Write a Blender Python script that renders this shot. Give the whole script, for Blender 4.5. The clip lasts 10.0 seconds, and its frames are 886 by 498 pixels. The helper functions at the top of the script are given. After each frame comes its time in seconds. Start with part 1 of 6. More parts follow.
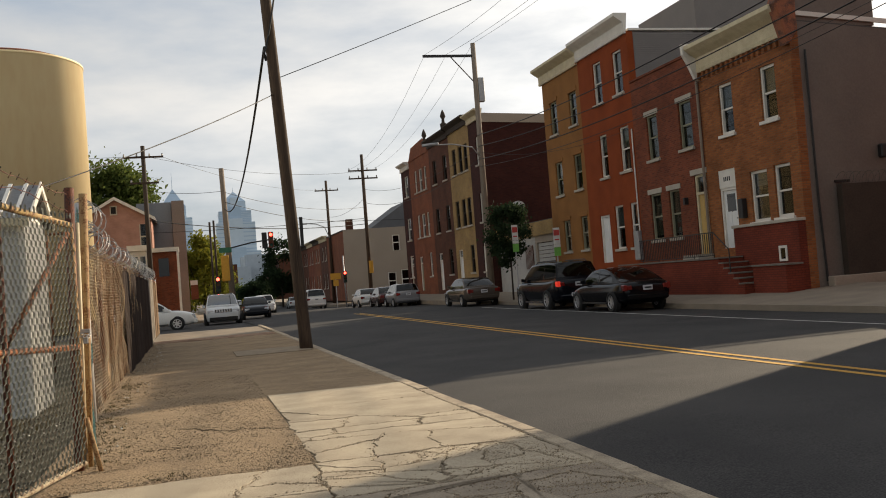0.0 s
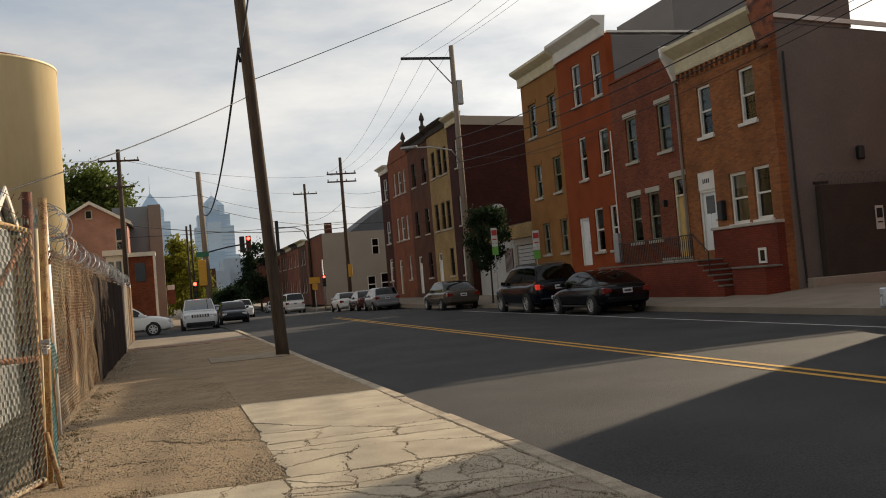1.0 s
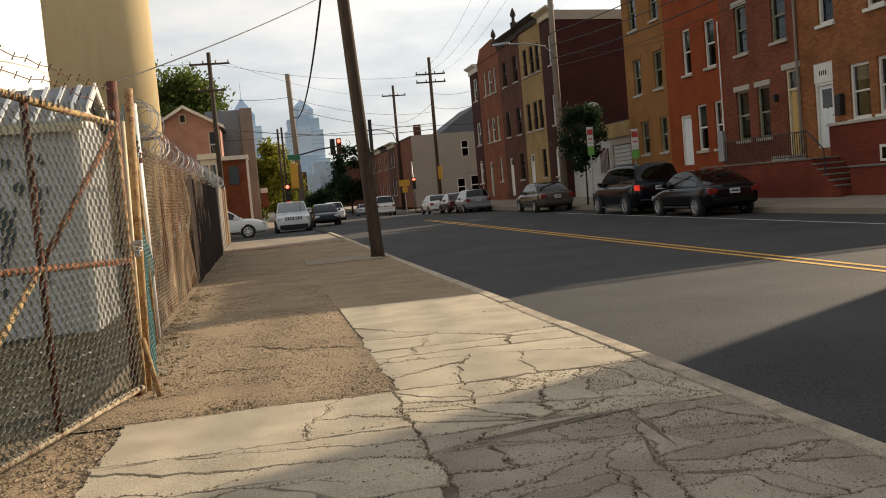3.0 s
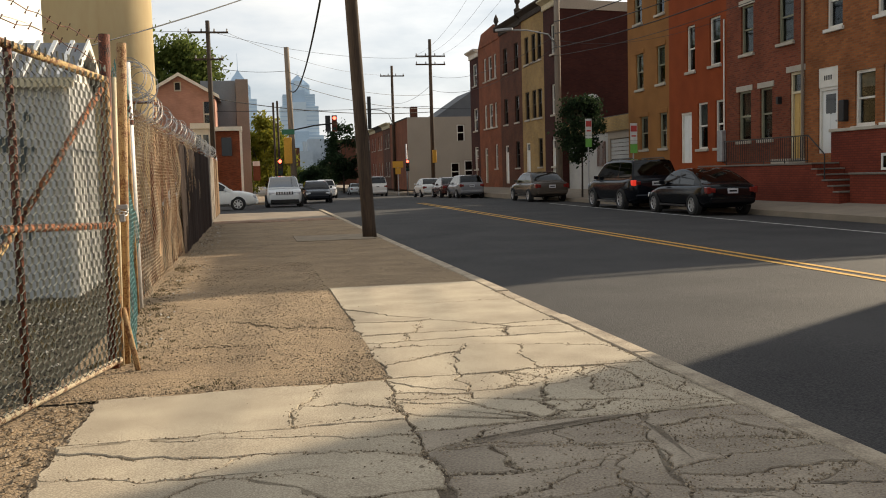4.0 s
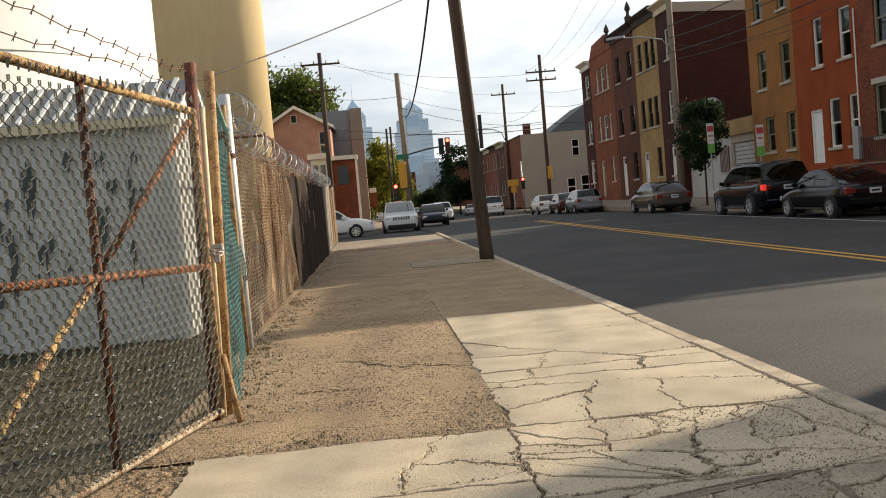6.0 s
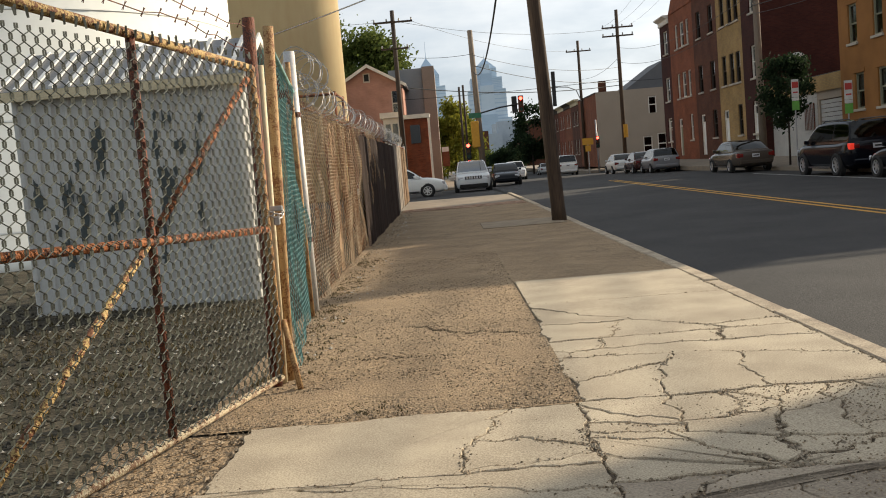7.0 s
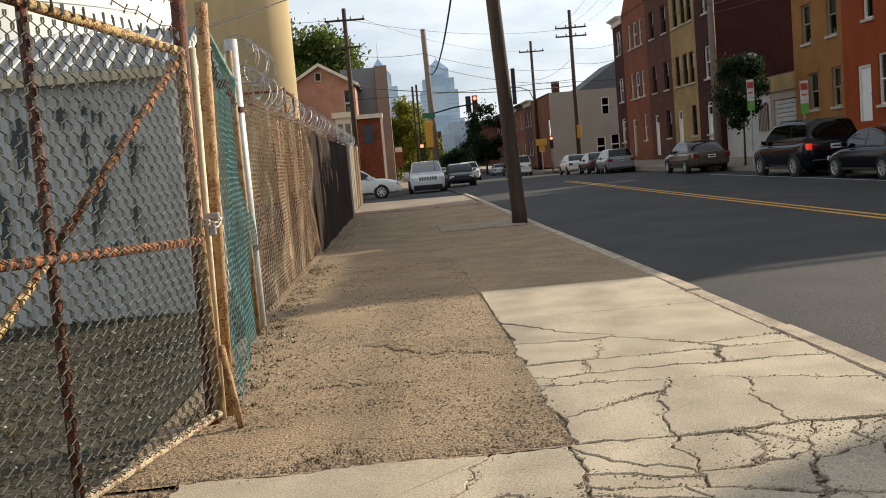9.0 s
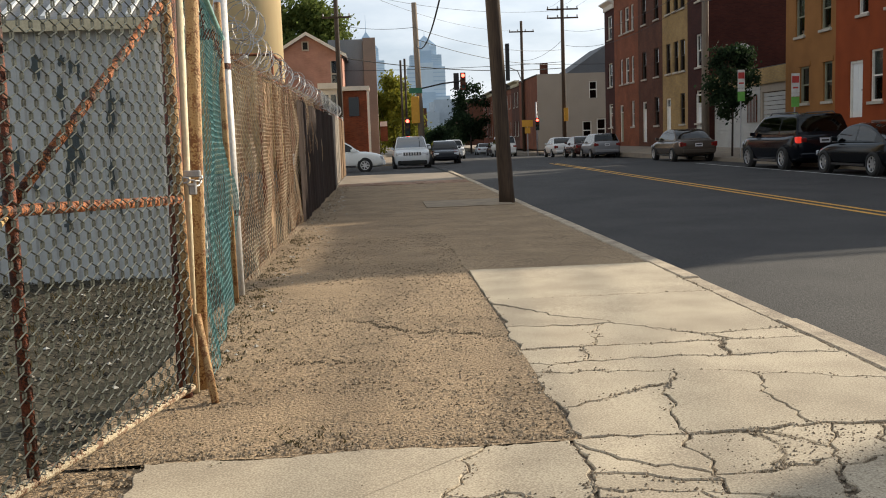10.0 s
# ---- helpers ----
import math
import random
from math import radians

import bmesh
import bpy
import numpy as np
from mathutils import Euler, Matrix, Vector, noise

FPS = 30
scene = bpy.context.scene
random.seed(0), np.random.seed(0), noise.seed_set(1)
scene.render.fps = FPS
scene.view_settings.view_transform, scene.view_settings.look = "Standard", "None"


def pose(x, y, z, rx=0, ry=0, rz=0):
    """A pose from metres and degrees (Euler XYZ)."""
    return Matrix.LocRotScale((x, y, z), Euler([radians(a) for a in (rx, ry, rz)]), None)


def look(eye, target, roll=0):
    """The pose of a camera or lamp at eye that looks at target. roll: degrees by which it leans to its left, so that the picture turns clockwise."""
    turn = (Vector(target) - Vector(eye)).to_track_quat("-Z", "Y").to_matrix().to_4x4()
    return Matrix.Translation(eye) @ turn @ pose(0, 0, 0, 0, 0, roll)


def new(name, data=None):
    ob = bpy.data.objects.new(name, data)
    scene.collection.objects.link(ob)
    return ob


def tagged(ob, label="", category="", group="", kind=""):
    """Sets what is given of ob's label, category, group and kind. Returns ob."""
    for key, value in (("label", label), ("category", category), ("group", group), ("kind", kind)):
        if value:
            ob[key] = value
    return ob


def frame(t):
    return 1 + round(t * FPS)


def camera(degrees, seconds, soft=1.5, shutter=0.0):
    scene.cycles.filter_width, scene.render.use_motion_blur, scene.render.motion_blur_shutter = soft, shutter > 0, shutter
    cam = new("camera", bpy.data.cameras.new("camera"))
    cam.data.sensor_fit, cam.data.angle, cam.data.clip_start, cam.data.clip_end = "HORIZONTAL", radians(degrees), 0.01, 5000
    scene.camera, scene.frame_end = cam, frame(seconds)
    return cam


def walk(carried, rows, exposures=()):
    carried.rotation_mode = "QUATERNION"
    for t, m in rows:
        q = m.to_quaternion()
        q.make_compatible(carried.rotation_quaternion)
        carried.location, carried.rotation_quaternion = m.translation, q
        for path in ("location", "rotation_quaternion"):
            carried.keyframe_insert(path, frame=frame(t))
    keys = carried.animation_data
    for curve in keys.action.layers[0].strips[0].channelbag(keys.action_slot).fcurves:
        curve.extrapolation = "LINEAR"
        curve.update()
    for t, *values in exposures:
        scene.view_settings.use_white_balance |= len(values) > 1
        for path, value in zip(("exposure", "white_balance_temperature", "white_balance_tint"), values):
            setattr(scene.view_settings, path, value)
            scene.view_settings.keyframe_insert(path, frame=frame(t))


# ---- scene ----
cam = camera(51.0, 10.0, soft=1.0)

PATH = [
    (0, (0.237, -1.212, 1.386), (0.768, 0.715, 1.448), -4.4),
    (0.5, (0.261, -1.092, 1.398), (0.834, 0.823, 1.469), -4.4),
    (1, (0.348, -0.962, 1.409), (0.921, 0.953, 1.474), -4.7),
    (1.5, (0.355, -0.802, 1.394), (0.843, 1.137, 1.405), -4.8),
    (2, (0.296, -0.575, 1.384), (0.74, 1.375, 1.393), -4.7),
    (2.5, (0.332, -0.38, 1.375), (0.732, 1.577, 1.289), -5.9),
    (3.8, (0.296, 0.155, 1.358), (0.642, 2.119, 1.211), -2.6),
    (4, (0.293, 0.21, 1.345), (0.688, 2.164, 1.183), -1.6),
    (4.5, (0.339, 0.407, 1.335), (0.645, 2.376, 1.158), -2.9),
    (5, (0.404, 0.56, 1.346), (0.567, 2.542, 1.136), -4.5),
    (5.5, (0.419, 0.745, 1.347), (0.545, 2.734, 1.179), -5.1),
    (5.7, (0.405, 0.819, 1.35), (0.551, 2.811, 1.244), -4.9),
    (6.8, (0.494, 1.142, 1.364), (0.556, 3.135, 1.207), -5.1),
    (7, (0.479, 1.204, 1.362), (0.46, 3.196, 1.181), -4.9),
    (7.5, (0.387, 1.413, 1.34), (0.288, 3.402, 1.149), -3.1),
    (8, (0.346, 1.582, 1.33), (0.265, 3.57, 1.125), -3.3),
    (8.5, (0.417, 1.804, 1.363), (0.412, 3.793, 1.157), -5.1),
    (9, (0.414, 2.032, 1.363), (0.496, 4.021, 1.175), -4.9),
    (9.5, (0.38, 2.263, 1.349), (0.6, 4.248, 1.237), -3.7),
    (10, (0.332, 2.395, 1.306), (0.456, 4.377, 1.068), -2.1),
]
walk(cam, [(t, look(e, a, r)) for t, e, a, r in PATH], [(0.0, 0.31, 6900, 10), (0.6, 0.18, 6900, 10), (1.1, 0.18, 6900, 10), (1.5, 0.41, 6900, 10), (2.0, 0.46, 6930, 10), (2.5, 0.45, 6950, 10), (4.0, 0.59, 6830, 9), (4.5, 0.67, 6800, 9), (5.5, 0.74, 6700, 9), (7.0, 0.57, 6550, 8), (7.5, 0.58, 6500, 8), (10.0, 0.62, 6300, 8)])


# ---- light ----
SUN_AZ = Vector((0.85, 0.527, 0)).normalized()
SUN_EL = radians(22.6)
world = bpy.data.worlds.new("world")
scene.world = world
world.use_nodes = True
wn = world.node_tree
sky = wn.nodes.new("ShaderNodeTexSky")
sky.sky_type = "NISHITA"
sky.sun_disc = False
sky.sun_elevation = SUN_EL
sky.sun_rotation = math.atan2(SUN_AZ.x, SUN_AZ.y)
sky.air_density, sky.dust_density, sky.ozone_density = 1.0, 2.5, 1.0
bg = wn.nodes["Background"]
# thin bright cloud over the blue
tc = wn.nodes.new("ShaderNodeTexCoord")
mp = wn.nodes.new("ShaderNodeMapping")
mp.inputs["Scale"].default_value = (1.0, 1.0, 3.2)
cn = wn.nodes.new("ShaderNodeTexNoise")
cn.inputs["Scale"].default_value, cn.inputs["Detail"].default_value, cn.inputs["Roughness"].default_value = 2.6, 7, 0.55
cr = wn.nodes.new("ShaderNodeValToRGB")
cr.color_ramp.elements[0].position, cr.color_ramp.elements[1].position = 0.36, 0.62
cmix = wn.nodes.new("ShaderNodeMix")
cmix.data_type = "RGBA"
haze = wn.nodes.new("ShaderNodeMix")
haze.data_type = "RGBA"
haze.inputs[0].default_value = 0.55
haze.inputs[7].default_value = (8.6, 10.0, 12.0, 1)
wn.links.new(tc.outputs["Generated"], mp.inputs["Vector"])
wn.links.new(mp.outputs["Vector"], cn.inputs["Vector"])
wn.links.new(cn.outputs["Fac"], cr.inputs["Fac"])
wn.links.new(sky.outputs["Color"], haze.inputs[6])
wn.links.new(haze.outputs[2], cmix.inputs[6])
lum = wn.nodes.new("ShaderNodeRGBToBW")
gain = wn.nodes.new("ShaderNodeVectorMath")
gain.operation = "MULTIPLY_ADD"
gain.inputs[1].default_value, gain.inputs[2].default_value = (1.5, 1.5, 1.5), (5.2, 5.35, 5.5)
wn.links.new(sky.outputs["Color"], lum.inputs[0])
wn.links.new(lum.outputs[0], gain.inputs[0])
wn.links.new(gain.outputs[0], cmix.inputs[7])
wn.links.new(cr.outputs["Color"], cmix.inputs[0])
wn.links.new(cmix.outputs[2], bg.inputs["Color"])
bg.inputs["Strength"].default_value = 0.059

sun_data = bpy.data.lights.new("sun", "SUN")
sun_data.energy, sun_data.angle, sun_data.color = 4.7, radians(0.6), (1.0, 0.85, 0.65)
sun = new("sun", sun_data)
sun.matrix_world = look((SUN_AZ * 60 + Vector((0, 0, 60 * math.tan(SUN_EL)))), (0, 0, 0))


# ---- materials ----
def nodes_of(m):
    m.use_nodes = True
    return m.node_tree, m.node_tree.nodes["Principled BSDF"]


def mat(name, a, b=None, rough=0.8, metal=0.0, scale=6.0, fine=60.0, bump=0.15, spec=0.4, piece=0.0, coat=0.0, stretch=(1, 1, 1), con=0.3, broad=1.0):
    """Two colours mixed by large and fine noise, with bump; piece varies the brightness from object to object."""
    m = bpy.data.materials.new(name)
    t, p = nodes_of(m)
    n, l = t.nodes, t.links
    b = b or tuple(c * 0.75 for c in a)
    co = n.new("ShaderNodeNewGeometry").outputs["Position"]
    mpn = n.new("ShaderNodeMapping")
    mpn.inputs["Scale"].default_value = stretch
    l.new(co, mpn.inputs["Vector"])
    big, small = n.new("ShaderNodeTexNoise"), n.new("ShaderNodeTexNoise")
    big.inputs["Scale"].default_value, big.inputs["Detail"].default_value = scale, 5
    small.inputs["Scale"].default_value, small.inputs["Detail"].default_value = fine, 3
    for tex in (big, small):
        l.new(mpn.outputs["Vector"], tex.inputs["Vector"])
    add = n.new("ShaderNodeMath")
    add.operation = "ADD"
    wide = n.new("ShaderNodeMath")
    wide.operation = "MULTIPLY_ADD"
    wide.inputs[1].default_value, wide.inputs[2].default_value = broad, 0.5 - 0.5 * broad
    l.new(big.outputs["Fac"], wide.inputs[0])
    l.new(wide.outputs[0], add.inputs[0])
    l.new(small.outputs["Fac"], add.inputs[1])
    rng = n.new("ShaderNodeMapRange")
    rng.inputs["From Min"].default_value, rng.inputs["From Max"].default_value = 1 - con, 1 + con
    l.new(add.outputs[0], rng.inputs["Value"])
    mix = n.new("ShaderNodeMix")
    mix.data_type = "RGBA"
    mix.inputs[6].default_value, mix.inputs[7].default_value = (*a, 1), (*b, 1)
    l.new(rng.outputs[0], mix.inputs[0])
    out = mix.outputs[2]
    if piece:
        oi = n.new("ShaderNodeObjectInfo")
        pr = n.new("ShaderNodeMapRange")
        pr.inputs["To Min"].default_value, pr.inputs["To Max"].default_value = 1 - piece, 1 + piece
        l.new(oi.outputs["Random"], pr.inputs["Value"])
        hs = n.new("ShaderNodeHueSaturation")
        l.new(pr.outputs[0], hs.inputs["Value"])
        l.new(out, hs.inputs["Color"])
        out = hs.outputs["Color"]
    l.new(out, p.inputs["Base Color"])
    p.inputs["Roughness"].default_value, p.inputs["Metallic"].default_value = rough, metal
    p.inputs["Specular IOR Level"].default_value = spec
    p.inputs["Coat Weight"].default_value = coat
    if bump:
        bp = n.new("ShaderNodeBump")
        bp.inputs["Strength"].default_value, bp.inputs["Distance"].default_value = bump, 0.02
        l.new(add.outputs[0], bp.inputs["Height"])
        l.new(bp.outputs["Normal"], p.inputs["Normal"])
    return m


def brick_mat(name, a, b, mortar, w=0.21, h=0.072, joint=0.011, bump=0.5, grime=0.25):
    """Courses of brick laid over x + y and z, in metres."""
    m = bpy.data.materials.new(name)
    t, p = nodes_of(m)
    n, l = t.nodes, t.links
    pos = n.new("ShaderNodeNewGeometry").outputs["Position"]
    sep, com = n.new("ShaderNodeSeparateXYZ"), n.new("ShaderNodeCombineXYZ")
    ad = n.new("ShaderNodeMath")
    l.new(pos, sep.inputs[0])
    l.new(sep.outputs[0], ad.inputs[0])
    l.new(sep.outputs[1], ad.inputs[1])
    l.new(ad.outputs[0], com.inputs[0])
    l.new(sep.outputs[2], com.inputs[1])
    br = n.new("ShaderNodeTexBrick")
    br.inputs["Color1"].default_value, br.inputs["Color2"].default_value, br.inputs["Mortar"].default_value = (*a, 1), (*b, 1), (*mortar, 1)
    br.inputs["Scale"].default_value = 1.0
    br.inputs["Brick Width"].default_value, br.inputs["Row Height"].default_value, br.inputs["Mortar Size"].default_value = w, h, joint
    br.inputs["Mortar Smooth"].default_value = 0.2
    l.new(com.outputs[0], br.inputs["Vector"])
    no = n.new("ShaderNodeTexNoise")
    no.inputs["Scale"].default_value, no.inputs["Detail"].default_value = 0.9, 6
    l.new(pos, no.inputs["Vector"])
    rg = n.new("ShaderNodeMapRange")
    rg.inputs["From Min"].default_value, rg.inputs["From Max"].default_value = 0.3, 0.7
    rg.inputs["To Min"].default_value, rg.inputs["To Max"].default_value = 1 - grime, 1 + grime * 0.6
    l.new(no.outputs["Fac"], rg.inputs["Value"])
    hs = n.new("ShaderNodeHueSaturation")
    l.new(rg.outputs[0], hs.inputs["Value"])
    l.new(br.outputs["Color"], hs.inputs["Color"])
    l.new(hs.outputs["Color"], p.inputs["Base Color"])
    p.inputs["Roughness"].default_value = 0.85
    p.inputs["Specular IOR Level"].default_value = 0.2
    bp = n.new("ShaderNodeBump")
    bp.invert = True
    bp.inputs["Strength"].default_value, bp.inputs["Distance"].default_value = bump, 0.01
    l.new(br.outputs["Fac"], bp.inputs["Height"])
    l.new(bp.outputs["Normal"], p.inputs["Normal"])
    return m


def glass_mat(name, tint, weight=0.05):
    m = bpy.data.materials.new(name)
    m.use_nodes = True
    t = m.node_tree
    t.nodes.clear()
    out = t.nodes.new("ShaderNodeOutputMaterial")
    mx, fr = t.nodes.new("ShaderNodeMixShader"), t.nodes.new("ShaderNodeLayerWeight")
    pw, ma = t.nodes.new("ShaderNodeMath"), t.nodes.new("ShaderNodeMath")
    pw.operation, ma.operation = "POWER", "MULTIPLY_ADD"
    pw.inputs[1].default_value, ma.inputs[1].default_value, ma.inputs[2].default_value = 4.0, 0.8, weight
    tr, gl = t.nodes.new("ShaderNodeBsdfTransparent"), t.nodes.new("ShaderNodeBsdfGlossy")
    fr.inputs["Blend"].default_value = 0.5
    tr.inputs["Color"].default_value = (*tint, 1)
    gl.inputs["Roughness"].default_value = 0.03
    t.links.new(fr.outputs["Facing"], pw.inputs[0])
    t.links.new(pw.outputs[0], ma.inputs[0])
    t.links.new(ma.outputs[0], mx.inputs[0])
    t.links.new(tr.outputs[0], mx.inputs[1])
    t.links.new(gl.outputs[0], mx.inputs[2])
    t.links.new(mx.outputs[0], out.inputs["Surface"])
    return m


def lamp_mat(name, c, strength):
    m = bpy.data.materials.new(name)
    t, p = nodes_of(m)
    p.inputs["Base Color"].default_value = (*c, 1)
    p.inputs["Emission Color"].default_value = (*c, 1)
    p.inputs["Emission Strength"].default_value = strength
    return m


def rust_mat(name, paint, rust, amount=0.5, scale=14.0, rough=0.75):
    """Paint broken by rust in blotches."""
    m = mat(name, paint, rust, rough, scale=scale, fine=90, bump=0.5)
    for nd in m.node_tree.nodes:
        if nd.bl_idname == "ShaderNodeMapRange":
            nd.inputs["From Min"].default_value, nd.inputs["From Max"].default_value = 1.12 - amount * 0.3, 1.22 - amount * 0.3
    return m


M_ASPHALT = mat("asphalt", (0.015, 0.015, 0.017), (0.070, 0.067, 0.064), 0.85, scale=0.6, fine=70, bump=0.35, con=0.22, broad=0.45, spec=0.2)
M_GRAVEL = mat("worn_gravel_asphalt", (0.44, 0.315, 0.188), (0.115, 0.079, 0.047), 0.95, scale=1.3, fine=62, bump=0.9, con=0.24, broad=0.4)


def crackle(m, scale, width, depth=0.45):
    """Darkens a material along a wandering net of cracks."""
    t, p = nodes_of(m)
    n, l = t.nodes, t.links
    pos = n.new("ShaderNodeNewGeometry").outputs["Position"]
    wob, mixv = n.new("ShaderNodeTexNoise"), n.new("ShaderNodeMix")
    wob.inputs["Scale"].default_value, wob.inputs["Detail"].default_value = 3.0, 4
    mixv.data_type = "VECTOR"
    mixv.inputs[0].default_value = 0.28
    vo = n.new("ShaderNodeTexVoronoi")
    vo.feature = "DISTANCE_TO_EDGE"
    vo.inputs["Scale"].default_value = scale
    l.new(pos, wob.inputs["Vector"])
    l.new(pos, mixv.inputs[4])
    l.new(wob.outputs["Color"], mixv.inputs[5])
    l.new(mixv.outputs[1], vo.inputs["Vector"])
    rg = n.new("ShaderNodeMapRange")
    rg.inputs["From Max"].default_value = width
    rg.inputs["To Min"].default_value = depth
    l.new(vo.outputs["Distance"], rg.inputs["Value"])
    old = p.inputs["Base Color"].links[0].from_socket
    hs = n.new("ShaderNodeHueSaturation")
    l.new(rg.outputs[0], hs.inputs["Value"])
    l.new(old, hs.inputs["Color"])
    l.new(hs.outputs["Color"], p.inputs["Base Color"])
    return m


crackle(M_GRAVEL, 1.9, 0.02, 0.68)
M_CONC = mat("sidewalk_concrete", (0.475, 0.402, 0.292), (0.27, 0.22, 0.158), 0.92, scale=2.2, fine=110, bump=0.1, con=0.14, piece=0.08, broad=0.5)
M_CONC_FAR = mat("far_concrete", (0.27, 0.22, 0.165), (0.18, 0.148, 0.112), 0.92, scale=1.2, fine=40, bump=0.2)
M_KERB = mat("kerb_stone", (0.46, 0.38, 0.275), (0.25, 0.20, 0.145), 0.9, scale=4, fine=80, bump=0.4, piece=0.10, con=0.18)
M_CRACK = mat("crack_dirt", (0.21, 0.16, 0.11), (0.075, 0.056, 0.038), 0.95, scale=9, fine=90, bump=0.9)
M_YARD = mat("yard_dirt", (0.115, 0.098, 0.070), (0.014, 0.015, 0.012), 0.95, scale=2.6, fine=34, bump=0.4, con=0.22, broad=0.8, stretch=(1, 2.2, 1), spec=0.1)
M_LAND = mat("far_land", (0.10, 0.10, 0.085), (0.07, 0.075, 0.06), 0.95, scale=0.05, fine=1.0, bump=0)
M_YELLOW = mat("yellow_line", (0.62, 0.33, 0.035), (0.42, 0.23, 0.05), 0.8, scale=4, fine=90, bump=0.2)
M_WHITELINE = mat("white_line", (0.62, 0.60, 0.56), (0.36, 0.35, 0.33), 0.8, scale=4, fine=90, bump=0.2)
M_BRICK_TAN = brick_mat("brick_ochre_red", (0.35, 0.120, 0.038), (0.22, 0.070, 0.024), (0.21, 0.11, 0.055))
M_BRICK_RED = brick_mat("brick_dark_red", (0.235, 0.058, 0.026), (0.13, 0.033, 0.017), (0.16, 0.066, 0.038), joint=0.013)
M_BRICK_LOW = brick_mat("brick_painted_red", (0.19, 0.038, 0.019), (0.15, 0.03, 0.016), (0.11, 0.026, 0.016), bump=0.3)
M_ORANGE = mat("orange_red_stucco", (0.275, 0.060, 0.017), (0.19, 0.040, 0.012), 0.85, scale=1.1, fine=25, bump=0.2, spec=0.15)
M_OCHRE = mat("ochre_stucco", (0.31, 0.142, 0.046), (0.21, 0.095, 0.031), 0.85, scale=1.1, fine=25, bump=0.2, spec=0.15)
M_GREYWALL = mat("grey_cement_render", (0.185, 0.15, 0.125), (0.145, 0.118, 0.10), 0.9, scale=0.8, fine=18, bump=0.2)
M_SIDING = mat("grey_siding", (0.20, 0.18, 0.165), (0.165, 0.15, 0.14), 0.7, scale=1.2, fine=30, bump=0.1)
M_TRIM = mat("white_trim_paint", (0.74, 0.70, 0.63), (0.60, 0.56, 0.49), 0.6, scale=2.5, fine=50, bump=0.1)
M_CREAMTRIM = mat("cream_peeling_paint", (0.66, 0.58, 0.40), (0.50, 0.42, 0.27), 0.7, scale=3.5, fine=40, bump=0.2)
M_STONE = mat("stone_sill", (0.46, 0.41, 0.34), (0.36, 0.32, 0.26), 0.85, scale=4, fine=50, bump=0.15)
M_DARKBRICK = brick_mat("brick_maroon", (0.058, 0.015, 0.010), (0.036, 0.010, 0.008), (0.045, 0.016, 0.012), bump=0.3)
M_TANBRICK = brick_mat("brick_cream", (0.36, 0.235, 0.09), (0.29, 0.185, 0.072), (0.27, 0.19, 0.10), bump=0.3)
M_BROWNBRICK = brick_mat("brick_brown", (0.12, 0.042, 0.022), (0.075, 0.028, 0.016), (0.085, 0.042, 0.028), bump=0.3)
M_SALMONBRICK = brick_mat("brick_salmon", (0.25, 0.078, 0.034), (0.18, 0.053, 0.024), (0.16, 0.07, 0.04), bump=0.3)
M_PINK = brick_mat("brick_pink", (0.42, 0.22, 0.165), (0.37, 0.19, 0.145), (0.38, 0.22, 0.17), bump=0.2)
M_FARSTUCCO = mat("grey_tan_stucco", (0.36, 0.30, 0.235), (0.30, 0.25, 0.195), 0.9, scale=0.6, fine=12, bump=0.1)
M_ROOF = mat("roof_felt", (0.10, 0.09, 0.085), (0.07, 0.065, 0.06), 0.9, scale=1, fine=20, bump=0.2)
M_SHINGLE = mat("roof_shingle", (0.14, 0.14, 0.145), (0.10, 0.10, 0.105), 0.9, scale=1, fine=20, bump=0.2)
M_GLASS = glass_mat("window_glass", (0.55, 0.58, 0.58), 0.025)
M_CARGLASS = glass_mat("car_glass", (0.10, 0.12, 0.125), 0.05)
# Near-black colour stands for unlit rooms, cabins and wheel hollows; also used for print.
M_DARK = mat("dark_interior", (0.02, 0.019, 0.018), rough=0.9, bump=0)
M_BLIND = mat("window_blind", (0.62, 0.60, 0.55), (0.5, 0.48, 0.43), 0.8, scale=2, fine=20, bump=0)
M_BOARD = mat("green_grey_board", (0.26, 0.25, 0.17), (0.2, 0.19, 0.13), 0.8, scale=2, fine=20, bump=0.1)
M_WOODPOLE = mat("weathered_pole_wood", (0.105, 0.068, 0.042), (0.035, 0.023, 0.016), 0.9, scale=5, fine=50, bump=0.5, stretch=(1, 1, 0.06))
M_WOODPOLE2 = mat("grey_pole_wood", (0.27, 0.22, 0.17), (0.16, 0.125, 0.095), 0.9, scale=5, fine=50, bump=0.4, stretch=(1, 1, 0.06))
M_DARKPOLE = mat("dark_pole_wood", (0.06, 0.045, 0.035), (0.035, 0.027, 0.022), 0.9, scale=5, fine=50, bump=0.4, stretch=(1, 1, 0.06))
M_CABLE = mat("black_cable", (0.015, 0.015, 0.015), rough=0.6, bump=0)
M_GALV = mat("galvanised_steel", (0.42, 0.42, 0.42), (0.30, 0.30, 0.30), 0.5, metal=0.6, scale=8, fine=60, bump=0.1)
M_WIRE = mat("dull_wire", (0.125, 0.135, 0.11), (0.03, 0.032, 0.027), 0.5, metal=0.2, scale=9, fine=60, bump=0)
M_RUSTYELLOW = rust_mat("yellow_paint_rusted", (0.40, 0.28, 0.115), (0.14, 0.055, 0.024), 0.5)
M_RUST = rust_mat("rusted_steel", (0.30, 0.10, 0.03), (0.055, 0.022, 0.014), 0.5)
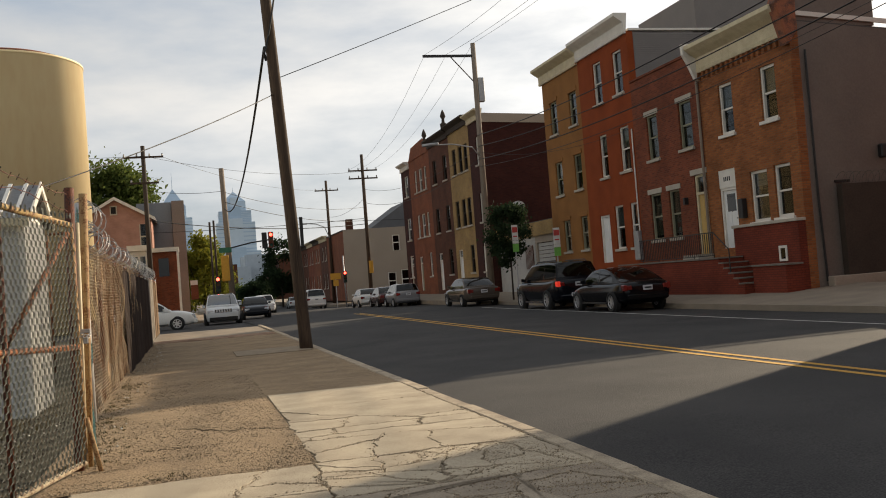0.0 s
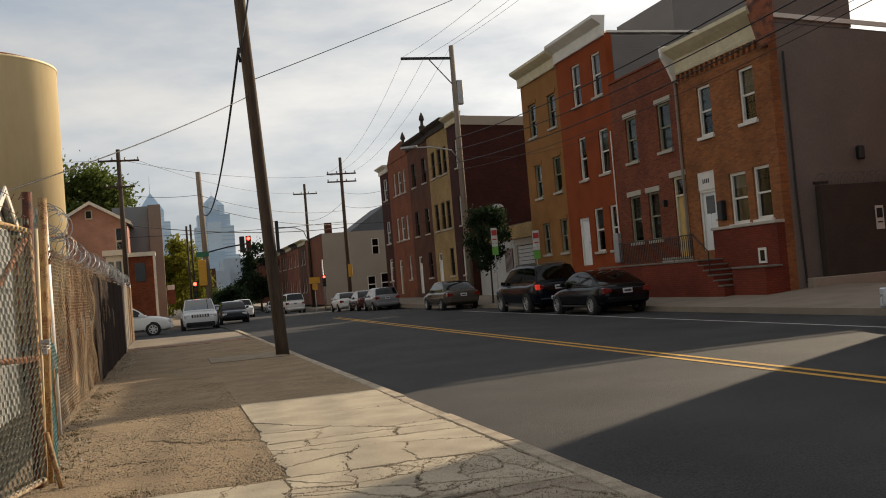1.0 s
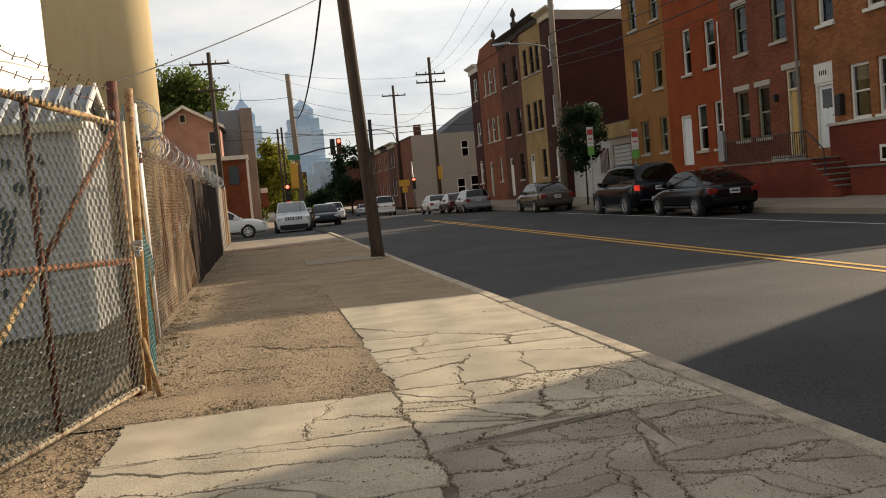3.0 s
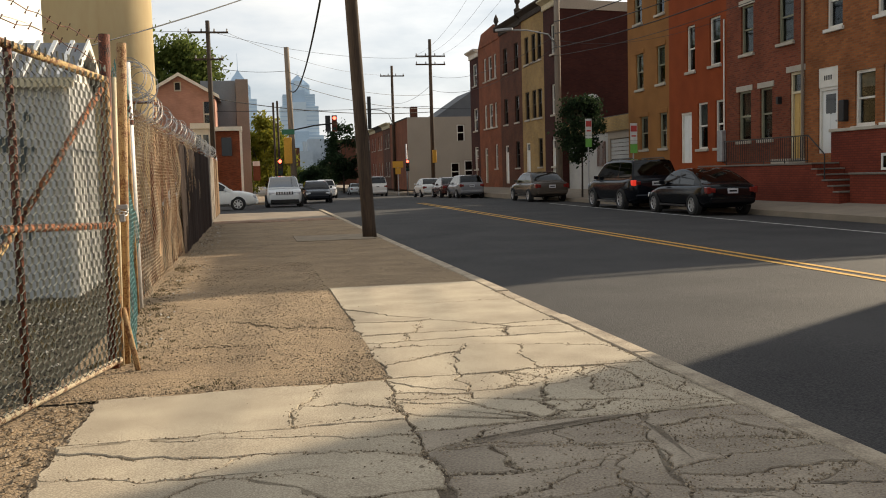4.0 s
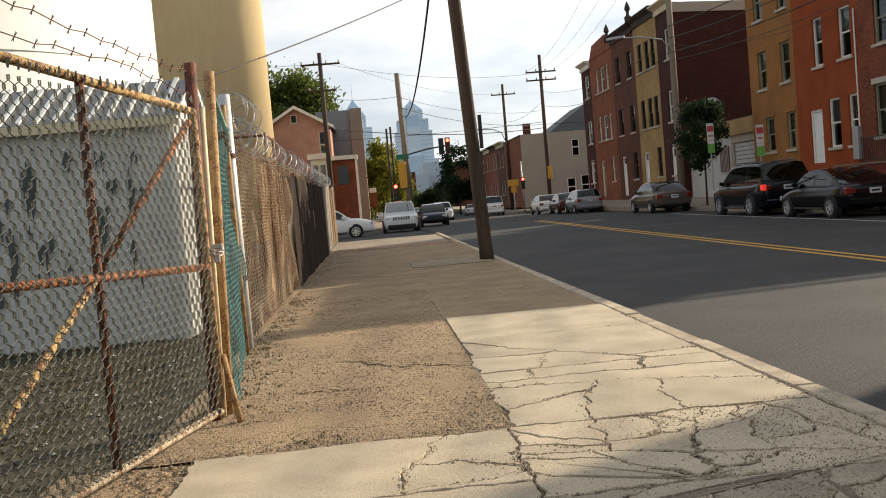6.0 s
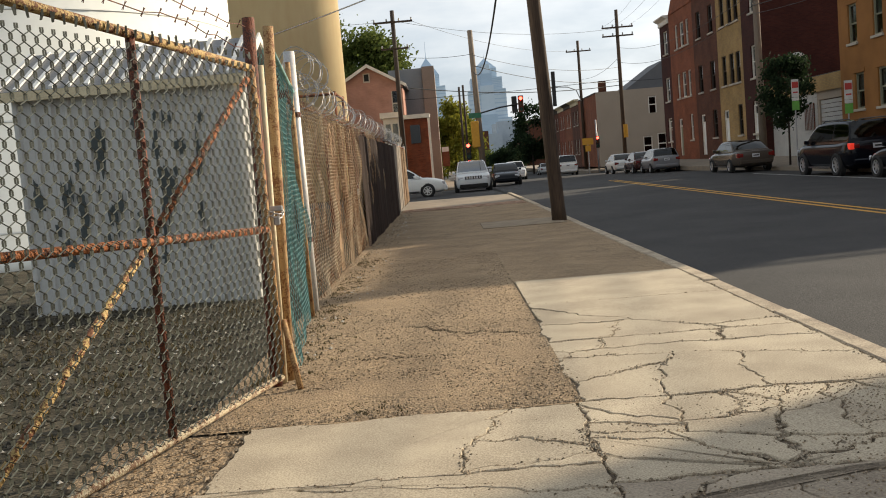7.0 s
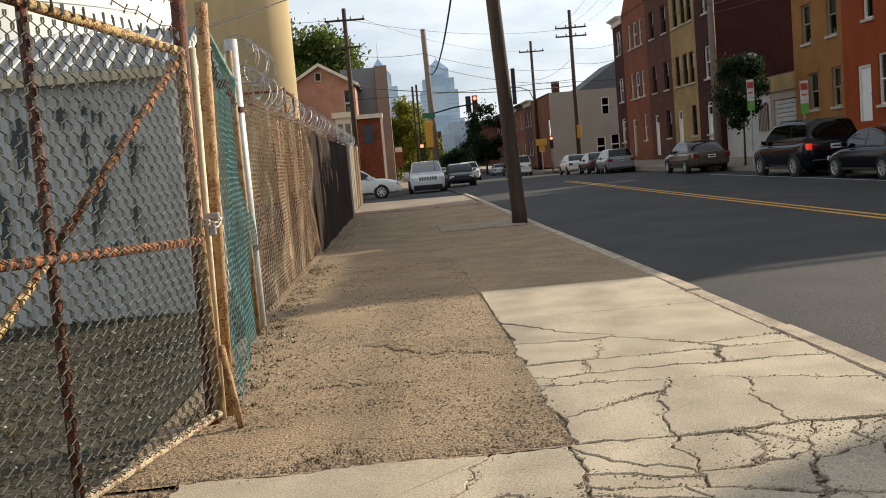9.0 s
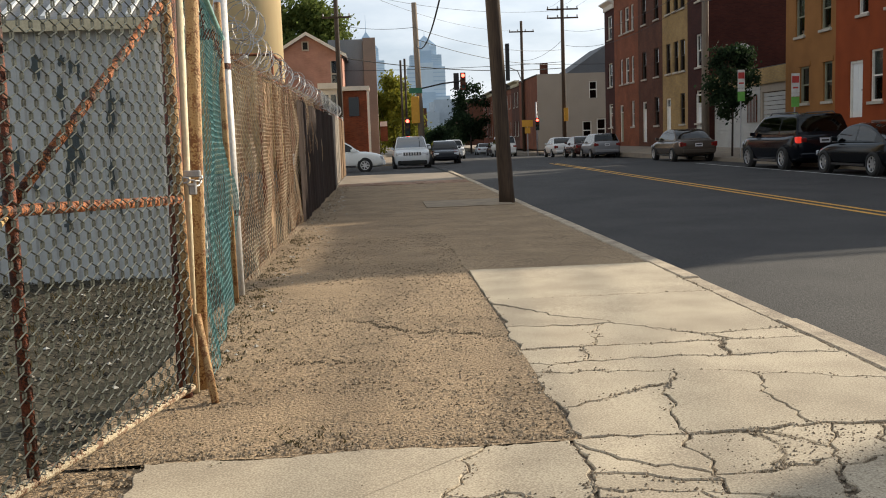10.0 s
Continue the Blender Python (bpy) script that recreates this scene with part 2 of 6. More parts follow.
M_RUSTDARK = rust_mat("dark_rust", (0.16, 0.045, 0.02), (0.05, 0.02, 0.013), 0.5)
M_POSTTAN = rust_mat("tan_paint_rusted", (0.40, 0.25, 0.11), (0.20, 0.085, 0.03), 0.35)
M_BLACK = mat("black_iron", (0.018, 0.017, 0.017), rough=0.5, bump=0)
M_RUBBER = mat("tyre_rubber", (0.018, 0.018, 0.018), rough=0.85, bump=0)
M_ALLOY = mat("alloy_rim", (0.55, 0.55, 0.56), (0.45, 0.45, 0.46), 0.3, metal=0.8, bump=0)


# ---- mesh helpers ----
def box(bm, x0, x1, y0, y1, z0, z1):
    v = [bm.verts.new(p) for p in ((x0, y0, z0), (x1, y0, z0), (x1, y1, z0), (x0, y1, z0), (x0, y0, z1), (x1, y0, z1), (x1, y1, z1), (x0, y1, z1))]
    for f in ((0, 3, 2, 1), (4, 5, 6, 7), (0, 1, 5, 4), (1, 2, 6, 5), (2, 3, 7, 6), (3, 0, 4, 7)):
        bm.faces.new([v[i] for i in f])
    return v


def prism(bm, pts, d):
    """A polygon of 3D points extruded by the vector d."""
    d = Vector(d)
    a = [bm.verts.new(p) for p in pts]
    b = [bm.verts.new(Vector(p) + d) for p in pts]
    bm.faces.new(a[::-1])
    bm.faces.new(b)
    for i in range(len(a)):
        j = (i + 1) % len(a)
        bm.faces.new((a[i], a[j], b[j], b[i]))


def tube(bm, pts, r, n=8, r1=None, cap=True):
    """A round bar along points, from radius r to r1."""
    pts = [Vector(p) for p in pts]
    r1 = r if r1 is None else r1
    rings = []
    for i, p in enumerate(pts):
        d = (pts[min(i + 1, len(pts) - 1)] - pts[max(i - 1, 0)]).normalized()
        u = d.orthogonal().normalized() if not rings else (u - d * u.dot(d)).normalized()
        w = d.cross(u)
        rr = r + (r1 - r) * i / max(1, len(pts) - 1)
        rings.append([bm.verts.new(p + (u * math.cos(a) + w * math.sin(a)) * rr) for a in (2 * math.pi * k / n for k in range(n))])
    for a, b in zip(rings, rings[1:]):
        for k in range(n):
            bm.faces.new((a[k], a[(k + 1) % n], b[(k + 1) % n], b[k]))
    if cap and n > 2:
        bm.faces.new(rings[0][::-1])
        bm.faces.new(rings[-1])


def lathe(bm, prof, c=(0, 0), n=32, z0=0.0):
    """A turned body from (radius, z) pairs."""
    rings = []
    for r, z in prof:
        rings.append([bm.verts.new((c[0] + r * math.cos(2 * math.pi * k / n), c[1] + r * math.sin(2 * math.pi * k / n), z0 + z)) for k in range(n)])
    for a, b in zip(rings, rings[1:]):
        for k in range(n):
            bm.faces.new((a[k], a[(k + 1) % n], b[(k + 1) % n], b[k]))
    bm.faces.new(rings[0][::-1])
    bm.faces.new(rings[-1])


def mesh_of(name, bm, material, smooth=False, bevel=0.0):
    if bevel:
        bmesh.ops.bevel(bm, geom=bm.edges[:], offset=bevel, segments=1, affect="EDGES", clamp_overlap=True)
    bmesh.ops.recalc_face_normals(bm, faces=bm.faces)
    me = bpy.data.meshes.new(name)
    bm.to_mesh(me)
    bm.free()
    if smooth:
        for p in me.polygons:
            p.use_smooth = True
    me.materials.append(material)
    return me


def part(name, bm, material, parent=None, label="", smooth=False, bevel=0.0):
    ob = new(name, mesh_of(name, bm, material, smooth, bevel))
    if parent:
        ob.parent = parent
    if label:
        ob["label"] = label
    return ob


def empty(name, label, category, at=(0, 0, 0), group="", kind=""):
    ob = new(name)
    ob.location = at
    ob.empty_display_size = 0.2
    return tagged(ob, label, category, group, kind)


def B():
    return bmesh.new()


def boxes(*dims):
    bm = bmesh.new()
    for d in dims:
        box(bm, *d)
    return bm


def holed(bm, u0, u1, v0, v1, d0, d1, holes, put):
    """A wall u0..u1 by v0..v1, thick d0..d1, with rectangular holes (ua, ub, va, vb); put(u, v, d) gives the place."""
    us = sorted({u0, u1, *(h[i] for h in holes for i in (0, 1))})
    vs = sorted({v0, v1, *(h[i] for h in holes for i in (2, 3))})
    us, vs = [u for u in us if u0 <= u <= u1], [v for v in vs if v0 <= v <= v1]
    full = lambda i, j: 0 <= i < len(us) - 1 and 0 <= j < len(vs) - 1 and not any(
        h[0] < (us[i] + us[i + 1]) / 2 < h[1] and h[2] < (vs[j] + vs[j + 1]) / 2 < h[3] for h in holes)
    cache = {}

    def v(i, j, d):
        k = (i, j, d)
        if k not in cache:
            cache[k] = bm.verts.new(put(us[i], vs[j], d))
        return cache[k]
    for i in range(len(us) - 1):
        for j in range(len(vs) - 1):
            if not full(i, j):
                continue
            for d in (d0, d1):
                bm.faces.new((v(i, j, d), v(i + 1, j, d), v(i + 1, j + 1, d), v(i, j + 1, d)))
            for di, dj, a, b in ((-1, 0, (0, 0), (0, 1)), (1, 0, (1, 0), (1, 1)), (0, -1, (0, 0), (1, 0)), (0, 1, (0, 1), (1, 1))):
                if not full(i + di, j + dj):
                    p, q = (i + a[0], j + a[1]), (i + b[0], j + b[1])
                    bm.faces.new((v(*p, d0), v(*q, d0), v(*q, d1), v(*p, d1)))


# ---- the ground ----
def drop(y):
    """The street falls gently past the side street."""
    return -0.0125 * min(74.0, max(0.0, y - 46.0))


bm = B()
gx, gy = (-4500, -20, 3.0, 15.1, 60, 4500), (-4500, 46, 60, 90, 120, 4500)
rows = [[bm.verts.new((x, y, -0.2 + drop(y))) for x in gx] for y in gy]
for a, b in zip(rows, rows[1:]):
    for i in range(len(gx) - 1):
        bm.faces.new((a[i], a[i + 1], b[i + 1], b[i]))
tagged(part("ground", bm, M_LAND), "wide flat town ground reaching the horizon", "ground", kind="structure")

ROAD_X0, ROAD_X1 = 3.09, 15.1
bm = B()
NX, NY = 24, 2
xs = [ROAD_X0 - 0.02 + (ROAD_X1 + 0.04 - ROAD_X0) * i / NX for i in range(NX + 1)]
crown = lambda x: -0.15 + 0.055 * (1 - ((x - 9.05) / 6.07) ** 2)
grid = [[bm.verts.new((x, y, crown(x) + drop(y))) for x in xs] for y in (-60, 0, 20, 46, 60, 78, 120, 900)]
for a, b in zip(grid, grid[1:]):
    for i in range(NX):
        bm.faces.new((a[i], a[i + 1], b[i + 1], b[i]))
tagged(part("road", bm, M_ASPHALT), "dark grey asphalt road with a low crown", "road", kind="structure")
# the cross street
bm = B()
prism(bm, [(-300, 38.2, -0.4), (-300, 38.2, -0.155), (-300, 46, -0.158), (-300, 61.8, -0.355), (-300, 61.8, -0.5)], (302.98, 0, 0))
tagged(part("road_side", bm, M_ASPHALT), "asphalt side street meeting the main road", "road", kind="structure")
bm = boxes((15.12, 300, 77.6, 89.5, -0.8, -0.55))
tagged(part("road_side", bm, M_ASPHALT), "asphalt side street meeting the main road", "road", kind="structure")


def line(name, xa, slope, w, y0, y1, material, label):
    """A painted line that drifts slightly across the road along its length."""
    bm = B()
    n = max(2, int((y1 - y0) / 6))
    va = []
    for i in range(n + 1):
        y = y0 + (y1 - y0) * i / n
        x = xa + slope * y
        va.append([bm.verts.new((x + k * w / 2, y, crown(x + k * w / 2) + drop(y) + 0.006)) for k in (-1, 1)])
    for a, b in zip(va, va[1:]):
        bm.faces.new((a[0], a[1], b[1], b[0]))
    return tagged(part(name, bm, material), label, "road marking", kind="structure")


line("centre_line", 7.57, 0.0155, 0.11, -40, 46, M_YELLOW, "worn yellow centre line on asphalt")
line("centre_line", 7.83, 0.0155, 0.11, -40, 46, M_YELLOW, "worn yellow centre line on asphalt")
line("parking_line", 12.48, 0.019, 0.10, -40, 40, M_WHITELINE, "worn white parking lane line")

# ---- near pavement ----
bm = boxes((-1.06, 2.94, -30, 38.0, -0.2, -0.034))
tagged(part("pavement_bed", bm, M_CRACK), "dark dirt and weeds showing in pavement joints", "pavement", kind="structure")


def gravel_sheet(x0, x1, y0, y1, z, name, material, label, cell=0.09, amp=0.008, seed=1):
    bm = B()
    nx, ny = int((x1 - x0) / cell), int((y1 - y0) / cell)
    g = []
    for j in range(ny + 1):
        row = []
        for i in range(nx + 1):
            x, y = x0 + (x1 - x0) * i / nx, y0 + (y1 - y0) * j / ny
            h = noise.noise((x * 1.1 + seed, y * 1.1, 0)) * amp * 1.4 + noise.noise((x * 6, y * 6, seed)) * amp * 0.7
            row.append(bm.verts.new((x, y, z + h)))
        g.append(row)
    for a, b in zip(g, g[1:]):
        for i in range(nx):
            bm.faces.new((a[i], a[i + 1], b[i + 1], b[i]))
    return tagged(part(name, bm, material, smooth=True), label, "pavement", kind="structure")


gravel_sheet(-1.05, 1.13, 6.22, 29.4, -0.005, "pavement_gravel", M_GRAVEL, "worn brown asphalt and gravel pavement strip")
gravel_sheet(1.13, 2.94, 11.4, 29.4, -0.007, "pavement_asphalt", M_GRAVEL, "patched brown asphalt pavement by the kerb", seed=4)
gravel_sheet(-0.70, 1.13, -3.0, 6.2, -0.012, "joint_fill", M_CRACK, "brown dirt and grit filling the slab joints", amp=0.004, seed=12)
gravel_sheet(1.135, 2.94, -3.0, 11.38, -0.012, "joint_fill", M_CRACK, "brown dirt and grit filling the slab joints", amp=0.004, seed=12)
gravel_sheet(-1.45, -0.66, 2.0, 6.22, -0.02, "pavement_verge", M_GRAVEL, "dusty dirt verge below the chain link gate", seed=8)

# kerb stones
ks = B()
box(ks, 2.945, 3.10, -0.955, 0.955, -0.2, 0.0)
kerb_mesh = mesh_of("kerb_stone", ks, M_KERB, bevel=0.012)
kerb = empty("kerb", "pale worn concrete kerb stones along the road", "kerb", kind="structure")
for i in range(24):
    k = new("kerb_stone", kerb_mesh)
    k.parent = kerb
    k.location = (random.uniform(-0.008, 0.008), -6 + i * 1.925, random.uniform(-0.008, 0.006))
    k.rotation_euler = (0, 0, random.uniform(-0.004, 0.004))

# ---- far pavement ----
bm = B()
prism(bm, [(15.1, -40, -0.25), (15.1, -40, 0.0), (17.2, -40, 0.16), (19.6, -40, 0.30), (19.6, -40, -0.25)], (0, 117.4, 0))
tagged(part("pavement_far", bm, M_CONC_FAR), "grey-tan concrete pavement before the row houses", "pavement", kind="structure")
bm = boxes((15.02, 15.17, -40, 77.5, -0.25, 0.012))
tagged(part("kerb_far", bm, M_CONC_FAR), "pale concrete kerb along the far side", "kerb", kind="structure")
bm = boxes((14.0, 19.6, 89.6, 400, -0.95, -0.45))
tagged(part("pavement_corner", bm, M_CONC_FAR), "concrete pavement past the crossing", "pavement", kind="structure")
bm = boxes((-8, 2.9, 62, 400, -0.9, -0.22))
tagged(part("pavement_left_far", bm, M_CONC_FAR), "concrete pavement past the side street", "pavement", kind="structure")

# yard behind the fence
bm = B()
g = []
for j in range(60):
    row = []
    for i in range(50):
        x, y = -1.08 - i * 0.28, -8 + j * 0.8
        row.append(bm.verts.new((x, y, -0.03 + noise.noise((x * 0.9, y * 0.9, 3)) * 0.035)))
    g.append(row)
for a, b in zip(g, g[1:]):
    for i in range(49):
        bm.faces.new((a[i], a[i + 1], b[i + 1], b[i]))
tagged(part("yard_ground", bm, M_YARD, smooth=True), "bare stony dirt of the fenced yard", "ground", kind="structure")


# ---- row houses ----
FX = 18.2


def window(house, y0, y1, z0, z1, x=FX, frame=M_TRIM, sill=M_STONE, lintel=None, depth=0.12, blind=0.5, fw=0.07, inner=None):
    """A sash window in a wall facing the street: y0..y1 by z0..z1, set back by depth."""
    xa = x + depth
    f = B()
    box(f, xa - 0.05, xa + 0.06, y0, y0 + fw, z0, z1)
    box(f, xa - 0.05, xa + 0.06, y1 - fw, y1, z0, z1)
    box(f, xa - 0.05, xa + 0.06, y0 + fw, y1 - fw, z1 - fw, z1)
    box(f, xa - 0.05, xa + 0.06, y0 + fw, y1 - fw, z0, z0 + fw)
    zm = (z0 + z1) / 2
    box(f, xa - 0.02, xa + 0.05, y0 + fw, y1 - fw, zm - 0.03, zm + 0.03)
    w = part("window", f, frame, house)
    part("pane", boxes((xa + 0.012, xa + 0.018, y0 + fw, y1 - fw, zm + 0.03, z1 - fw)), M_GLASS, w)
    part("pane", boxes((xa + 0.032, xa + 0.038, y0 + fw, y1 - fw, z0 + fw, zm - 0.03)), M_GLASS, w)
    if blind:
        part("blind", boxes((xa + 0.09, xa + 0.10, y0 + 0.02, y1 - 0.02, z1 - (z1 - z0) * blind, z1 - 0.02)), inner or M_BLIND, w)
    # Flat dark board close behind the panes, in place of the unlit room.
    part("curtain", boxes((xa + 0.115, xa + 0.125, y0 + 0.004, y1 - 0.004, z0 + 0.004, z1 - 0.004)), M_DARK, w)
    if sill:
        part("sill", boxes((x - 0.09, x + depth, y0 - 0.08, y1 + 0.08, z0 - 0.11, z0 - 0.003)), sill, w, bevel=0.008)
    if lintel:
        part("lintel", boxes((x - 0.035, x + depth, y0 - 0.12, y1 + 0.12, z1 + 0.003, z1 + 0.20)), lintel, w, bevel=0.008)
    return w


def shell(house, y0, y1, z1, holes, wall, x=FX, back=30.0, z0=-0.25, side=None, roof=M_ROOF, zback=None, party=0.0):
    """The front wall with its openings, and the plain walls and roof that close the house."""
    f = B()
    holed(f, y0, y1, z0, z1, x, x + 0.3, [h[:4] for h in holes], lambda u, v, d: (d, u, v))
    part("front_wall", f, wall, house)
    zb = z1 if zback is None else zback
    for ya, yb in ((y0 + party, y0 + 0.25 + party), (y1 - 0.25 - party, y1 - party)):
        s = B()
        prism(s, [(x + 0.3, ya, z0), (back, ya, z0), (back, ya, zb - 0.06), (x + 0.3, ya, z1 - 0.06)], (0, yb - ya, 0))
        part("side_wall", s, side or wall, house)
    part("back_wall", boxes((back - 0.25, back, y0 + 0.25 + party, y1 - 0.25 - party, z0, zb - 0.06)), side or wall, house)
    r = B()
    prism(r, [(x + 0.02, y0 + 0.003, z1), (back + 0.05, y0 + 0.003, zb), (back + 0.05, y0 + 0.003, zb - 0.056), (x + 0.02, y0 + 0.003, z1 - 0.056)], (0, y1 - y0 - 0.006, 0))
    part("roof", r, roof, house)
    # A dark board gives the unlit room by its colour alone.
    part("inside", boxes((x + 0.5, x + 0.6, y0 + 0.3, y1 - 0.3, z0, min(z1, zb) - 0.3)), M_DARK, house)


def cornice(house, y0, y1, z, material, depth=0.5, height=0.75, x=FX, brackets=0, under=None):
    """A moulded roof cornice with an optional row of brackets."""
    c = B()
    prof = [(0, 0), (-0.10, 0.0), (-0.13, 0.10), (-0.10, 0.13), (-0.12, height * 0.55), (-depth * 0.7, height * 0.72), (-depth, height * 0.86), (-depth, height), (0.1, height)]
    prism(c, [(x + a, y0, z + b) for a, b in prof], (0, y1 - y0, 0))
    ob = part("cornice", c, material, house)
    for i in range(brackets):
        y = y0 + (y1 - y0) * (i + 0.5) / brackets
        part("bracket", boxes((x - 0.10, x - 0.002, y - 0.045, y + 0.045, z - 0.26, z - 0.003)), under or material, ob)
    return ob


def door(house, y0, y1, z0, z1, leaf, frame=M_TRIM, x=FX, transom=0.0, glazed=False, label=""):
    f = B()
    box(f, x + 0.05, x + 0.2, y0, y0 + 0.09, z0, z1)
    box(f, x + 0.05, x + 0.2, y1 - 0.09, y1, z0, z1)
    box(f, x + 0.05, x + 0.2, y0 + 0.09, y1 - 0.09, z1 - 0.09, z1)
    if transom:
        box(f, x + 0.05, x + 0.2, y0 + 0.09, y1 - 0.09, z1 - 0.09 - transom - 0.08, z1 - 0.09 - transom)
    d = part("door", f, frame, house, label)
    zt = z1 - 0.09 - (transom + 0.08 if transom else 0)
    lf = B()
    box(lf, x + 0.12, x + 0.17, y0 + 0.09, y1 - 0.09, z0, zt)
    w = (y1 - y0 - 0.18)
    for k in range(3):
        for s in (0, 1):
            za, zb = z0 + 0.12 + k * (zt - z0 - 0.1) / 3, z0 + (k + 1) * (zt - z0 - 0.1) / 3
            ya = y0 + 0.09 + w * (0.10 + 0.44 * s)
            if not (glazed and k == 2):
                box(lf, x + 0.105, x + 0.121, ya, ya + w * 0.34, za, zb)
    part("door_leaf", lf, leaf, d)
    if glazed:
        part("door_pane", boxes((x + 0.108, x + 0.116, y0 + 0.09 + w * 0.2, y1 - 0.09 - w * 0.2, z0 + (zt - z0) * 0.62, zt - 0.12)), M_CARGLASS, d)
    k = B()
    tube(k, [(x + 0.06, y0 + 0.17, z0 + 1.0), (x + 0.11, y0 + 0.17, z0 + 1.0)], 0.03, 8)
    part("door_knob", k, M_GALV, d)
    if transom:
        part("transom_pane", boxes((x + 0.12, x + 0.13, y0 + 0.09, y1 - 0.09, z1 - 0.09 - transom, z1 - 0.09)), M_GLASS, d)
    return d


M_YDOOR = mat("yellow_door_paint", (0.55, 0.36, 0.12), (0.46, 0.30, 0.10), 0.6, scale=3, fine=40, bump=0.05)
M_WDOOR = mat("white_door_paint", (0.74, 0.74, 0.72), (0.66, 0.66, 0.64), 0.5, scale=3, fine=40, bump=0.05)
M_RUSTCAP = rust_mat("rusted_flashing", (0.30, 0.10, 0.045), (0.10, 0.045, 0.03), 0.4, scale=4)

# ochre-red brick house with the cream cornice
hD = empty("row_house", "two-storey ochre brick row house with cream cornice and white sash windows", "house", group="row houses")
D0, D1 = 22.8, 28.05
winD = [(23.3, 24.15, 2.47, 4.12), (24.5, 25.45, 2.42, 4.08), (23.66, 24.48, 5.57, 7.3), (26.06, 26.88, 5.52, 7.25)]
doorD = (26.28, 27.3, 1.65, 4.35)
shell(hD, D0, D1, 8.4, winD + [doorD], M_BRICK_TAN, side=M_GREYWALL, zback=7.5)
for i, w in enumerate(winD):
    window(hD, *w, blind=(0.0, 0.3, 0.5, 0.55)[i], sill=M_TRIM, fw=0.09)
door(hD, 26.28, 27.3, 1.65, 3.72, M_WDOOR, glazed=True, label="white panelled front door with a small pane")
part("door_head", boxes((FX + 0.02, FX + 0.2, 26.28, 27.3, 3.724, 4.35)), M_TRIM, hD)
# house number as plain bars
for k in range(4):
    part("number_bar", boxes((FX + 0.012, FX + 0.018, 26.62 + k * 0.11, 26.68 + k * 0.11, 3.95, 4.10)), M_BLACK, hD)
cd = cornice(hD, D0 + 0.15, D1, 7.95, M_CREAMTRIM, 0.55, 0.95, brackets=17, under=M_BRICK_TAN)
ce = B()
prism(ce, [(FX + 0.05, D1 - 0.12, 9.0), (FX - 0.62, D1 - 0.12, 9.0), (FX - 0.60, D1 - 0.12, 8.62), (FX - 0.34, D1 - 0.12, 8.2), (FX - 0.18, D1 - 0.12, 7.72), (FX + 0.05, D1 - 0.12, 7.66)], (0, 0.16, 0))
part("cornice_end", ce, M_TRIM, cd, bevel=0.02)
rc = B()
prism(rc, [(FX - 0.5, D0 - 0.12, 8.9), (FX - 0.3, D0 - 0.12, 9.35), (FX + 0.05, D0 - 0.12, 9.55), (FX + 0.25, D0 - 0.12, 9.2), (FX + 0.2, D0 - 0.12, 8.0), (FX - 0.12, D0 - 0.12, 7.6)], (0, 0.42, 0))
part("rusted_end_bracket", rc, M_RUSTCAP, cd, "rust-streaked sheet metal cornice end", bevel=0.03)
part("parapet", boxes((FX + 0.3, 21.3, D0 + 0.01, D0 + 0.25, 8.2, 9.1)), M_GREYWALL, hD)
cp = B()
prism(cp, [(FX + 0.1, D0 - 0.06, 8.52), (30, D0 - 0.06, 7.62), (30, D0 - 0.06, 7.76), (FX + 0.1, D0 - 0.06, 8.66)], (0, 0.068, 0))
part("coping", cp, M_TRIM, hD)
part("wall_lamp", boxes((20.98, 21.2, D0 - 0.22, D0 - 0.004, 4.05, 4.48)), M_BLACK, hD, "small dark flood lamp", bevel=0.04)
part("vent_slot", boxes((19.33, 19.86, D0 - 0.05, D0 - 0.004, 3.36, 3.44)), M_BLACK, hD, "dark slot bracket")
# brick base with stone cap below the windows
part("brick_base", boxes((FX - 0.28, FX - 0.003, D0, 26.2, 0.1, 2.28)), M_BRICK_LOW, hD)
part("base_cap", boxes((FX - 0.34, FX - 0.003, D0 - 0.03, 26.25, 2.285, 2.38)), M_STONE, hD, bevel=0.01)
bw_ = part("basement_window", boxes((FX - 0.31, FX - 0.284, 23.4, 23.48, 1.1, 1.58), (FX - 0.31, FX - 0.284, 23.72, 23.8, 1.1, 1.58), (FX - 0.31, FX - 0.284, 23.48, 23.72, 1.5, 1.58), (FX - 0.31, FX - 0.284, 23.48, 23.72, 1.1, 1.17)), M_TRIM, hD, "small white basement window")
part("pane", boxes((FX - 0.296, FX - 0.285, 23.48, 23.72, 1.17, 1.5)), M_CARGLASS, bw_)
part("wall_box", boxes((FX - 0.2, FX - 0.004, 25.72, 25.98, 2.6, 3.25)), M_BLACK, hD, "dark wall-mounted mailbox", bevel=0.02)
# pipe and conduit on the grey side
pp = B()
tube(pp, [(18.66, D0 - 0.06, 7.45), (18.68, D0 - 0.06, 3.0), (18.76, D0 - 0.06, 0.4)], 0.035)
part("downpipe", pp, M_BLACK, hD)

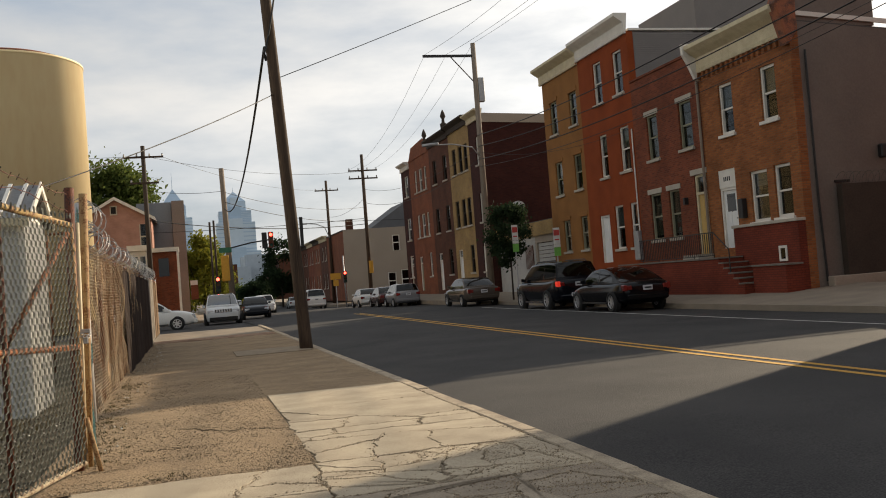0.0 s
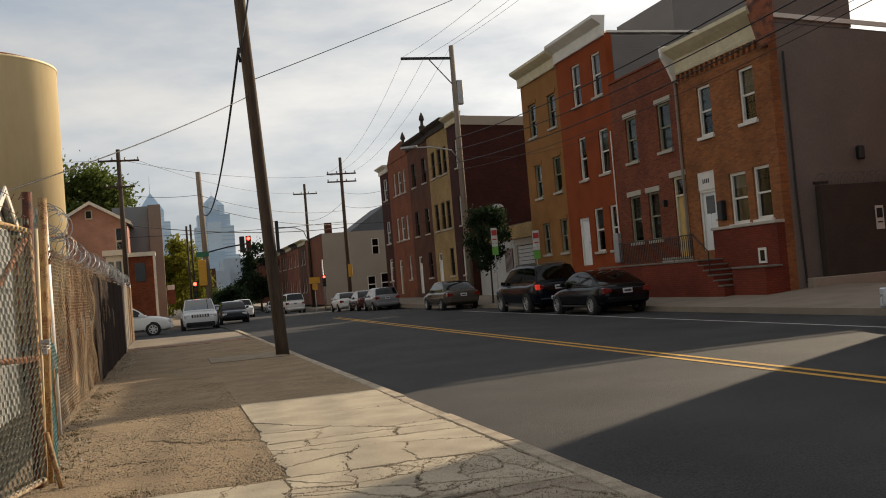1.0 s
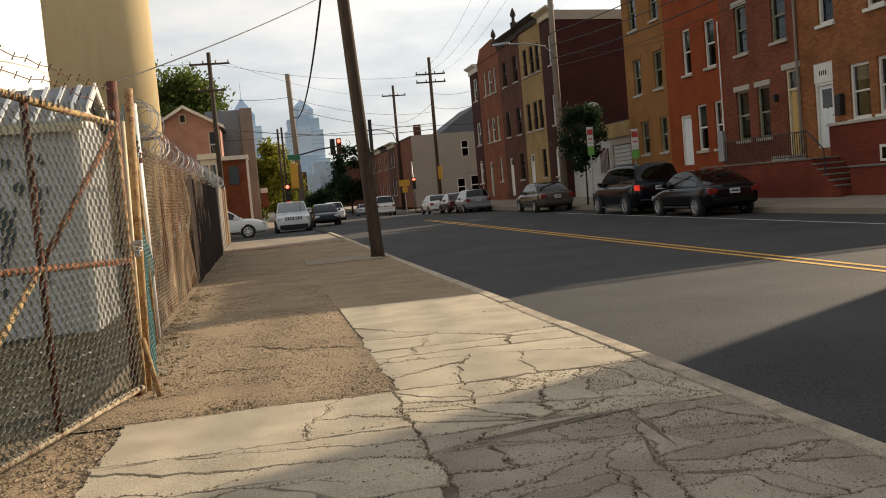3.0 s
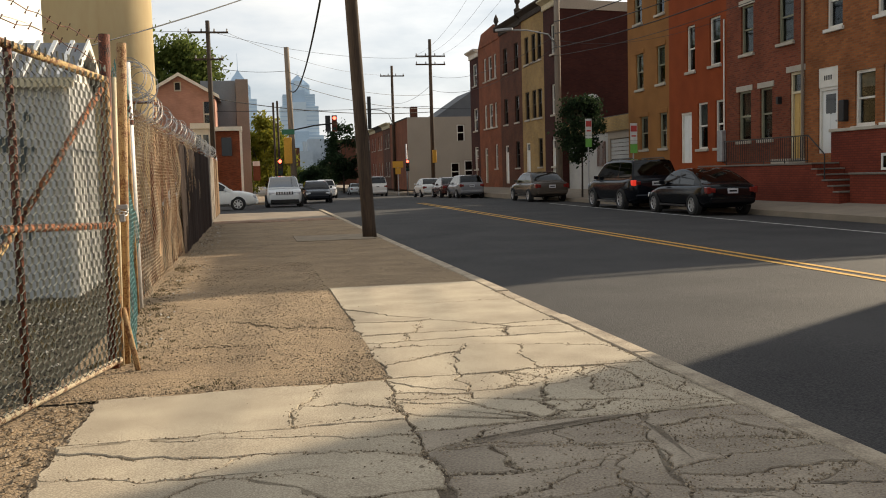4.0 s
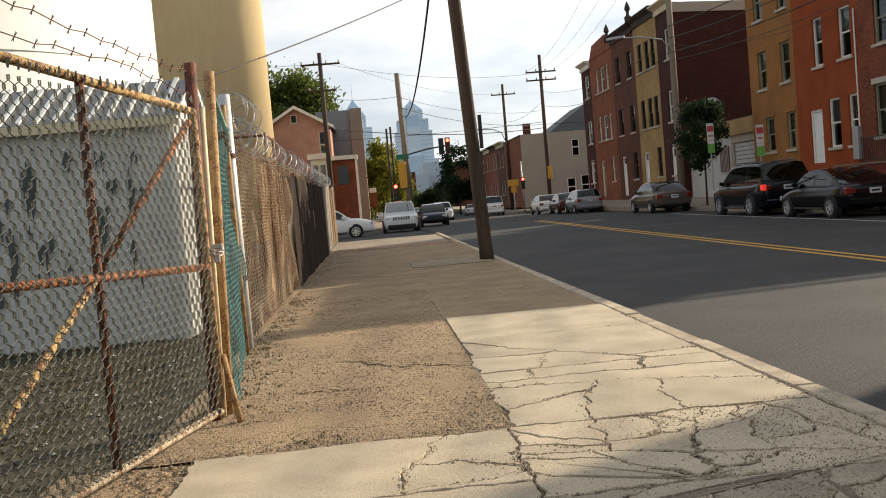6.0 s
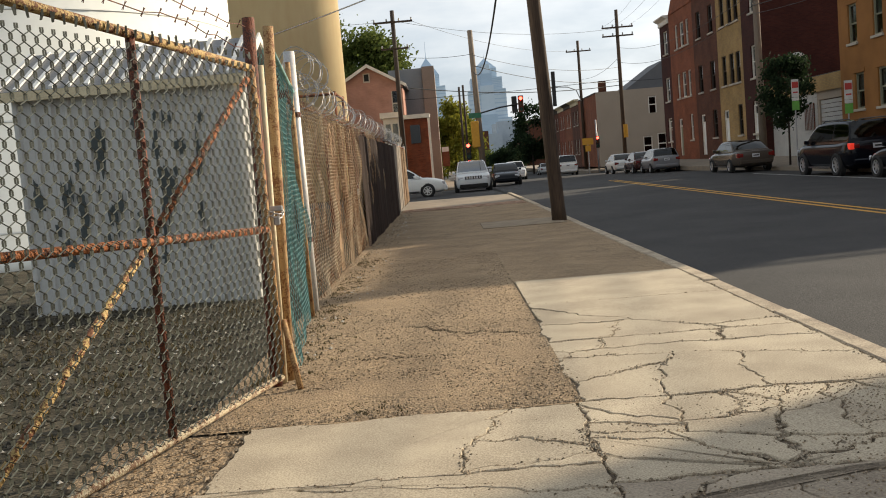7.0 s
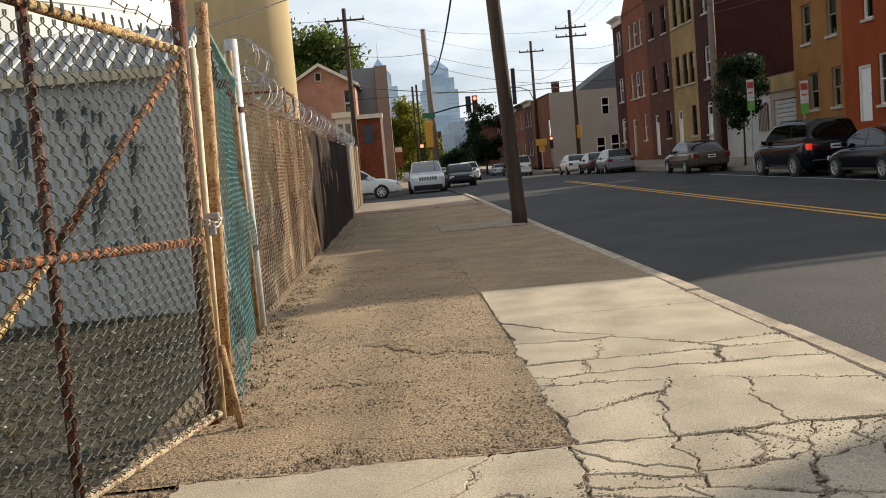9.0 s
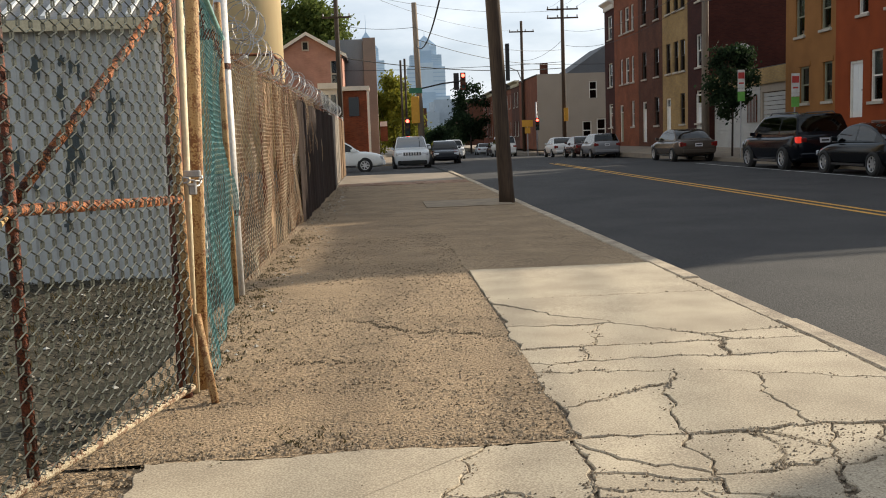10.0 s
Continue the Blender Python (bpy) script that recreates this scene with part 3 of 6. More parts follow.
# dark red brick house with the boarded windows
hC = empty("row_house", "two-storey dark red brick row house with a pale yellow door", "house", group="row houses")
C0, C1 = 28.05, 33.2
winC = [(30.0, 30.82, 2.23, 4.05), (31.42, 32.3, 2.23, 4.05), (28.7, 29.62, 5.45, 7.2), (31.25, 32.12, 5.4, 7.15)]
doorC = (27.98 + 0.1, 28.9, 1.52, 4.4)
shell(hC, C0, C1, 8.75, winC + [doorC], M_BRICK_RED, zback=8.0, party=0.003)
for w in winC:
    window(hC, *w, frame=M_BOARD, lintel=M_STONE, blind=0.9, inner=M_BOARD)
door(hC, *doorC, M_YDOOR, frame=M_CREAMTRIM, transom=0.55, label="pale yellow panelled front door with a transom")
part("door_lintel", boxes((FX - 0.06, FX + 0.04, 28.0, 29.05, 4.404, 4.60)), M_STONE, hC)
part("coping", boxes((FX - 0.05, FX + 0.3, C0 + 0.1, C1, 8.76, 8.84)), M_BRICK_RED, hC)
gd = B()
tube(gd, [(FX - 0.08, 28.06, 8.0), (FX - 0.08, 28.06, 1.5)], 0.05)
part("downpipe", gd, M_WOODPOLE2, hC)
part("wall_lamp", boxes((FX - 0.16, FX, 29.4, 29.52, 3.4, 3.65)), M_BLACK, hC)

# orange-red stucco house
hB = empty("row_house", "three-storey orange-red stucco row house with white cornice", "house", group="row houses")
B0, B1 = 33.2, 38.2
winB = [(33.36, 34.1, 2.05, 3.9), (34.72, 35.58, 2.05, 3.9), (33.66, 34.54, 5.28, 7.14), (35.78, 36.52, 5.25, 7.12), (33.8, 34.66, 8.56, 10.38), (35.8, 36.66, 8.52, 10.36)]
doorB = (36.1, 37.1, 1.5, 3.6)
shell(hB, B0, B1, 10.95, winB + [doorB], M_ORANGE, side=M_SIDING, zback=10.6)
for i, w in enumerate(winB):
    window(hB, *w, blind=(0, 0.55, 0.45, 0.4, 0.45, 0.5)[i])
door(hB, *doorB, M_WDOOR, label="plain white front door")
cornice(hB, B0, B1, 10.85, M_TRIM, 0.5, 0.85)
for i in range(24):
    z = 8.75 + i * 0.088
    sid = B()
    prism(sid, [(FX + 0.32, B0 - 0.03, z), (26, B0 - 0.03, z), (26, B0 - 0.008, z + 0.088), (FX + 0.32, B0 - 0.008, z + 0.088)], (0, 0.006, 0))
    part("siding_board", sid, M_SIDING, hB)
part("rear_upper_storey", boxes((21.5, 30, B0 + 0.02, B1 - 0.02, 10.98, 12.6)), M_SIDING, hB)
part("side_coping", boxes((FX + 0.1, 30, B0 - 0.05, B0 + 0.2, 10.96, 11.05)), M_TRIM, hB)
mt = B()
box(mt, FX - 0.2, FX - 0.003, 33.22, 33.62, 1.5, 2.7)
part("meter_box", mt, M_GALV, hB, "grey electric meter cabinet", bevel=0.02)
cdt = B()
tube(cdt, [(FX - 0.05, 33.3, 2.7), (FX - 0.05, 33.3, 6.9)], 0.03)
part("conduit", cdt, M_TRIM, hB)

# ochre stucco house
hA = empty("row_house", "three-storey ochre stucco row house with pale cornice", "house", group="row houses")
A0, A1 = 38.2, 42.7
winA = [(38.62, 39.5, 8.1, 9.66), (41.0, 41.9, 8.05, 9.66), (38.6, 39.45, 5.05, 6.7), (40.9, 41.74, 5.0, 6.62), (38.45, 39.2, 2.2, 3.75), (40.45, 41.3, 2.2, 3.7)]
shell(hA, A0, A1, 10.85, winA, M_OCHRE, side=M_OCHRE, zback=10.5)
for i, w in enumerate(winA):
    window(hA, *w, frame=M_BOARD, lintel=M_OCHRE, blind=(0.4, 0.3, 0.5, 0.5, 0.6, 0.5)[i], sill=M_STONE)
cornice(hA, A0, A1 + 0.15, 10.75, M_CREAMTRIM, 0.5, 0.8)

# porch terraces and steps
M_TREAD = mat("worn_step_stone", (0.20, 0.17, 0.14), (0.13, 0.11, 0.09), 0.85, scale=4, fine=50, bump=0.2)
tr = empty("porch_terrace", "low red-painted brick terrace with iron railing before the house", "terrace", at=(0, 0, 0))
part("terrace_wall", boxes((17.0, FX - 0.004, 26.05, 31.4, 0.05, 1.30), (17.0, FX - 0.004, 31.404, 33.1, 0.05, 1.22)), M_BRICK_LOW, tr, bevel=0.01)
part("terrace_cap", boxes((16.96, FX - 0.004, 26.05, 33.15, 1.305, 1.36)), M_TREAD, tr, bevel=0.01)
part("door_step", boxes((17.6, FX - 0.004, 28.0, 29.1, 1.364, 1.52)), M_STONE, tr)
for i in range(42):
    y = 26.12 + i * 0.125
    part("baluster", boxes((17.05, 17.07, y, y + 0.018, 1.45 if i % 10 else 1.364, 2.18)), M_BLACK, tr)
part("handrail", boxes((17.035, 17.085, 26.1, 31.28, 2.184, 2.22)), M_BLACK, tr)
part("bottom_bar", boxes((17.045, 17.075, 26.1, 31.28, 1.42, 1.446)), M_BLACK, tr)
st = empty("front_steps", "worn brick and stone steps up to the front door", "steps")
for i in range(6):
    y0, zt = 24.42 + i * 0.27, 0.34 + (i + 1) * 0.17
    s = part("step", boxes((16.99, 17.9, y0, y0 + 0.27 if i < 5 else 26.046, 0.12, zt - 0.05)), M_BRICK_LOW, st)
    part("tread", boxes((16.95, 17.9, y0 - 0.03, y0 + 0.27, zt - 0.046, zt)), M_TREAD, s, bevel=0.008)
pw = empty("planter_wall", "low red-painted brick wall beside the front steps", "wall")
part("planter_wall_brick", boxes((17.3, FX - 0.3, 22.7, 24.38, 0.1, 0.98)), M_BRICK_LOW, pw, bevel=0.01)
part("planter_cap", boxes((17.26, FX - 0.3, 22.66, 24.4, 0.984, 1.04)), M_TREAD, pw, bevel=0.008)
hr = B()
tube(hr, [(17.03, 25.2, 0.84), (17.03, 25.2, 1.6), (17.03, 26.05, 2.2)], 0.02)
part("step_rail", hr, M_BLACK, st)

# ---- lot beside the grey wall, and the two unseen houses across the road ----
lot = empty("lot_wall", "low dark cement wall with a gate recess beside the grey house", "wall")
part("lot_wall_panel", boxes((19.35, 24, 22.5, 22.74, 0.55, 3.3)), mat("dark_brown_gate_paint", (0.062, 0.046, 0.035), (0.042, 0.031, 0.024), 0.7, scale=1.5, fine=25, bump=0.1, spec=0.2), lot)
part("lot_wall_base", boxes((18.75, 24, 22.42, 22.74, 0.0, 0.546)), M_FARSTUCCO, lot, "rough cement footing", bevel=0.02)
for k, x in enumerate((21.25, 21.68)):
    po = tagged(part("poster", boxes((x, x + 0.3, 22.48, 22.494, 1.85, 2.58)), M_BLIND), "small white printed notice on the dark wall", "poster", group="notices")
    part("print_block", boxes((x + 0.04, x + 0.26, 22.474, 22.478, 2.2, 2.5)), M_DARK, po)
    part("print_line", boxes((x + 0.05, x + 0.25, 22.474, 22.478, 2.05, 2.09)), M_DARK, po)
bm = B()
pts = []
for i in range(260):
    a = i * 2 * math.pi / 14
    pts.append((19.4 + 4.4 * i / 260 + 0.05 * math.sin(a), 22.62 + 0.17 * math.cos(a), 3.48 + 0.19 * math.sin(a)))
tube(bm, pts, 0.006, 3)
tagged(part("razor_wire", bm, M_WIRE), "coil of razor wire along the dark lot wall", "razor wire")
hN = empty("corner_house", "plain three-storey brick house across the road", "house")
shell(hN, 3.0, 15.8, 11.0, [], M_BRICK_RED, back=32)
# Unseen terrace, added behind the viewpoint to carry the row on.
hM = empty("corner_house", "plain brick terrace further down the road", "house")
shell(hM, -26, 2.9, 9.0, [], M_BRICK_RED, back=32)

# ---- the older row past the garage ----
M_GREYSIDE = mat("pale_grey_siding", (0.42, 0.41, 0.38), (0.34, 0.33, 0.31), 0.7, scale=2, fine=20, bump=0.05)
ga = empty("garage", "low garage with white siding and a tan parapet", "garage")
f = B()
holed(f, 42.85, 52.8, -0.2, 4.0, 18.7, 18.95, [(43.6, 46.4, 0.2, 2.9)], lambda u, v, d: (d, u, v))
part("front_wall", f, M_FARSTUCCO, ga)
for i in range(13):
    part("shutter_slat", boxes((18.78, 18.82, 43.6, 46.4, 0.22 + i * 0.205, 0.40 + i * 0.205)), M_GREYSIDE, ga)
for i in range(16):
    z = 0.2 + i * 0.19
    sd = B()
    prism(sd, [(18.66, 46.6, z), (18.66, 52.7, z), (18.69, 52.7, z + 0.19), (18.69, 46.6, z + 0.19)], (0.006, 0, 0))
    part("siding_board", sd, M_GREYSIDE, ga)
part("parapet", boxes((18.56, 18.66, 42.9, 52.75, 3.28, 4.02)), M_TANBRICK, ga, "tan parapet band")
wg = part("barred_window", boxes((18.62, 18.655, 46.9, 48.1, 1.5, 2.8)), M_RUSTDARK, ga, "brown barred window")
for i in range(7):
    part("window_bar", boxes((18.59, 18.61, 46.95 + i * 0.18, 46.98 + i * 0.18, 1.5, 2.8)), M_GREYSIDE, wg)
part("roof", boxes((18.7, 30, 42.85, 52.8, 3.98, 4.08)), M_ROOF, ga)


def row_unit(y0, y1, z1, wall, label, cols, frame=M_TRIM, side=None, corn=None, sill=M_STONE, lintel=None, x=FX, ztop=8.3):
    h = empty("row_house", label, "house", group="older row houses")
    holes = []
    for (a, b) in cols:
        holes += [(a, b, ztop, ztop + 1.75), (a, b, 4.7, 6.5)]
    a, b = cols[0]
    holes.append((a, b, 1.6, 3.4))
    dr = (cols[-1][0], cols[-1][0] + 0.95, 0.5, 3.2)
    shell(h, y0, y1, z1, holes + [dr], wall, side=side, x=x, zback=z1 - 0.5)
    for w in holes:
        window(h, *w, x=x, frame=frame, sill=sill, lintel=lintel, blind=random.choice((0, 0, 0.3, 0.5)))
    door(h, *dr, random.choice((M_WDOOR, M_RUSTDARK, M_BOARD)), x=x, transom=0.4)
    if corn:
        cornice(h, y0, y1, z1 - 0.3, corn, 0.45, 0.6, x=x)
    return h


hEnd = row_unit(52.9, 55.8, 11.35, M_DARKBRICK, "three-storey maroon brick end house with a blank side wall", [(53.5, 54.4)], corn=M_CREAMTRIM)
bm = B()
prism(bm, [(FX, 52.84, 10.78), (30, 52.84, 10.3), (30, 52.84, 10.8), (FX, 52.84, 11.34)], (0, 0.056, 0))
part("side_parapet", bm, M_FARSTUCCO, hEnd, "weathered tan parapet band")
row_unit(55.8, 60.6, 11.5, M_TANBRICK, "three-storey cream brick row house with a dark cornice", [(56.3, 57.2), (57.5, 58.4), (59.0, 59.9)], frame=M_DARKPOLE, corn=M_DARKPOLE)
row_unit(60.6, 66.1, 11.4, M_BROWNBRICK, "three-storey brown brick row house with dark windows", [(61.4, 62.4), (64.2, 65.2)], frame=M_DARKPOLE, corn=M_DARKPOLE)
hE = row_unit(66.1, 72.6, 11.1, M_SALMONBRICK, "three-storey salmon brick row house with a gabled top", [(67.2, 68.0), (68.5, 69.6), (70.2, 71.0)])
g = B()
prism(g, [(FX - 0.05, 66.2, 11.0), (FX - 0.05, 72.5, 11.0), (FX - 0.05, 71.4, 12.0), (FX - 0.05, 67.6, 12.2)], (0.3, 0, 0))
part("gable", g, M_SALMONBRICK, hE)
row_unit(72.6, 75.6, 10.8, M_DARKBRICK, "three-storey dark red brick corner house with a shop front", [(73.3, 74.6)], corn=M_TRIM)
for y, z in ((66.0, 11.5), (60.5, 11.9)):
    fi = B()
    lathe(fi, [(0.22, 0), (0.25, 0.25), (0.12, 0.35), (0.10, 0.6), (0.2, 0.75), (0.16, 0.95), (0.03, 1.25)], (FX - 0.25, y), 10, z - 0.12)
    tagged(part("finial", fi, M_DARKPOLE, smooth=True), "dark carved roof finial on the cornice", "finial", group="roof finials")

# house past the crossing
hf = empty("corner_house", "grey-tan stuccoed house with a blank gable end past the crossing", "house")
f = B()
holed(f, 15.6, 30, -0.2, 7.0, 92, 92.3, [(20.6, 21.4, 4.6, 6.2), (19.9, 20.8, 0.6, 2.4), (21.3, 22.2, 0.6, 2.6)], lambda u, v, d: (u, d, v))
part("end_wall", f, M_FARSTUCCO, hf)
part("front_wall", boxes((15.6, 15.9, 92.31, 104, -0.2, 6.9)), M_SALMONBRICK, hf)
# Dark board for the unlit rooms behind the end wall.
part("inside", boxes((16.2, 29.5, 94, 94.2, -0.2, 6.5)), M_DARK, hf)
for a, b, c, d in ((20.6, 21.4, 4.6, 6.2), (19.9, 20.8, 0.6, 2.4), (21.3, 22.2, 0.6, 2.6)):
    w = part("window", boxes((a, a + 0.1, 92.06, 92.16, c, d), (b - 0.1, b, 92.06, 92.16, c, d), (a + 0.1, b - 0.1, 92.06, 92.16, d - 0.1, d), (a + 0.1, b - 0.1, 92.06, 92.16, (c + d) / 2 - 0.05, (c + d) / 2 + 0.05)), M_TRIM, hf)
    part("pane", boxes((a + 0.1, b - 0.1, 92.12, 92.14, c, d - 0.1)), M_GLASS, w)
g = B()
prism(g, [(18.6, 96, 6.8), (30, 96, 6.8), (30, 96, 9.5), (23.4, 96, 10.0)], (0, 8, 0))
part("roof", g, M_SHINGLE, hf)
part("roof_flat", boxes((15.55, 30, 92.31, 104, 6.92, 7.02)), M_ROOF, hf)
part("chimney", boxes((16.3, 17.0, 94, 94.6, 7.03, 8.2)), M_BROWNBRICK, hf)
for i in range(6):
    y0 = 104.1 + i * 6.0
    h = empty("row_house", "two-storey red brick row house far down the road", "house", group="distant row houses")
    cols = [(y0 + 0.9, y0 + 1.7), (y0 + 3.2, y0 + 4.0)]
    hs = [(a, b, z, z + 1.6) for a, b in cols for z in (1.2, 4.4)]
    shell(h, y0, y0 + 5.9, 6.9 + (i % 2) * 0.4, hs, (M_BROWNBRICK, M_SALMONBRICK, M_BRICK_RED)[i % 3], x=15.6, back=26)
    for w in hs:
        window(h, *w, x=15.6, blind=0.4)
    cornice(h, y0, y0 + 5.9, 6.6, M_DARKPOLE if i % 2 else M_CREAMTRIM, 0.5, 0.6, x=15.6)

# ---- left side ----
# tan silo
si = empty("silo", "tall tan painted steel silo with rust streaks", "silo", at=(-9.4, 58, 0))
M_SILO = mat("tan_tank_paint", (0.90, 0.72, 0.42), (0.84, 0.63, 0.34), 0.6, scale=0.35, fine=3, bump=0.03, stretch=(1, 1, 0.25))
b = B()
lathe(b, [(4.3, -0.2), (4.3, 15.6), (4.34, 15.62), (4.34, 15.74), (4.28, 15.76)], (0, 0), 72)
part("tank_shell", b, M_SILO, si, smooth=False)
for p in si.children[0].data.polygons:
    p.use_smooth = abs(p.normal.z) < 0.3
b = B()
lathe(b, [(4.27, 15.764), (3.2, 16.15), (2.0, 16.35), (0.3, 16.5)], (0, 0), 48)
part("tank_roof", b, M_RUSTCAP, si, "rust-brown domed roof", smooth=True)
# white tank
wt = empty("storage_tank", "large white painted storage tank behind the shed", "tank", at=(-9.9, 24.6, 0))
M_WTANK = mat("white_tank_paint", (0.80, 0.80, 0.74), (0.74, 0.74, 0.68), 0.6, scale=0.4, fine=4, bump=0.02)
b = B()
lathe(b, [(5.35, -0.2), (5.35, 0.25), (5.25, 0.26), (5.25, 9.0), (5.1, 9.1), (0.4, 10.2)], (0, 0), 80)
part("tank_shell", b, M_WTANK, wt)
for z in (0.7, 2.9, 5.1, 7.3):
    b = B()
    lathe(b, [(5.252, z), (5.265, z + 0.02), (5.252, z + 0.05)], (0, 0), 80)
    part("weld_seam", b, M_WTANK, wt)
for p in wt.children[0].data.polygons:
    p.use_smooth = abs(p.normal.z) < 0.3

# corrugated shed
M_SHED = mat("grey_white_sheet", (0.50, 0.50, 0.48), (0.42, 0.42, 0.40), 0.6, scale=1.5, fine=30, bump=0.05)
M_SHEDPATCH = mat("peeled_dark_paint", (0.07, 0.085, 0.085), (0.05, 0.06, 0.06), 0.8, scale=6, fine=30, bump=0.1)
# Pale ribs on a darker sheet: the roof's light stripes are put into the colours.
M_SHEDRIB = mat("bright_roof_rib", (0.70, 0.70, 0.68), (0.52, 0.52, 0.5), 0.5, scale=3, fine=30, bump=0)
M_SHEDROOF = mat("zinc_roof_sheet", (0.22, 0.22, 0.22), (0.13, 0.128, 0.125), 0.4, metal=0.7, scale=3, fine=30, bump=0.05)
sh = empty("garden_shed", "grey-white ribbed metal shed with peeling dark patches", "shed")
SX0, SX1, SY0, SY1, SZ = -4.48, -1.84, 12.1, 14.0, 2.62


def ribbed(p0, p1, z0, z1, out, pitch=0.2):
    """A sheet wall with raised ribs from p0 to p1."""
    bm = B()
    p0, p1, out = Vector((*p0, 0)), Vector((*p1, 0)), Vector((*out, 0))
    L = (p1 - p0).length
    d = (p1 - p0) / L
    prof, s = [], 0.0
    while s < L:
        for a, o in ((0, 0), (0.02, 0.022), (0.06, 0.022), (0.08, 0)):
            if s + a < L:
                prof.append(p0 + d * (s + a) + out * o)
        s += pitch
    prof.append(p1)
    lo = [bm.verts.new((q.x, q.y, z0)) for q in prof]
    hi = [bm.verts.new((q.x, q.y, z1)) for q in prof]
    lo2 = [bm.verts.new(Vector((q.x, q.y, z0)) - out * 0.03) for q in prof]
    hi2 = [bm.verts.new(Vector((q.x, q.y, z1)) - out * 0.03) for q in prof]
    for i in range(len(prof) - 1):
        bm.faces.new((lo[i], lo[i + 1], hi[i + 1], hi[i]))
        bm.faces.new((lo2[i], lo2[i + 1], hi2[i + 1], hi2[i]))
        bm.faces.new((hi[i], hi[i + 1], hi2[i + 1], hi2[i]))
    return bm


part("front_wall", ribbed((SX0, SY0), (SX1, SY0), -0.05, SZ, (0, -1)), M_SHED, sh)
part("back_wall", ribbed((SX0, SY1), (SX1, SY1), -0.05, SZ, (0, 1)), M_SHED, sh)
part("side_wall", ribbed((SX1, SY0 + 0.02), (SX1, SY1 - 0.02), -0.05, SZ, (1, 0)), M_SHED, sh)
part("side_wall", ribbed((SX0, SY0 + 0.02), (SX0, SY1 - 0.02), -0.05, SZ, (-1, 0)), M_SHED, sh)
ym = (SY0 + SY1) / 2
for x in (SX0, SX1 - 0.03):
    g = B()
    prism(g, [(x, SY0, SZ), (x, SY1, SZ), (x, ym, 3.08)], (0.03, 0, 0))
    part("gable", g, M_TRIM, sh)
for s in (-1, 1):
    n = 14
    for k in range(n):
        r = B()
        x0 = SX0 - 0.12 + (SX1 - SX0 + 0.24) * k / n
        x1 = SX0 - 0.12 + (SX1 - SX0 + 0.24) * (k + 1) / n
        e = (SY0 - 0.12) if s < 0 else (SY1 + 0.12)
        prism(r, [(x0, e, SZ - 0.03), (x1, e, SZ - 0.03), (x1, ym, 3.14), (x0, ym, 3.14)], (0, 0, 0.015))
        part("roof_sheet", r, M_SHEDROOF, sh)
        r = B()
        prism(r, [(x0, e, SZ - 0.012), (x0 + 0.05, e, SZ - 0.012), (x0 + 0.05, ym, 3.158), (x0, ym, 3.158)], (0, 0, 0.03))
        part("roof_rib", r, M_SHEDRIB, sh)
part("fascia", boxes((SX0 - 0.1, SX1 + 0.1, SY0 - 0.13, SY0 - 0.105, SZ - 0.13, SZ - 0.02)), M_CREAMTRIM, sh)
part("corner_trim", boxes((SX1 - 0.05, SX1 + 0.03, SY0 - 0.03, SY0 - 0.024, 0, SZ)), M_TRIM, sh)
for s in (-1, 1):
    v = B()
    e = (SY0 - 0.14) if s < 0 else (SY1 + 0.14)
    prism(v, [(SX1 + 0.12, e, SZ - 0.06), (SX1 + 0.12, e, SZ + 0.04), (SX1 + 0.12, ym, 3.20), (SX1 + 0.12, ym, 3.08)], (0.025, 0, 0))
    part("barge_board", v, M_TRIM, sh)
rs = random.Random(5)
for k in range(44):
    x = rs.triangular(SX0 + 0.15, SX1 - 0.2, -2.8)
    z = rs.uniform(0.55, 2.3)
    w, h = rs.uniform(0.018, 0.06), rs.uniform(0.04, 0.21)
    if 1.2 < z < 2.0 and rs.random() < 0.6:
        w, h = w * 1.5, h * 1.6
    bm = B()
    n = 19
    vs = []
    for i in range(n):
        a = 2 * math.pi * i / n
        q = rs.uniform(0.45, 1.2)
        vs.append(bm.verts.new((x + math.cos(a) * w * q, SY0 - 0.0265 - 0.0005 * k, z + math.sin(a) * h * q)))
    f = bm.faces.new(vs)
    ex = bmesh.ops.extrude_face_region(bm, geom=[f])
    for v in ex["geom"]:
        if isinstance(v, bmesh.types.BMVert):
            v.co.y += 0.003
    part("paint_patch", bm, M_SHEDPATCH, sh)

# ---- fence and gate ----
M_TEAL = mat("teal_coated_wire", (0.27, 0.47, 0.43), (0.09, 0.20, 0.19), 0.6, scale=6, fine=40, bump=0)
M_TANWIRE = mat("tan_weathered_wire", (0.66, 0.55, 0.39), (0.26, 0.13, 0.06), 0.7, scale=1.1, fine=30, bump=0, con=0.2)
M_SLATTAN = mat("tan_privacy_slat", (0.32, 0.22, 0.13), (0.15, 0.085, 0.045), 0.85, scale=2, fine=30, bump=0.1, piece=0.3)
M_SLATDARK = mat("dark_privacy_slat", (0.070, 0.045, 0.036), (0.030, 0.021, 0.018), 0.9, scale=3, fine=18, bump=0.3, piece=0.35, stretch=(1, 3, 0.25))
M_SLATPALE = mat("pale_privacy_slat", (0.33, 0.29, 0.24), (0.22, 0.19, 0.16), 0.85, scale=2, fine=30, bump=0.1, piece=0.25)


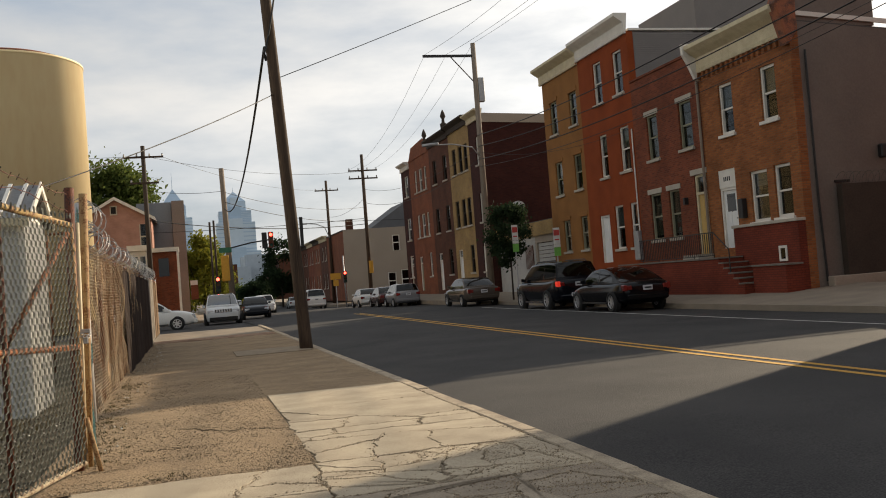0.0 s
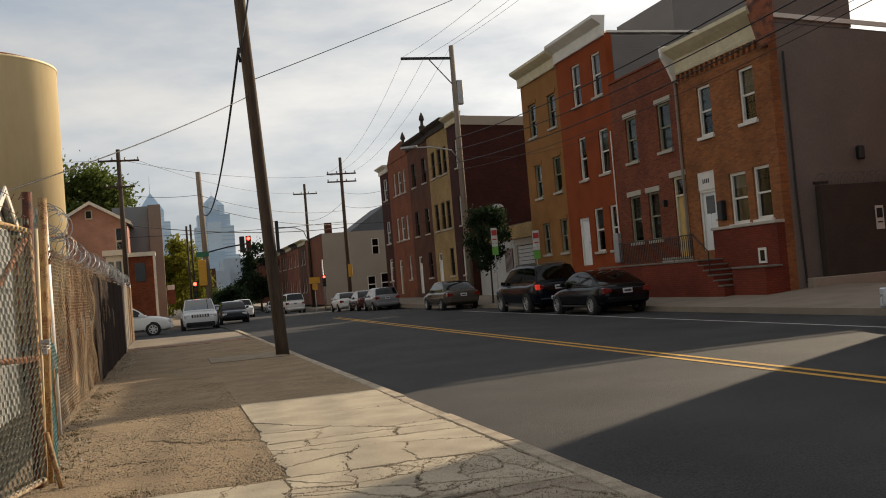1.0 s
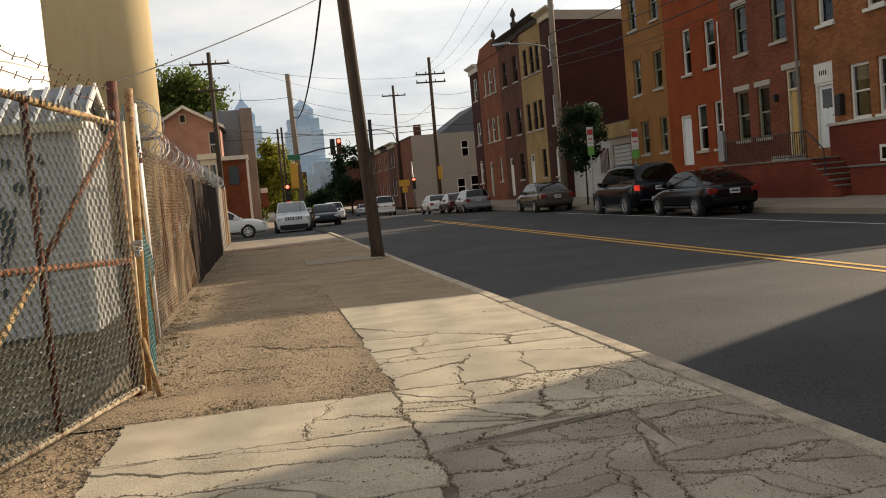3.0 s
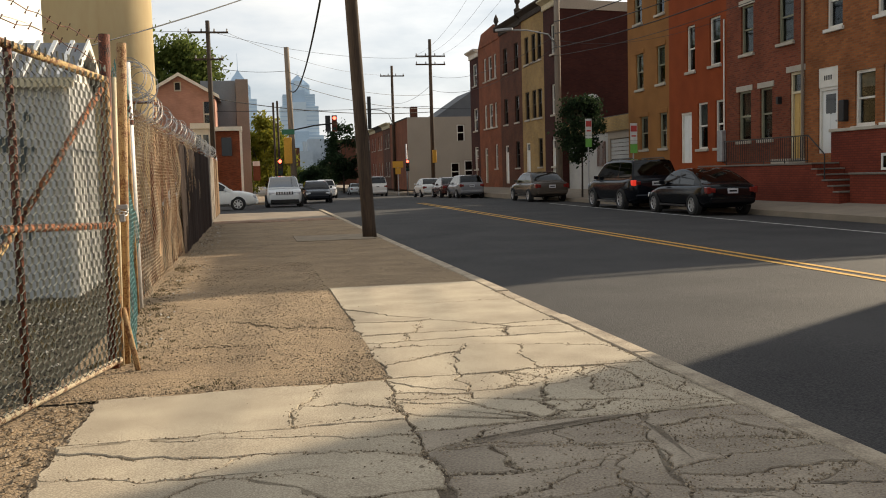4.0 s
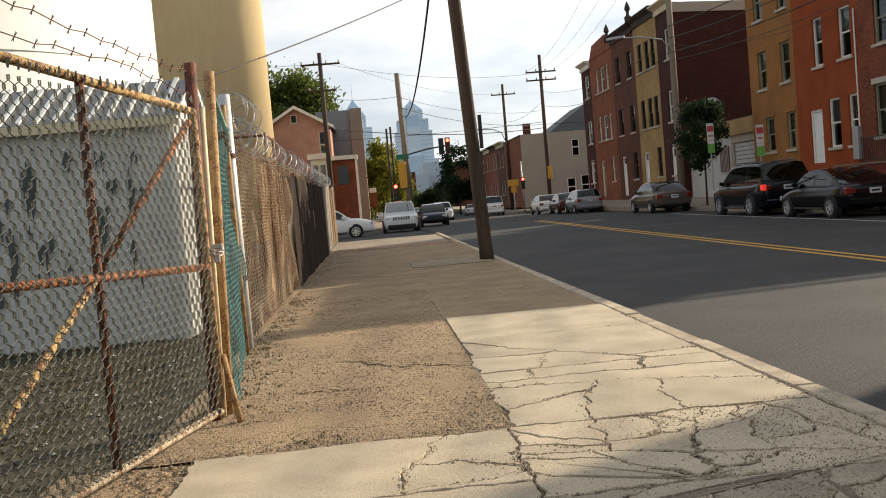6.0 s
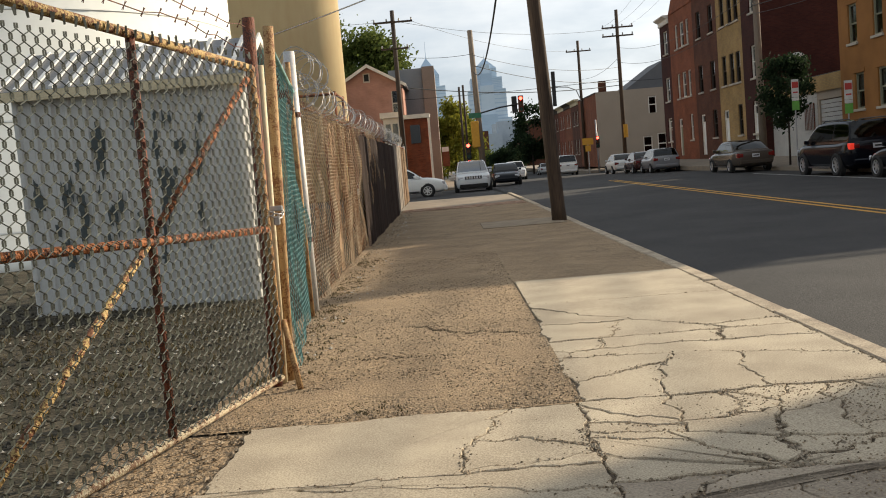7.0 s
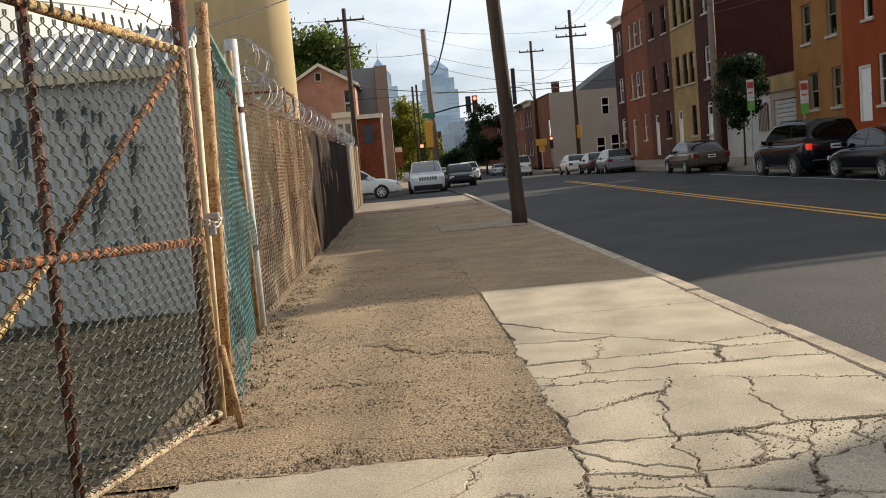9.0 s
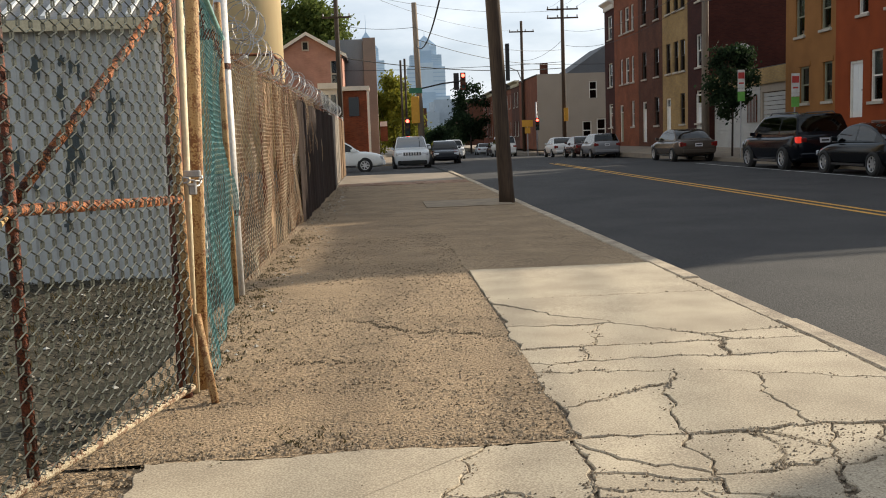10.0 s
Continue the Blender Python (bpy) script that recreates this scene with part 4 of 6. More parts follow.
def chain_link(O, d, L, z0, z1, W=0.078, Hd=0.098, r=0.0047, material=M_WIRE, parent=None, name="wire_mesh", sag=0.012, twist_top=True, seed=0):
    """Interlocked zigzag wires over a length L from O along d."""
    rr = random.Random(seed)
    d = Vector(d).normalized()
    nrm = Vector((d.y, -d.x, 0))
    n, m = int(L / (W / 2)), int((z1 - z0) / (Hd / 2))
    verts, faces = [], []
    for k in range(n):
        base = len(verts)
        for j in range(2 * m + 1):
            i, hook = (j + 1) // 2, 1 if j % 2 == 0 else -1
            far = (i + k) % 2
            u, z = (k + far) * W / 2 + (1 if far else -1) * r * 0.9, z0 + i * Hd / 2 + hook * Hd * 0.11
            off = sag * noise.noise((u * 1.7 + seed, z * 1.7, 0.3)) + (0.0025 if far else -0.0025)
            p = Vector((O[0], O[1], 0)) + d * (u + sag * 0.4 * noise.noise((u * 3, z * 3, 5 + seed))) + nrm * off
            p.z = z
            for a in (0, 2.094, 4.189):
                verts.append(p + d * math.cos(a) * r * 1.15 + nrm * math.sin(a) * r)
        for j in range(2 * m):
            for a in range(3):
                b = base + j * 3
                faces.append((b + a, b + (a + 1) % 3, b + 3 + (a + 1) % 3, b + 3 + a))
        if twist_top:
            b0 = len(verts)
            u = (k + (m + k) % 2) * W / 2
            p = Vector((O[0], O[1], 0)) + d * u
            q = p + d * rr.uniform(-0.012, 0.012) + nrm * rr.uniform(-0.01, 0.01)
            p.z, q.z = z1, z1 + rr.uniform(0.03, 0.055)
            for e in (p, q):
                for a in (0, 2.094, 4.189):
                    verts.append(e + d * math.cos(a) * r * 1.4 + nrm * math.sin(a) * r * 1.4)
            for a in range(3):
                faces.append((b0 + a, b0 + (a + 1) % 3, b0 + 3 + (a + 1) % 3, b0 + 3 + a))
    me = bpy.data.meshes.new(name)
    me.from_pydata([tuple(v) for v in verts], [], faces)
    me.materials.append(material)
    ob = new(name, me)
    ob["kind"] = "stuff"
    if parent:
        ob.parent = parent
    return ob


def bar(pts, r, material, parent, name, n=10, label=""):
    bm = B()
    tube(bm, pts, r, n)
    return part(name, bm, material, parent, label, smooth=True)


gd_ = Vector((-0.258, -0.966, 0))
G0 = Vector((-0.70, 7.19, 0))
GL = 2.85


def gp(s, z, off=0.0):
    p = G0 + gd_ * s + Vector((0.966, -0.258, 0)) * off
    return (p.x, p.y, z)


M_PALERAIL = rust_mat("pale_dirty_rail", (0.42, 0.36, 0.25), (0.17, 0.10, 0.06), 0.5)
gate = empty("chain_link_gate", "rusted yellow-painted chain link gate with diagonal braces, closed and chained", "gate")
bar([gp(0, 0.06), gp(0, 2.08)], 0.026, M_POSTTAN, gate, "stile")
bar([gp(GL, 0.06), gp(GL, 2.22)], 0.026, M_RUSTYELLOW, gate, "stile")
bar([gp(0, 2.07), gp(GL / 2, 2.15), gp(GL, 2.22)], 0.026, M_RUSTYELLOW, gate, "top_rail")
bar([gp(0, 0.07), gp(GL, 0.05)], 0.024, M_PALERAIL, gate, "bottom_rail")
bar([gp(0, 1.04), gp(GL / 2, 1.10), gp(GL, 1.16)], 0.024, M_RUST, gate, "middle_rail")
bar([gp(1.33, 0.05), gp(1.31, 2.16)], 0.024, M_RUSTDARK, gate, "mullion")
bar([gp(0.05, 2.0, -0.01), gp(1.31, 1.11, -0.01)], 0.022, M_RUST, gate, "brace")
bar([gp(1.35, 1.08, -0.01), gp(GL - 0.04, 0.1, -0.01)], 0.022, M_RUSTYELLOW, gate, "brace")
O = gp(0.02, 0, 0.03)
chain_link(O, gd_, GL - 0.04, 0.07, 2.12, parent=gate, seed=2)
for z in (0.5, 1.5, 1.85):
    bm = B()
    lathe(bm, [(0.033, z), (0.033, z + 0.03)], gp(0, 0)[:2], 10)
    part("tension_band", bm, M_POSTTAN, gate)

posts = empty("gate_post", "pair of rusted tan steel gate posts with a leaning bar", "post")
bar([(-0.76, 7.27, -0.1), (-0.70, 7.27, 2.40)], 0.040, M_RUSTDARK, posts, "post")
bar([(-0.715, 7.33, 0.0), (-0.66, 7.31, 2.1)], 0.022, M_CREAMTRIM, posts, "pale_bar", label="pale painted thin bar")
bar([(-0.70, 7.42, -0.1), (-0.605, 7.42, 2.36)], 0.036, M_POSTTAN, posts, "post")
bar([(-0.57, 7.10, 0.0), (-0.68, 7.33, 0.42)], 0.02, M_POSTTAN, posts, "drop_bar")
hinge = empty("hinge_post", "rusted steel post carrying the gate", "post")
bar([(-1.47, 4.30, -0.1), (-1.47, 4.30, 2.4)], 0.045, M_RUSTDARK, hinge, "post_shaft")
la = empty("gate_chain", "galvanised chain and latch wrapped round the gate posts", "chain")
for k in range(14):
    a = k / 14 * 2 * math.pi
    bm = B()
    c = Vector((-0.685 + 0.07 * math.cos(a), 7.32 + 0.13 * math.sin(a), 1.13 + 0.012 * math.sin(3 * a)))
    pts = [c + Vector((-math.sin(a) * 0.026 * math.cos(q), math.cos(a) * 0.026 * math.cos(q), 0.014 * math.sin(q))) for q in [i * math.pi / 4 for i in range(9)]]
    tube(bm, pts, 0.005, 5, cap=False)
    part("chain_loop", bm, M_GALV, la)
part("latch_bar", boxes((-0.70, -0.60, 7.25, 7.29, 1.15, 1.185)), M_GALV, la, bevel=0.006)
part("padlock", boxes((-0.66, -0.62, 7.23, 7.255, 1.06, 1.12)), M_GALV, la, bevel=0.006)

# barbed wire over the gate
bw = empty("barbed_wire", "loose rusty barbed wire strung above the gate", "barbed wire")
for pts in ([(-0.70, 7.27, 2.33), (-1.0, 6.3, 2.40), (-1.35, 5.2, 2.52), (-1.6, 4.3, 2.72)], [(-0.70, 7.27, 2.18), (-0.95, 6.5, 2.30), (-1.35, 5.4, 2.34), (-1.6, 4.3, 2.50)], [(-0.60, 7.42, 2.25), (-0.70, 8.2, 1.98), (-0.72, 8.6, 2.02), (-0.78, 9.3, 1.92)]):
    bm = B()
    fine = []
    for a, b in zip(pts, pts[1:]):
        a, b = Vector(a), Vector(b)
        for i in range(8):
            q = a.lerp(b, i / 8)
            q.z += 0.012 * math.sin(i * 2.1)
            fine.append(q)
    fine.append(Vector(pts[-1]))
    tube(bm, fine, 0.0035, 4)
    for q in fine[1::1]:
        for s in (1, -1):
            tube(bm, [q + Vector((0.012, 0.01 * s, 0.022)), q - Vector((0.012, 0.01 * s, 0.022))], 0.0025, 3)
    part("barbed_strand", bm, M_RUSTDARK, bw)

# fence past the gate
fe = empty("chain_link_fence", "tall chain link fence with teal mesh and weathered slats", "fence")
f0, f1 = Vector((-0.665, 7.45, 0)), Vector((-0.97, 10.55, 0))
tan_d = (f1 - f0).normalized()
t_ob = chain_link(f0, tan_d, (f1 - f0).length, 0.03, 2.2, 0.10, 0.085, 0.0026, M_TEAL, fe, "teal_mesh", 0.07, seed=11)
t_ob["label"] = "teal vinyl coated wire mesh"
bar([(-0.60, 7.47, 2.2), (-0.96, 10.5, 2.2)], 0.018, M_TEAL, fe, "top_rail")
bar([(-0.93, 10.15, 0), (-0.93, 10.15, 2.45)], 0.026, M_POSTTAN, fe, "post")
bar([(-0.97, 10.55, -0.1), (-0.97, 10.55, 2.6)], 0.056, mat("pale_galvanised_post", (0.62, 0.62, 0.62), (0.42, 0.41, 0.40), 0.55, metal=0.2, scale=5, fine=40, bump=0.1), fe, "post", label="thick galvanised corner post")
for z in (0.7, 1.95):
    bm = B()
    lathe(bm, [(0.062, z), (0.062, z + 0.05)], (-0.97, 10.55), 12)
    part("clamp", bm, M_RUSTDARK, fe)
chain_link(Vector((-0.98, 10.6, 0)), Vector((0, 1, 0)), 12.4, 0.02, 2.12, 0.11, 0.085, 0.0036, M_TANWIRE, fe, "wire_mesh", 0.10, seed=23)
sm = {}
for k, (material, h) in enumerate(((M_SLATTAN, 2.02), (M_SLATDARK, 2.0), (M_SLATPALE, 2.05))):
    bm = B()
    box(bm, -0.004, 0.004, -0.031, 0.031, 0, h)
    sm[k] = mesh_of("slat", bm, material)
rs = random.Random(9)
y = 10.75
while y < 37.7:
    k = 0 if y < 17.6 or y > 33.4 else (1 if y < 29.0 else 2)
    if y < 17.6 and rs.random() < (0.97 if y < 13.5 else 0.65):
        y += 0.075
        continue
    s = new("slat", sm[k])
    s.parent = fe
    s.location = (-1.03 + rs.uniform(-0.006, 0.006), y, 0.03)
    s.rotation_euler = (rs.uniform(-0.02, 0.02), 0, rs.uniform(-0.5, 0.5))
    y += 0.075
for y in (13.6, 16.6, 19.6, 22.6, 25.6, 28.6, 31.0, 33.2, 37.6):
    bar([(-1.06, y, -0.1), (-1.06, y, 2.2)], 0.03, M_RUSTDARK if y < 28 else M_GALV, fe, "post")
bar([(-1.06, 10.6, 2.14), (-1.06, 37.6, 2.10)], 0.02, M_RUST, fe, "top_rail")
# hanging dark sheet over the slats
bm = B()
n = 150
va = []
for i in range(n + 1):
    y = 17.3 + 10.6 * i / n
    xo = -0.955 + 0.022 * math.sin(i * 0.9) + 0.05 * noise.noise((y * 0.8, 0, 0)) + 0.02 * noise.noise((y * 5, 1, 0))
    va.append([bm.verts.new((xo + 0.02 * (1 - z / 2), y, z)) for z in (0.05, 0.7, 1.4, 1.98 + 0.09 * noise.noise((y * 0.9, 3, 0)) + 0.05 * noise.noise((y * 6, 3, 0)))])
for a, b in zip(va, va[1:]):
    for j in range(3):
        bm.faces.new((a[j], b[j], b[j + 1], a[j + 1]))
bmesh.ops.solidify(bm, geom=bm.faces[:], thickness=0.006)
part("dark_screen", bm, M_SLATDARK, fe, "dark brown windscreen cloth hanging on the fence")
# razor coils
M_COIL = mat("dull_razor_wire", (0.44, 0.43, 0.42), (0.20, 0.19, 0.18), 0.6, metal=0.4, scale=5, fine=40, bump=0)
rz = empty("razor_wire", "tangled coils of razor wire along the fence top", "razor wire")
for c in range(3):
    bm = B()
    pts = []
    y0 = 10.7 + c * 0.1
    N = (640, 420, 110)[c]
    L = 22.3 if c < 2 else 1.6
    for i in range(N):
        a = i * 2 * math.pi / 15
        y = y0 + L * i / N + 0.05 * math.sin(a * 0.37)
        r = (0.19 if c < 2 else 0.20) + 0.07 * noise.noise((y * 2.2, c, 0)) - (0.045 if y > 13 else 0)
        zc = (2.28 if c == 0 else 2.22) if c < 2 else 2.52
        pts.append((-1.0 + (r * math.cos(a)) * 0.9 + 0.07 * noise.noise((y, 2, c)), y + 0.06 * math.sin(a), zc + r * math.sin(a)))
    tube(bm, pts, 0.005, 3)
    for i in range(4, N - 4, 3):
        p, q = Vector(pts[i]), Vector(pts[i + 1])
        d = (q - p).normalized()
        u = d.orthogonal().normalized()
        a, b = p - d * 0.014, p + d * 0.014
        f = [bm.verts.new(v) for v in (a, p + u * 0.018, b, p - u * 0.018)]
        bm.faces.new(f)
    part("razor_coil", bm, M_COIL, rz)
# rusty steel frame behind the fence
rf = empty("guard_rail", "rusty steel guard frame standing behind the fence", "frame")
for pts in ([(-1.6, 20, 0), (-1.6, 20, 3.0)], [(-1.6, 21.5, 0), (-1.6, 21.5, 3.0)], [(-1.6, 20, 2.95), (-1.6, 21.5, 2.95)], [(-1.6, 20, 2.5), (-1.6, 21.5, 2.5)], [(-2.6, 20, 2.95), (-1.6, 20, 2.95)], [(-2.6, 20, 0), (-2.6, 20, 2.95)]):
    bar(pts, 0.03, M_RUST, rf, "frame_bar", 6)

# ---- poles and wires ----


def catenary(a, b, sag, n=24):
    a, b = Vector(a), Vector(b)
    return [a.lerp(b, i / n) - Vector((0, 0, sag * 4 * (i / n) * (1 - i / n))) for i in range(n + 1)]


def wire(a, b, sag, r=0.008, label="thin black overhead wire strung between poles"):
    bm = B()
    tube(bm, catenary(a, b, sag), r, 5)
    return tagged(part("overhead_wire", bm, M_CABLE, smooth=True), label, "wire", group="overhead wires")


def crossarm(parent, x, y, z, w, material=M_DARKPOLE, pins=4):
    a = part("crossarm", boxes((x - w / 2, x + w / 2, y - 0.16, y - 0.06, z - 0.06, z + 0.06)), material, parent)
    for i in range(pins):
        px = x - w / 2 + 0.08 + (w - 0.16) * i / (pins - 1)
        bm = B()
        lathe(bm, [(0.03, 0.06), (0.06, 0.10), (0.06, 0.16), (0.04, 0.18), (0.055, 0.22), (0.02, 0.26)], (px, y - 0.11), 8, z)
        part("insulator", bm, M_GALV, a)


near = empty("utility_pole", "leaning weathered wooden utility pole at the kerb", "pole", at=(2.78, 20.6, 0))
bm = B()
tube(bm, [(0, 0, -0.2), (-0.02, 0, 0.3), (-0.35, 0, 7.6), (-0.54, 0, 11.5)], 0.165, 18, 0.115)
part("pole_shaft", bm, M_WOODPOLE, near, smooth=True)
part("conduit", boxes((0.02, 0.09, -0.2, -0.12, 2.35, 3.05)), M_BLACK, near)
bm = B()
tube(bm, [(0.15, -0.2, 11), (-0.16, -0.19, 8.4), (-0.34, -0.17, 7.5), (-0.46, -0.16, 7.05)], 0.022, 6)
tube(bm, [(-0.46, -0.16, 7.05), (-0.52, -0.2, 6.9), (-0.47, -0.1, 6.75)], 0.035, 6)
part("riser_cable", bm, M_CABLE, near)
bm = B()
tube(bm, catenary((2.28, 20.45, 7.05), (2.95, 64, 7.3), 1.5), 0.03, 6)
tagged(part("service_cable", bm, M_CABLE, smooth=True), "thick black service cable hanging from the leaning pole", "cable")

lp = empty("utility_pole", "tall grey wooden pole with a street lamp and steel arm", "pole", at=(15.84, 46.2, 0), group="poles")
bm = B()
tube(bm, [(0, 0, -0.2), (0, 0, 13.9)], 0.19, 14, 0.13)
part("pole_shaft", bm, M_WOODPOLE2, lp, smooth=True)
part("steel_arm", boxes((-2.85, -0.1, -0.08, 0.02, 13.15, 13.28)), M_BLACK, lp)
bm = B()
tube(bm, [(-1.3, -0.03, 13.15), (-0.1, -0.03, 11.8)], 0.03, 6)
part("arm_brace", bm, M_BLACK, lp)
part("transformer_box", boxes((0.1, 0.42, -0.2, 0.15, 10.7, 12.0)), M_GALV, lp, bevel=0.03)
bm = B()
tube(bm, [(-0.1, -0.1, 7.7), (-0.5, -0.1, 8.25), (-1.6, -0.1, 8.45), (-2.5, -0.1, 8.45)], 0.035, 8)
part("lamp_arm", bm, M_GALV, lp, smooth=True)
bm = B()
prism(bm, [(-2.4, -0.26, 8.42), (-2.4, 0.06, 8.42), (-2.9, 0.1, 8.38), (-3.25, 0, 8.36), (-3.3, -0.1, 8.36), (-3.25, -0.2, 8.36), (-2.9, -0.3, 8.38)], (0, 0, 0.14))
part("lamp_head", bm, M_GALV, lp, bevel=0.03)

for x, y, h, arms, m in ((15.75, 80, 12.9, ((11.45, 2.6), (10.75, 2.6)), M_WOODPOLE), (15.4, 100, 13.0, ((11.9, 2.6),), M_WOODPOLE), (-2.25, 66, 12.1, ((11.3, 2.7), (9.5, 1.9)), M_DARKPOLE)):
    p = empty("utility_pole", "brown wooden utility pole with crossarms in the distance", "pole", at=(x, y, drop(y)), group="poles")
    bm = B()
    tube(bm, [(0, 0, -0.3), (0.0, 0, h - drop(y))], 0.19, 10, 0.14)
    part("pole_shaft", bm, m, p, smooth=True)
    for z, w in arms:
        crossarm(p, 0, 0, z - drop(y), w, m)
bm = B()
tube(bm, [(15.4, 99.9, 6.6), (14.9, 99.9, 7.9), (14.0, 99.9, 8.3), (12.9, 99.9, 8.4)], 0.05, 6)
box(bm, 12.2, 13.0, 99.75, 100.05, 8.3, 8.45)
tagged(part("street_lamp_arm", bm, M_GALV), "grey street lamp arm on a distant pole", "lamp")

# signals at the crossing
M_SIGY = mat("signal_yellow", (0.62, 0.33, 0.04), (0.5, 0.26, 0.03), 0.6, scale=6, fine=30, bump=0)
M_REDLIT = lamp_mat("red_signal_light", (1.0, 0.05, 0.03), 9.0)
M_AMBEROFF = mat("amber_lens_unlit", (0.12, 0.05, 0.01), rough=0.4, bump=0)
M_GREENOFF = mat("green_lens_unlit", (0.01, 0.06, 0.04), rough=0.4, bump=0)


def signal(x, y, z, body, label, away=False):
    s = empty("traffic_signal", label, "traffic signal", at=(x, y, z), group="traffic signals")
    bm = boxes((-0.17, 0.17, -0.02, 0.22, -0.55, 0.55))
    part("signal_box", bm, body, s, bevel=0.02)
    if not away:
        for k, m in enumerate((M_REDLIT, M_AMBEROFF, M_GREENOFF)):
            bm = B()
            zc = 0.36 - k * 0.36
            tube(bm, [(0, -0.04, zc), (0, -0.02, zc)], 0.115, 14)
            part("signal_lens", bm, m, s)
            v = B()
            n = 9
            for j in range(n):
                a, b = math.pi * j / n, math.pi * (j + 1) / n
                v.faces.new([v.verts.new(q) for q in ((0.14 * math.cos(a), -0.22, zc + 0.14 * math.sin(a)), (0.14 * math.cos(b), -0.22, zc + 0.14 * math.sin(b)), (0.14 * math.cos(b), -0.021, zc + 0.14 * math.sin(b)), (0.14 * math.cos(a), -0.021, zc + 0.14 * math.sin(a)))])
            bmesh.ops.solidify(v, geom=v.faces[:], thickness=0.008)
            part("visor", v, body, s)
    return s


gp_ = empty("signal_pole", "tall weathered grey pole carrying the signal arm", "pole", at=(3.0, 64.2, drop(64)), group="poles")
bm = B()
tube(bm, [(0.10, 0, -0.2), (-0.12, 0, 10.3)], 0.22, 12, 0.17)
part("pole_shaft", bm, M_WOODPOLE2, gp_, smooth=True)
bm = B()
tube(bm, [(0, 0, 4.75), (1.5, 0, 5.05), (2.9, 0, 5.2)], 0.05, 8)
part("mast_arm", bm, M_BLACK, gp_)
signal(5.92, 64.1, 4.95, M_RUSTDARK, "hanging traffic signal showing red")
signal(5.5, 64.35, 4.95, M_BLACK, "side traffic signal seen from the side", True)
for x, h in ((1.85, 6.4), (2.12, 6.5)):
    bm = B()
    tube(bm, [(x, 64, -0.3), (x, 64, h)], 0.07, 8)
    tagged(part("steel_pole", bm, M_DARKPOLE, smooth=True), "slim dark pole at the crossing", "pole", group="poles")
signal(2.15, 63.8, 2.1, M_BLACK, "kerbside traffic signal showing red")
bm = boxes((2.45, 2.98, 63.78, 64.08, 2.3, 4.05))
tagged(part("traffic_signal", bm, M_SIGY, bevel=0.04), "yellow signal housings seen from behind", "traffic signal", group="traffic signals")
bm = boxes((2.35, 3.2, 63.97, 64.0, 4.25, 4.6))
tagged(part("street_sign", bm, mat("sign_green", (0.03, 0.16, 0.09), rough=0.5, bump=0)), "green street name sign at the crossing", "sign")
sg = signal(15.85, 79.62, 2.85, M_SIGY, "yellow traffic signal on the far pole", True)
signal(14.5, 86.05, 2.2, M_BLACK, "far traffic signal showing red")
bm = B()
tube(bm, [(14.5, 86.3, -0.9), (14.45, 86.3, 4.2)], 0.07, 8)
tagged(part("steel_pole", bm, M_GALV, smooth=True), "slim grey pole at the far crossing", "pole", group="poles")
bm = boxes((13.1, 14.1, 86.1, 86.13, 2.0, 2.6), (13.35, 13.85, 86.1, 86.13, 1.4, 1.95))
tagged(part("warning_sign", bm, M_SIGY), "yellow warning signs on the far corner", "sign")
bm = B()
tube(bm, [(13.6, 86.17, -0.9), (13.6, 86.17, 2.6)], 0.05, 6)
tagged(part("sign_post", bm, M_GALV), "grey sign post on the far corner", "post")

W = wire
W((13.1, 46.2, 13.3), (14.6, 80, 11.6), 1.1)
W((14.3, 46.2, 13.3), (15.4, 80, 11.6), 1.1)
W((15.84, 46.2, 13.9), (16.8, 80, 11.6), 1.0)
W((13.1, 46.2, 13.3), (13.4, 4, 13.8), 1.2)
W((14.3, 46.2, 13.3), (14.5, 4, 13.8), 1.2)
W((15.84, 46.2, 13.9), (15.8, 4, 14.2), 1.0)
W((15.7, 46.2, 8.9), (15.8, 4, 9.2), 0.9, 0.022)
W((15.7, 46.2, 8.3), (15.8, 4, 8.6), 1.0, 0.02)
W((15.7, 46.2, 7.6), (15.8, 4, 8.2), 1.0, 0.022)
W((15.7, 46.2, 7.2), (15.8, 4, 7.9), 1.1, 0.012)
W((18.1, 28.2, 7.6), (15.8, 4, 8.0), 0.3)
W((18.1, 33.3, 6.9), (15.7, 46.2, 8.0), 0.5)
W((2.55, 20.6, 6.35), (15.8, 29.5, 13.3), 0.1, 0.010)
W((2.45, 20.6, 5.98), (-2.16, 12.5, 2.89), 0.1, 0.010)
for a, b, s, r in (((-2.2, 66, 11.4), (15.75, 80, 11.4), 0.7, 0.012), ((-1.2, 66, 11.4), (15.4, 100, 12.0), 0.8, 0.012), ((-2.2, 66, 6.9), (15.8, 80, 6.7), 0.5, 0.03), ((-30, 62, 7.6), (15.8, 80, 7.2), 0.9, 0.02), ((-2.2, 66, 9.0), (3.0, 64, 8.5), 0.2, 0.015), ((3.0, 64, 8.4), (15.75, 80, 8.2), 0.6, 0.015), ((3.0, 64, 7.7), (15.7, 80, 7.0), 0.5, 0.02), ((15.75, 80, 9.8), (15.7, 46.2, 8.2), 0.9, 0.012), ((15.75, 80, 8.6), (15.7, 46.2, 7.6), 1.0, 0.014), ((15.75, 80, 9.0), (15.4, 100, 9.0), 0.5, 0.015), ((15.75, 80, 7.0), (40, 78, 8.0), 0.5, 0.02), ((-2.2, 66, 11.4), (-20, 60, 12), 0.5, 0.012)):
    W(a, b, s, r)

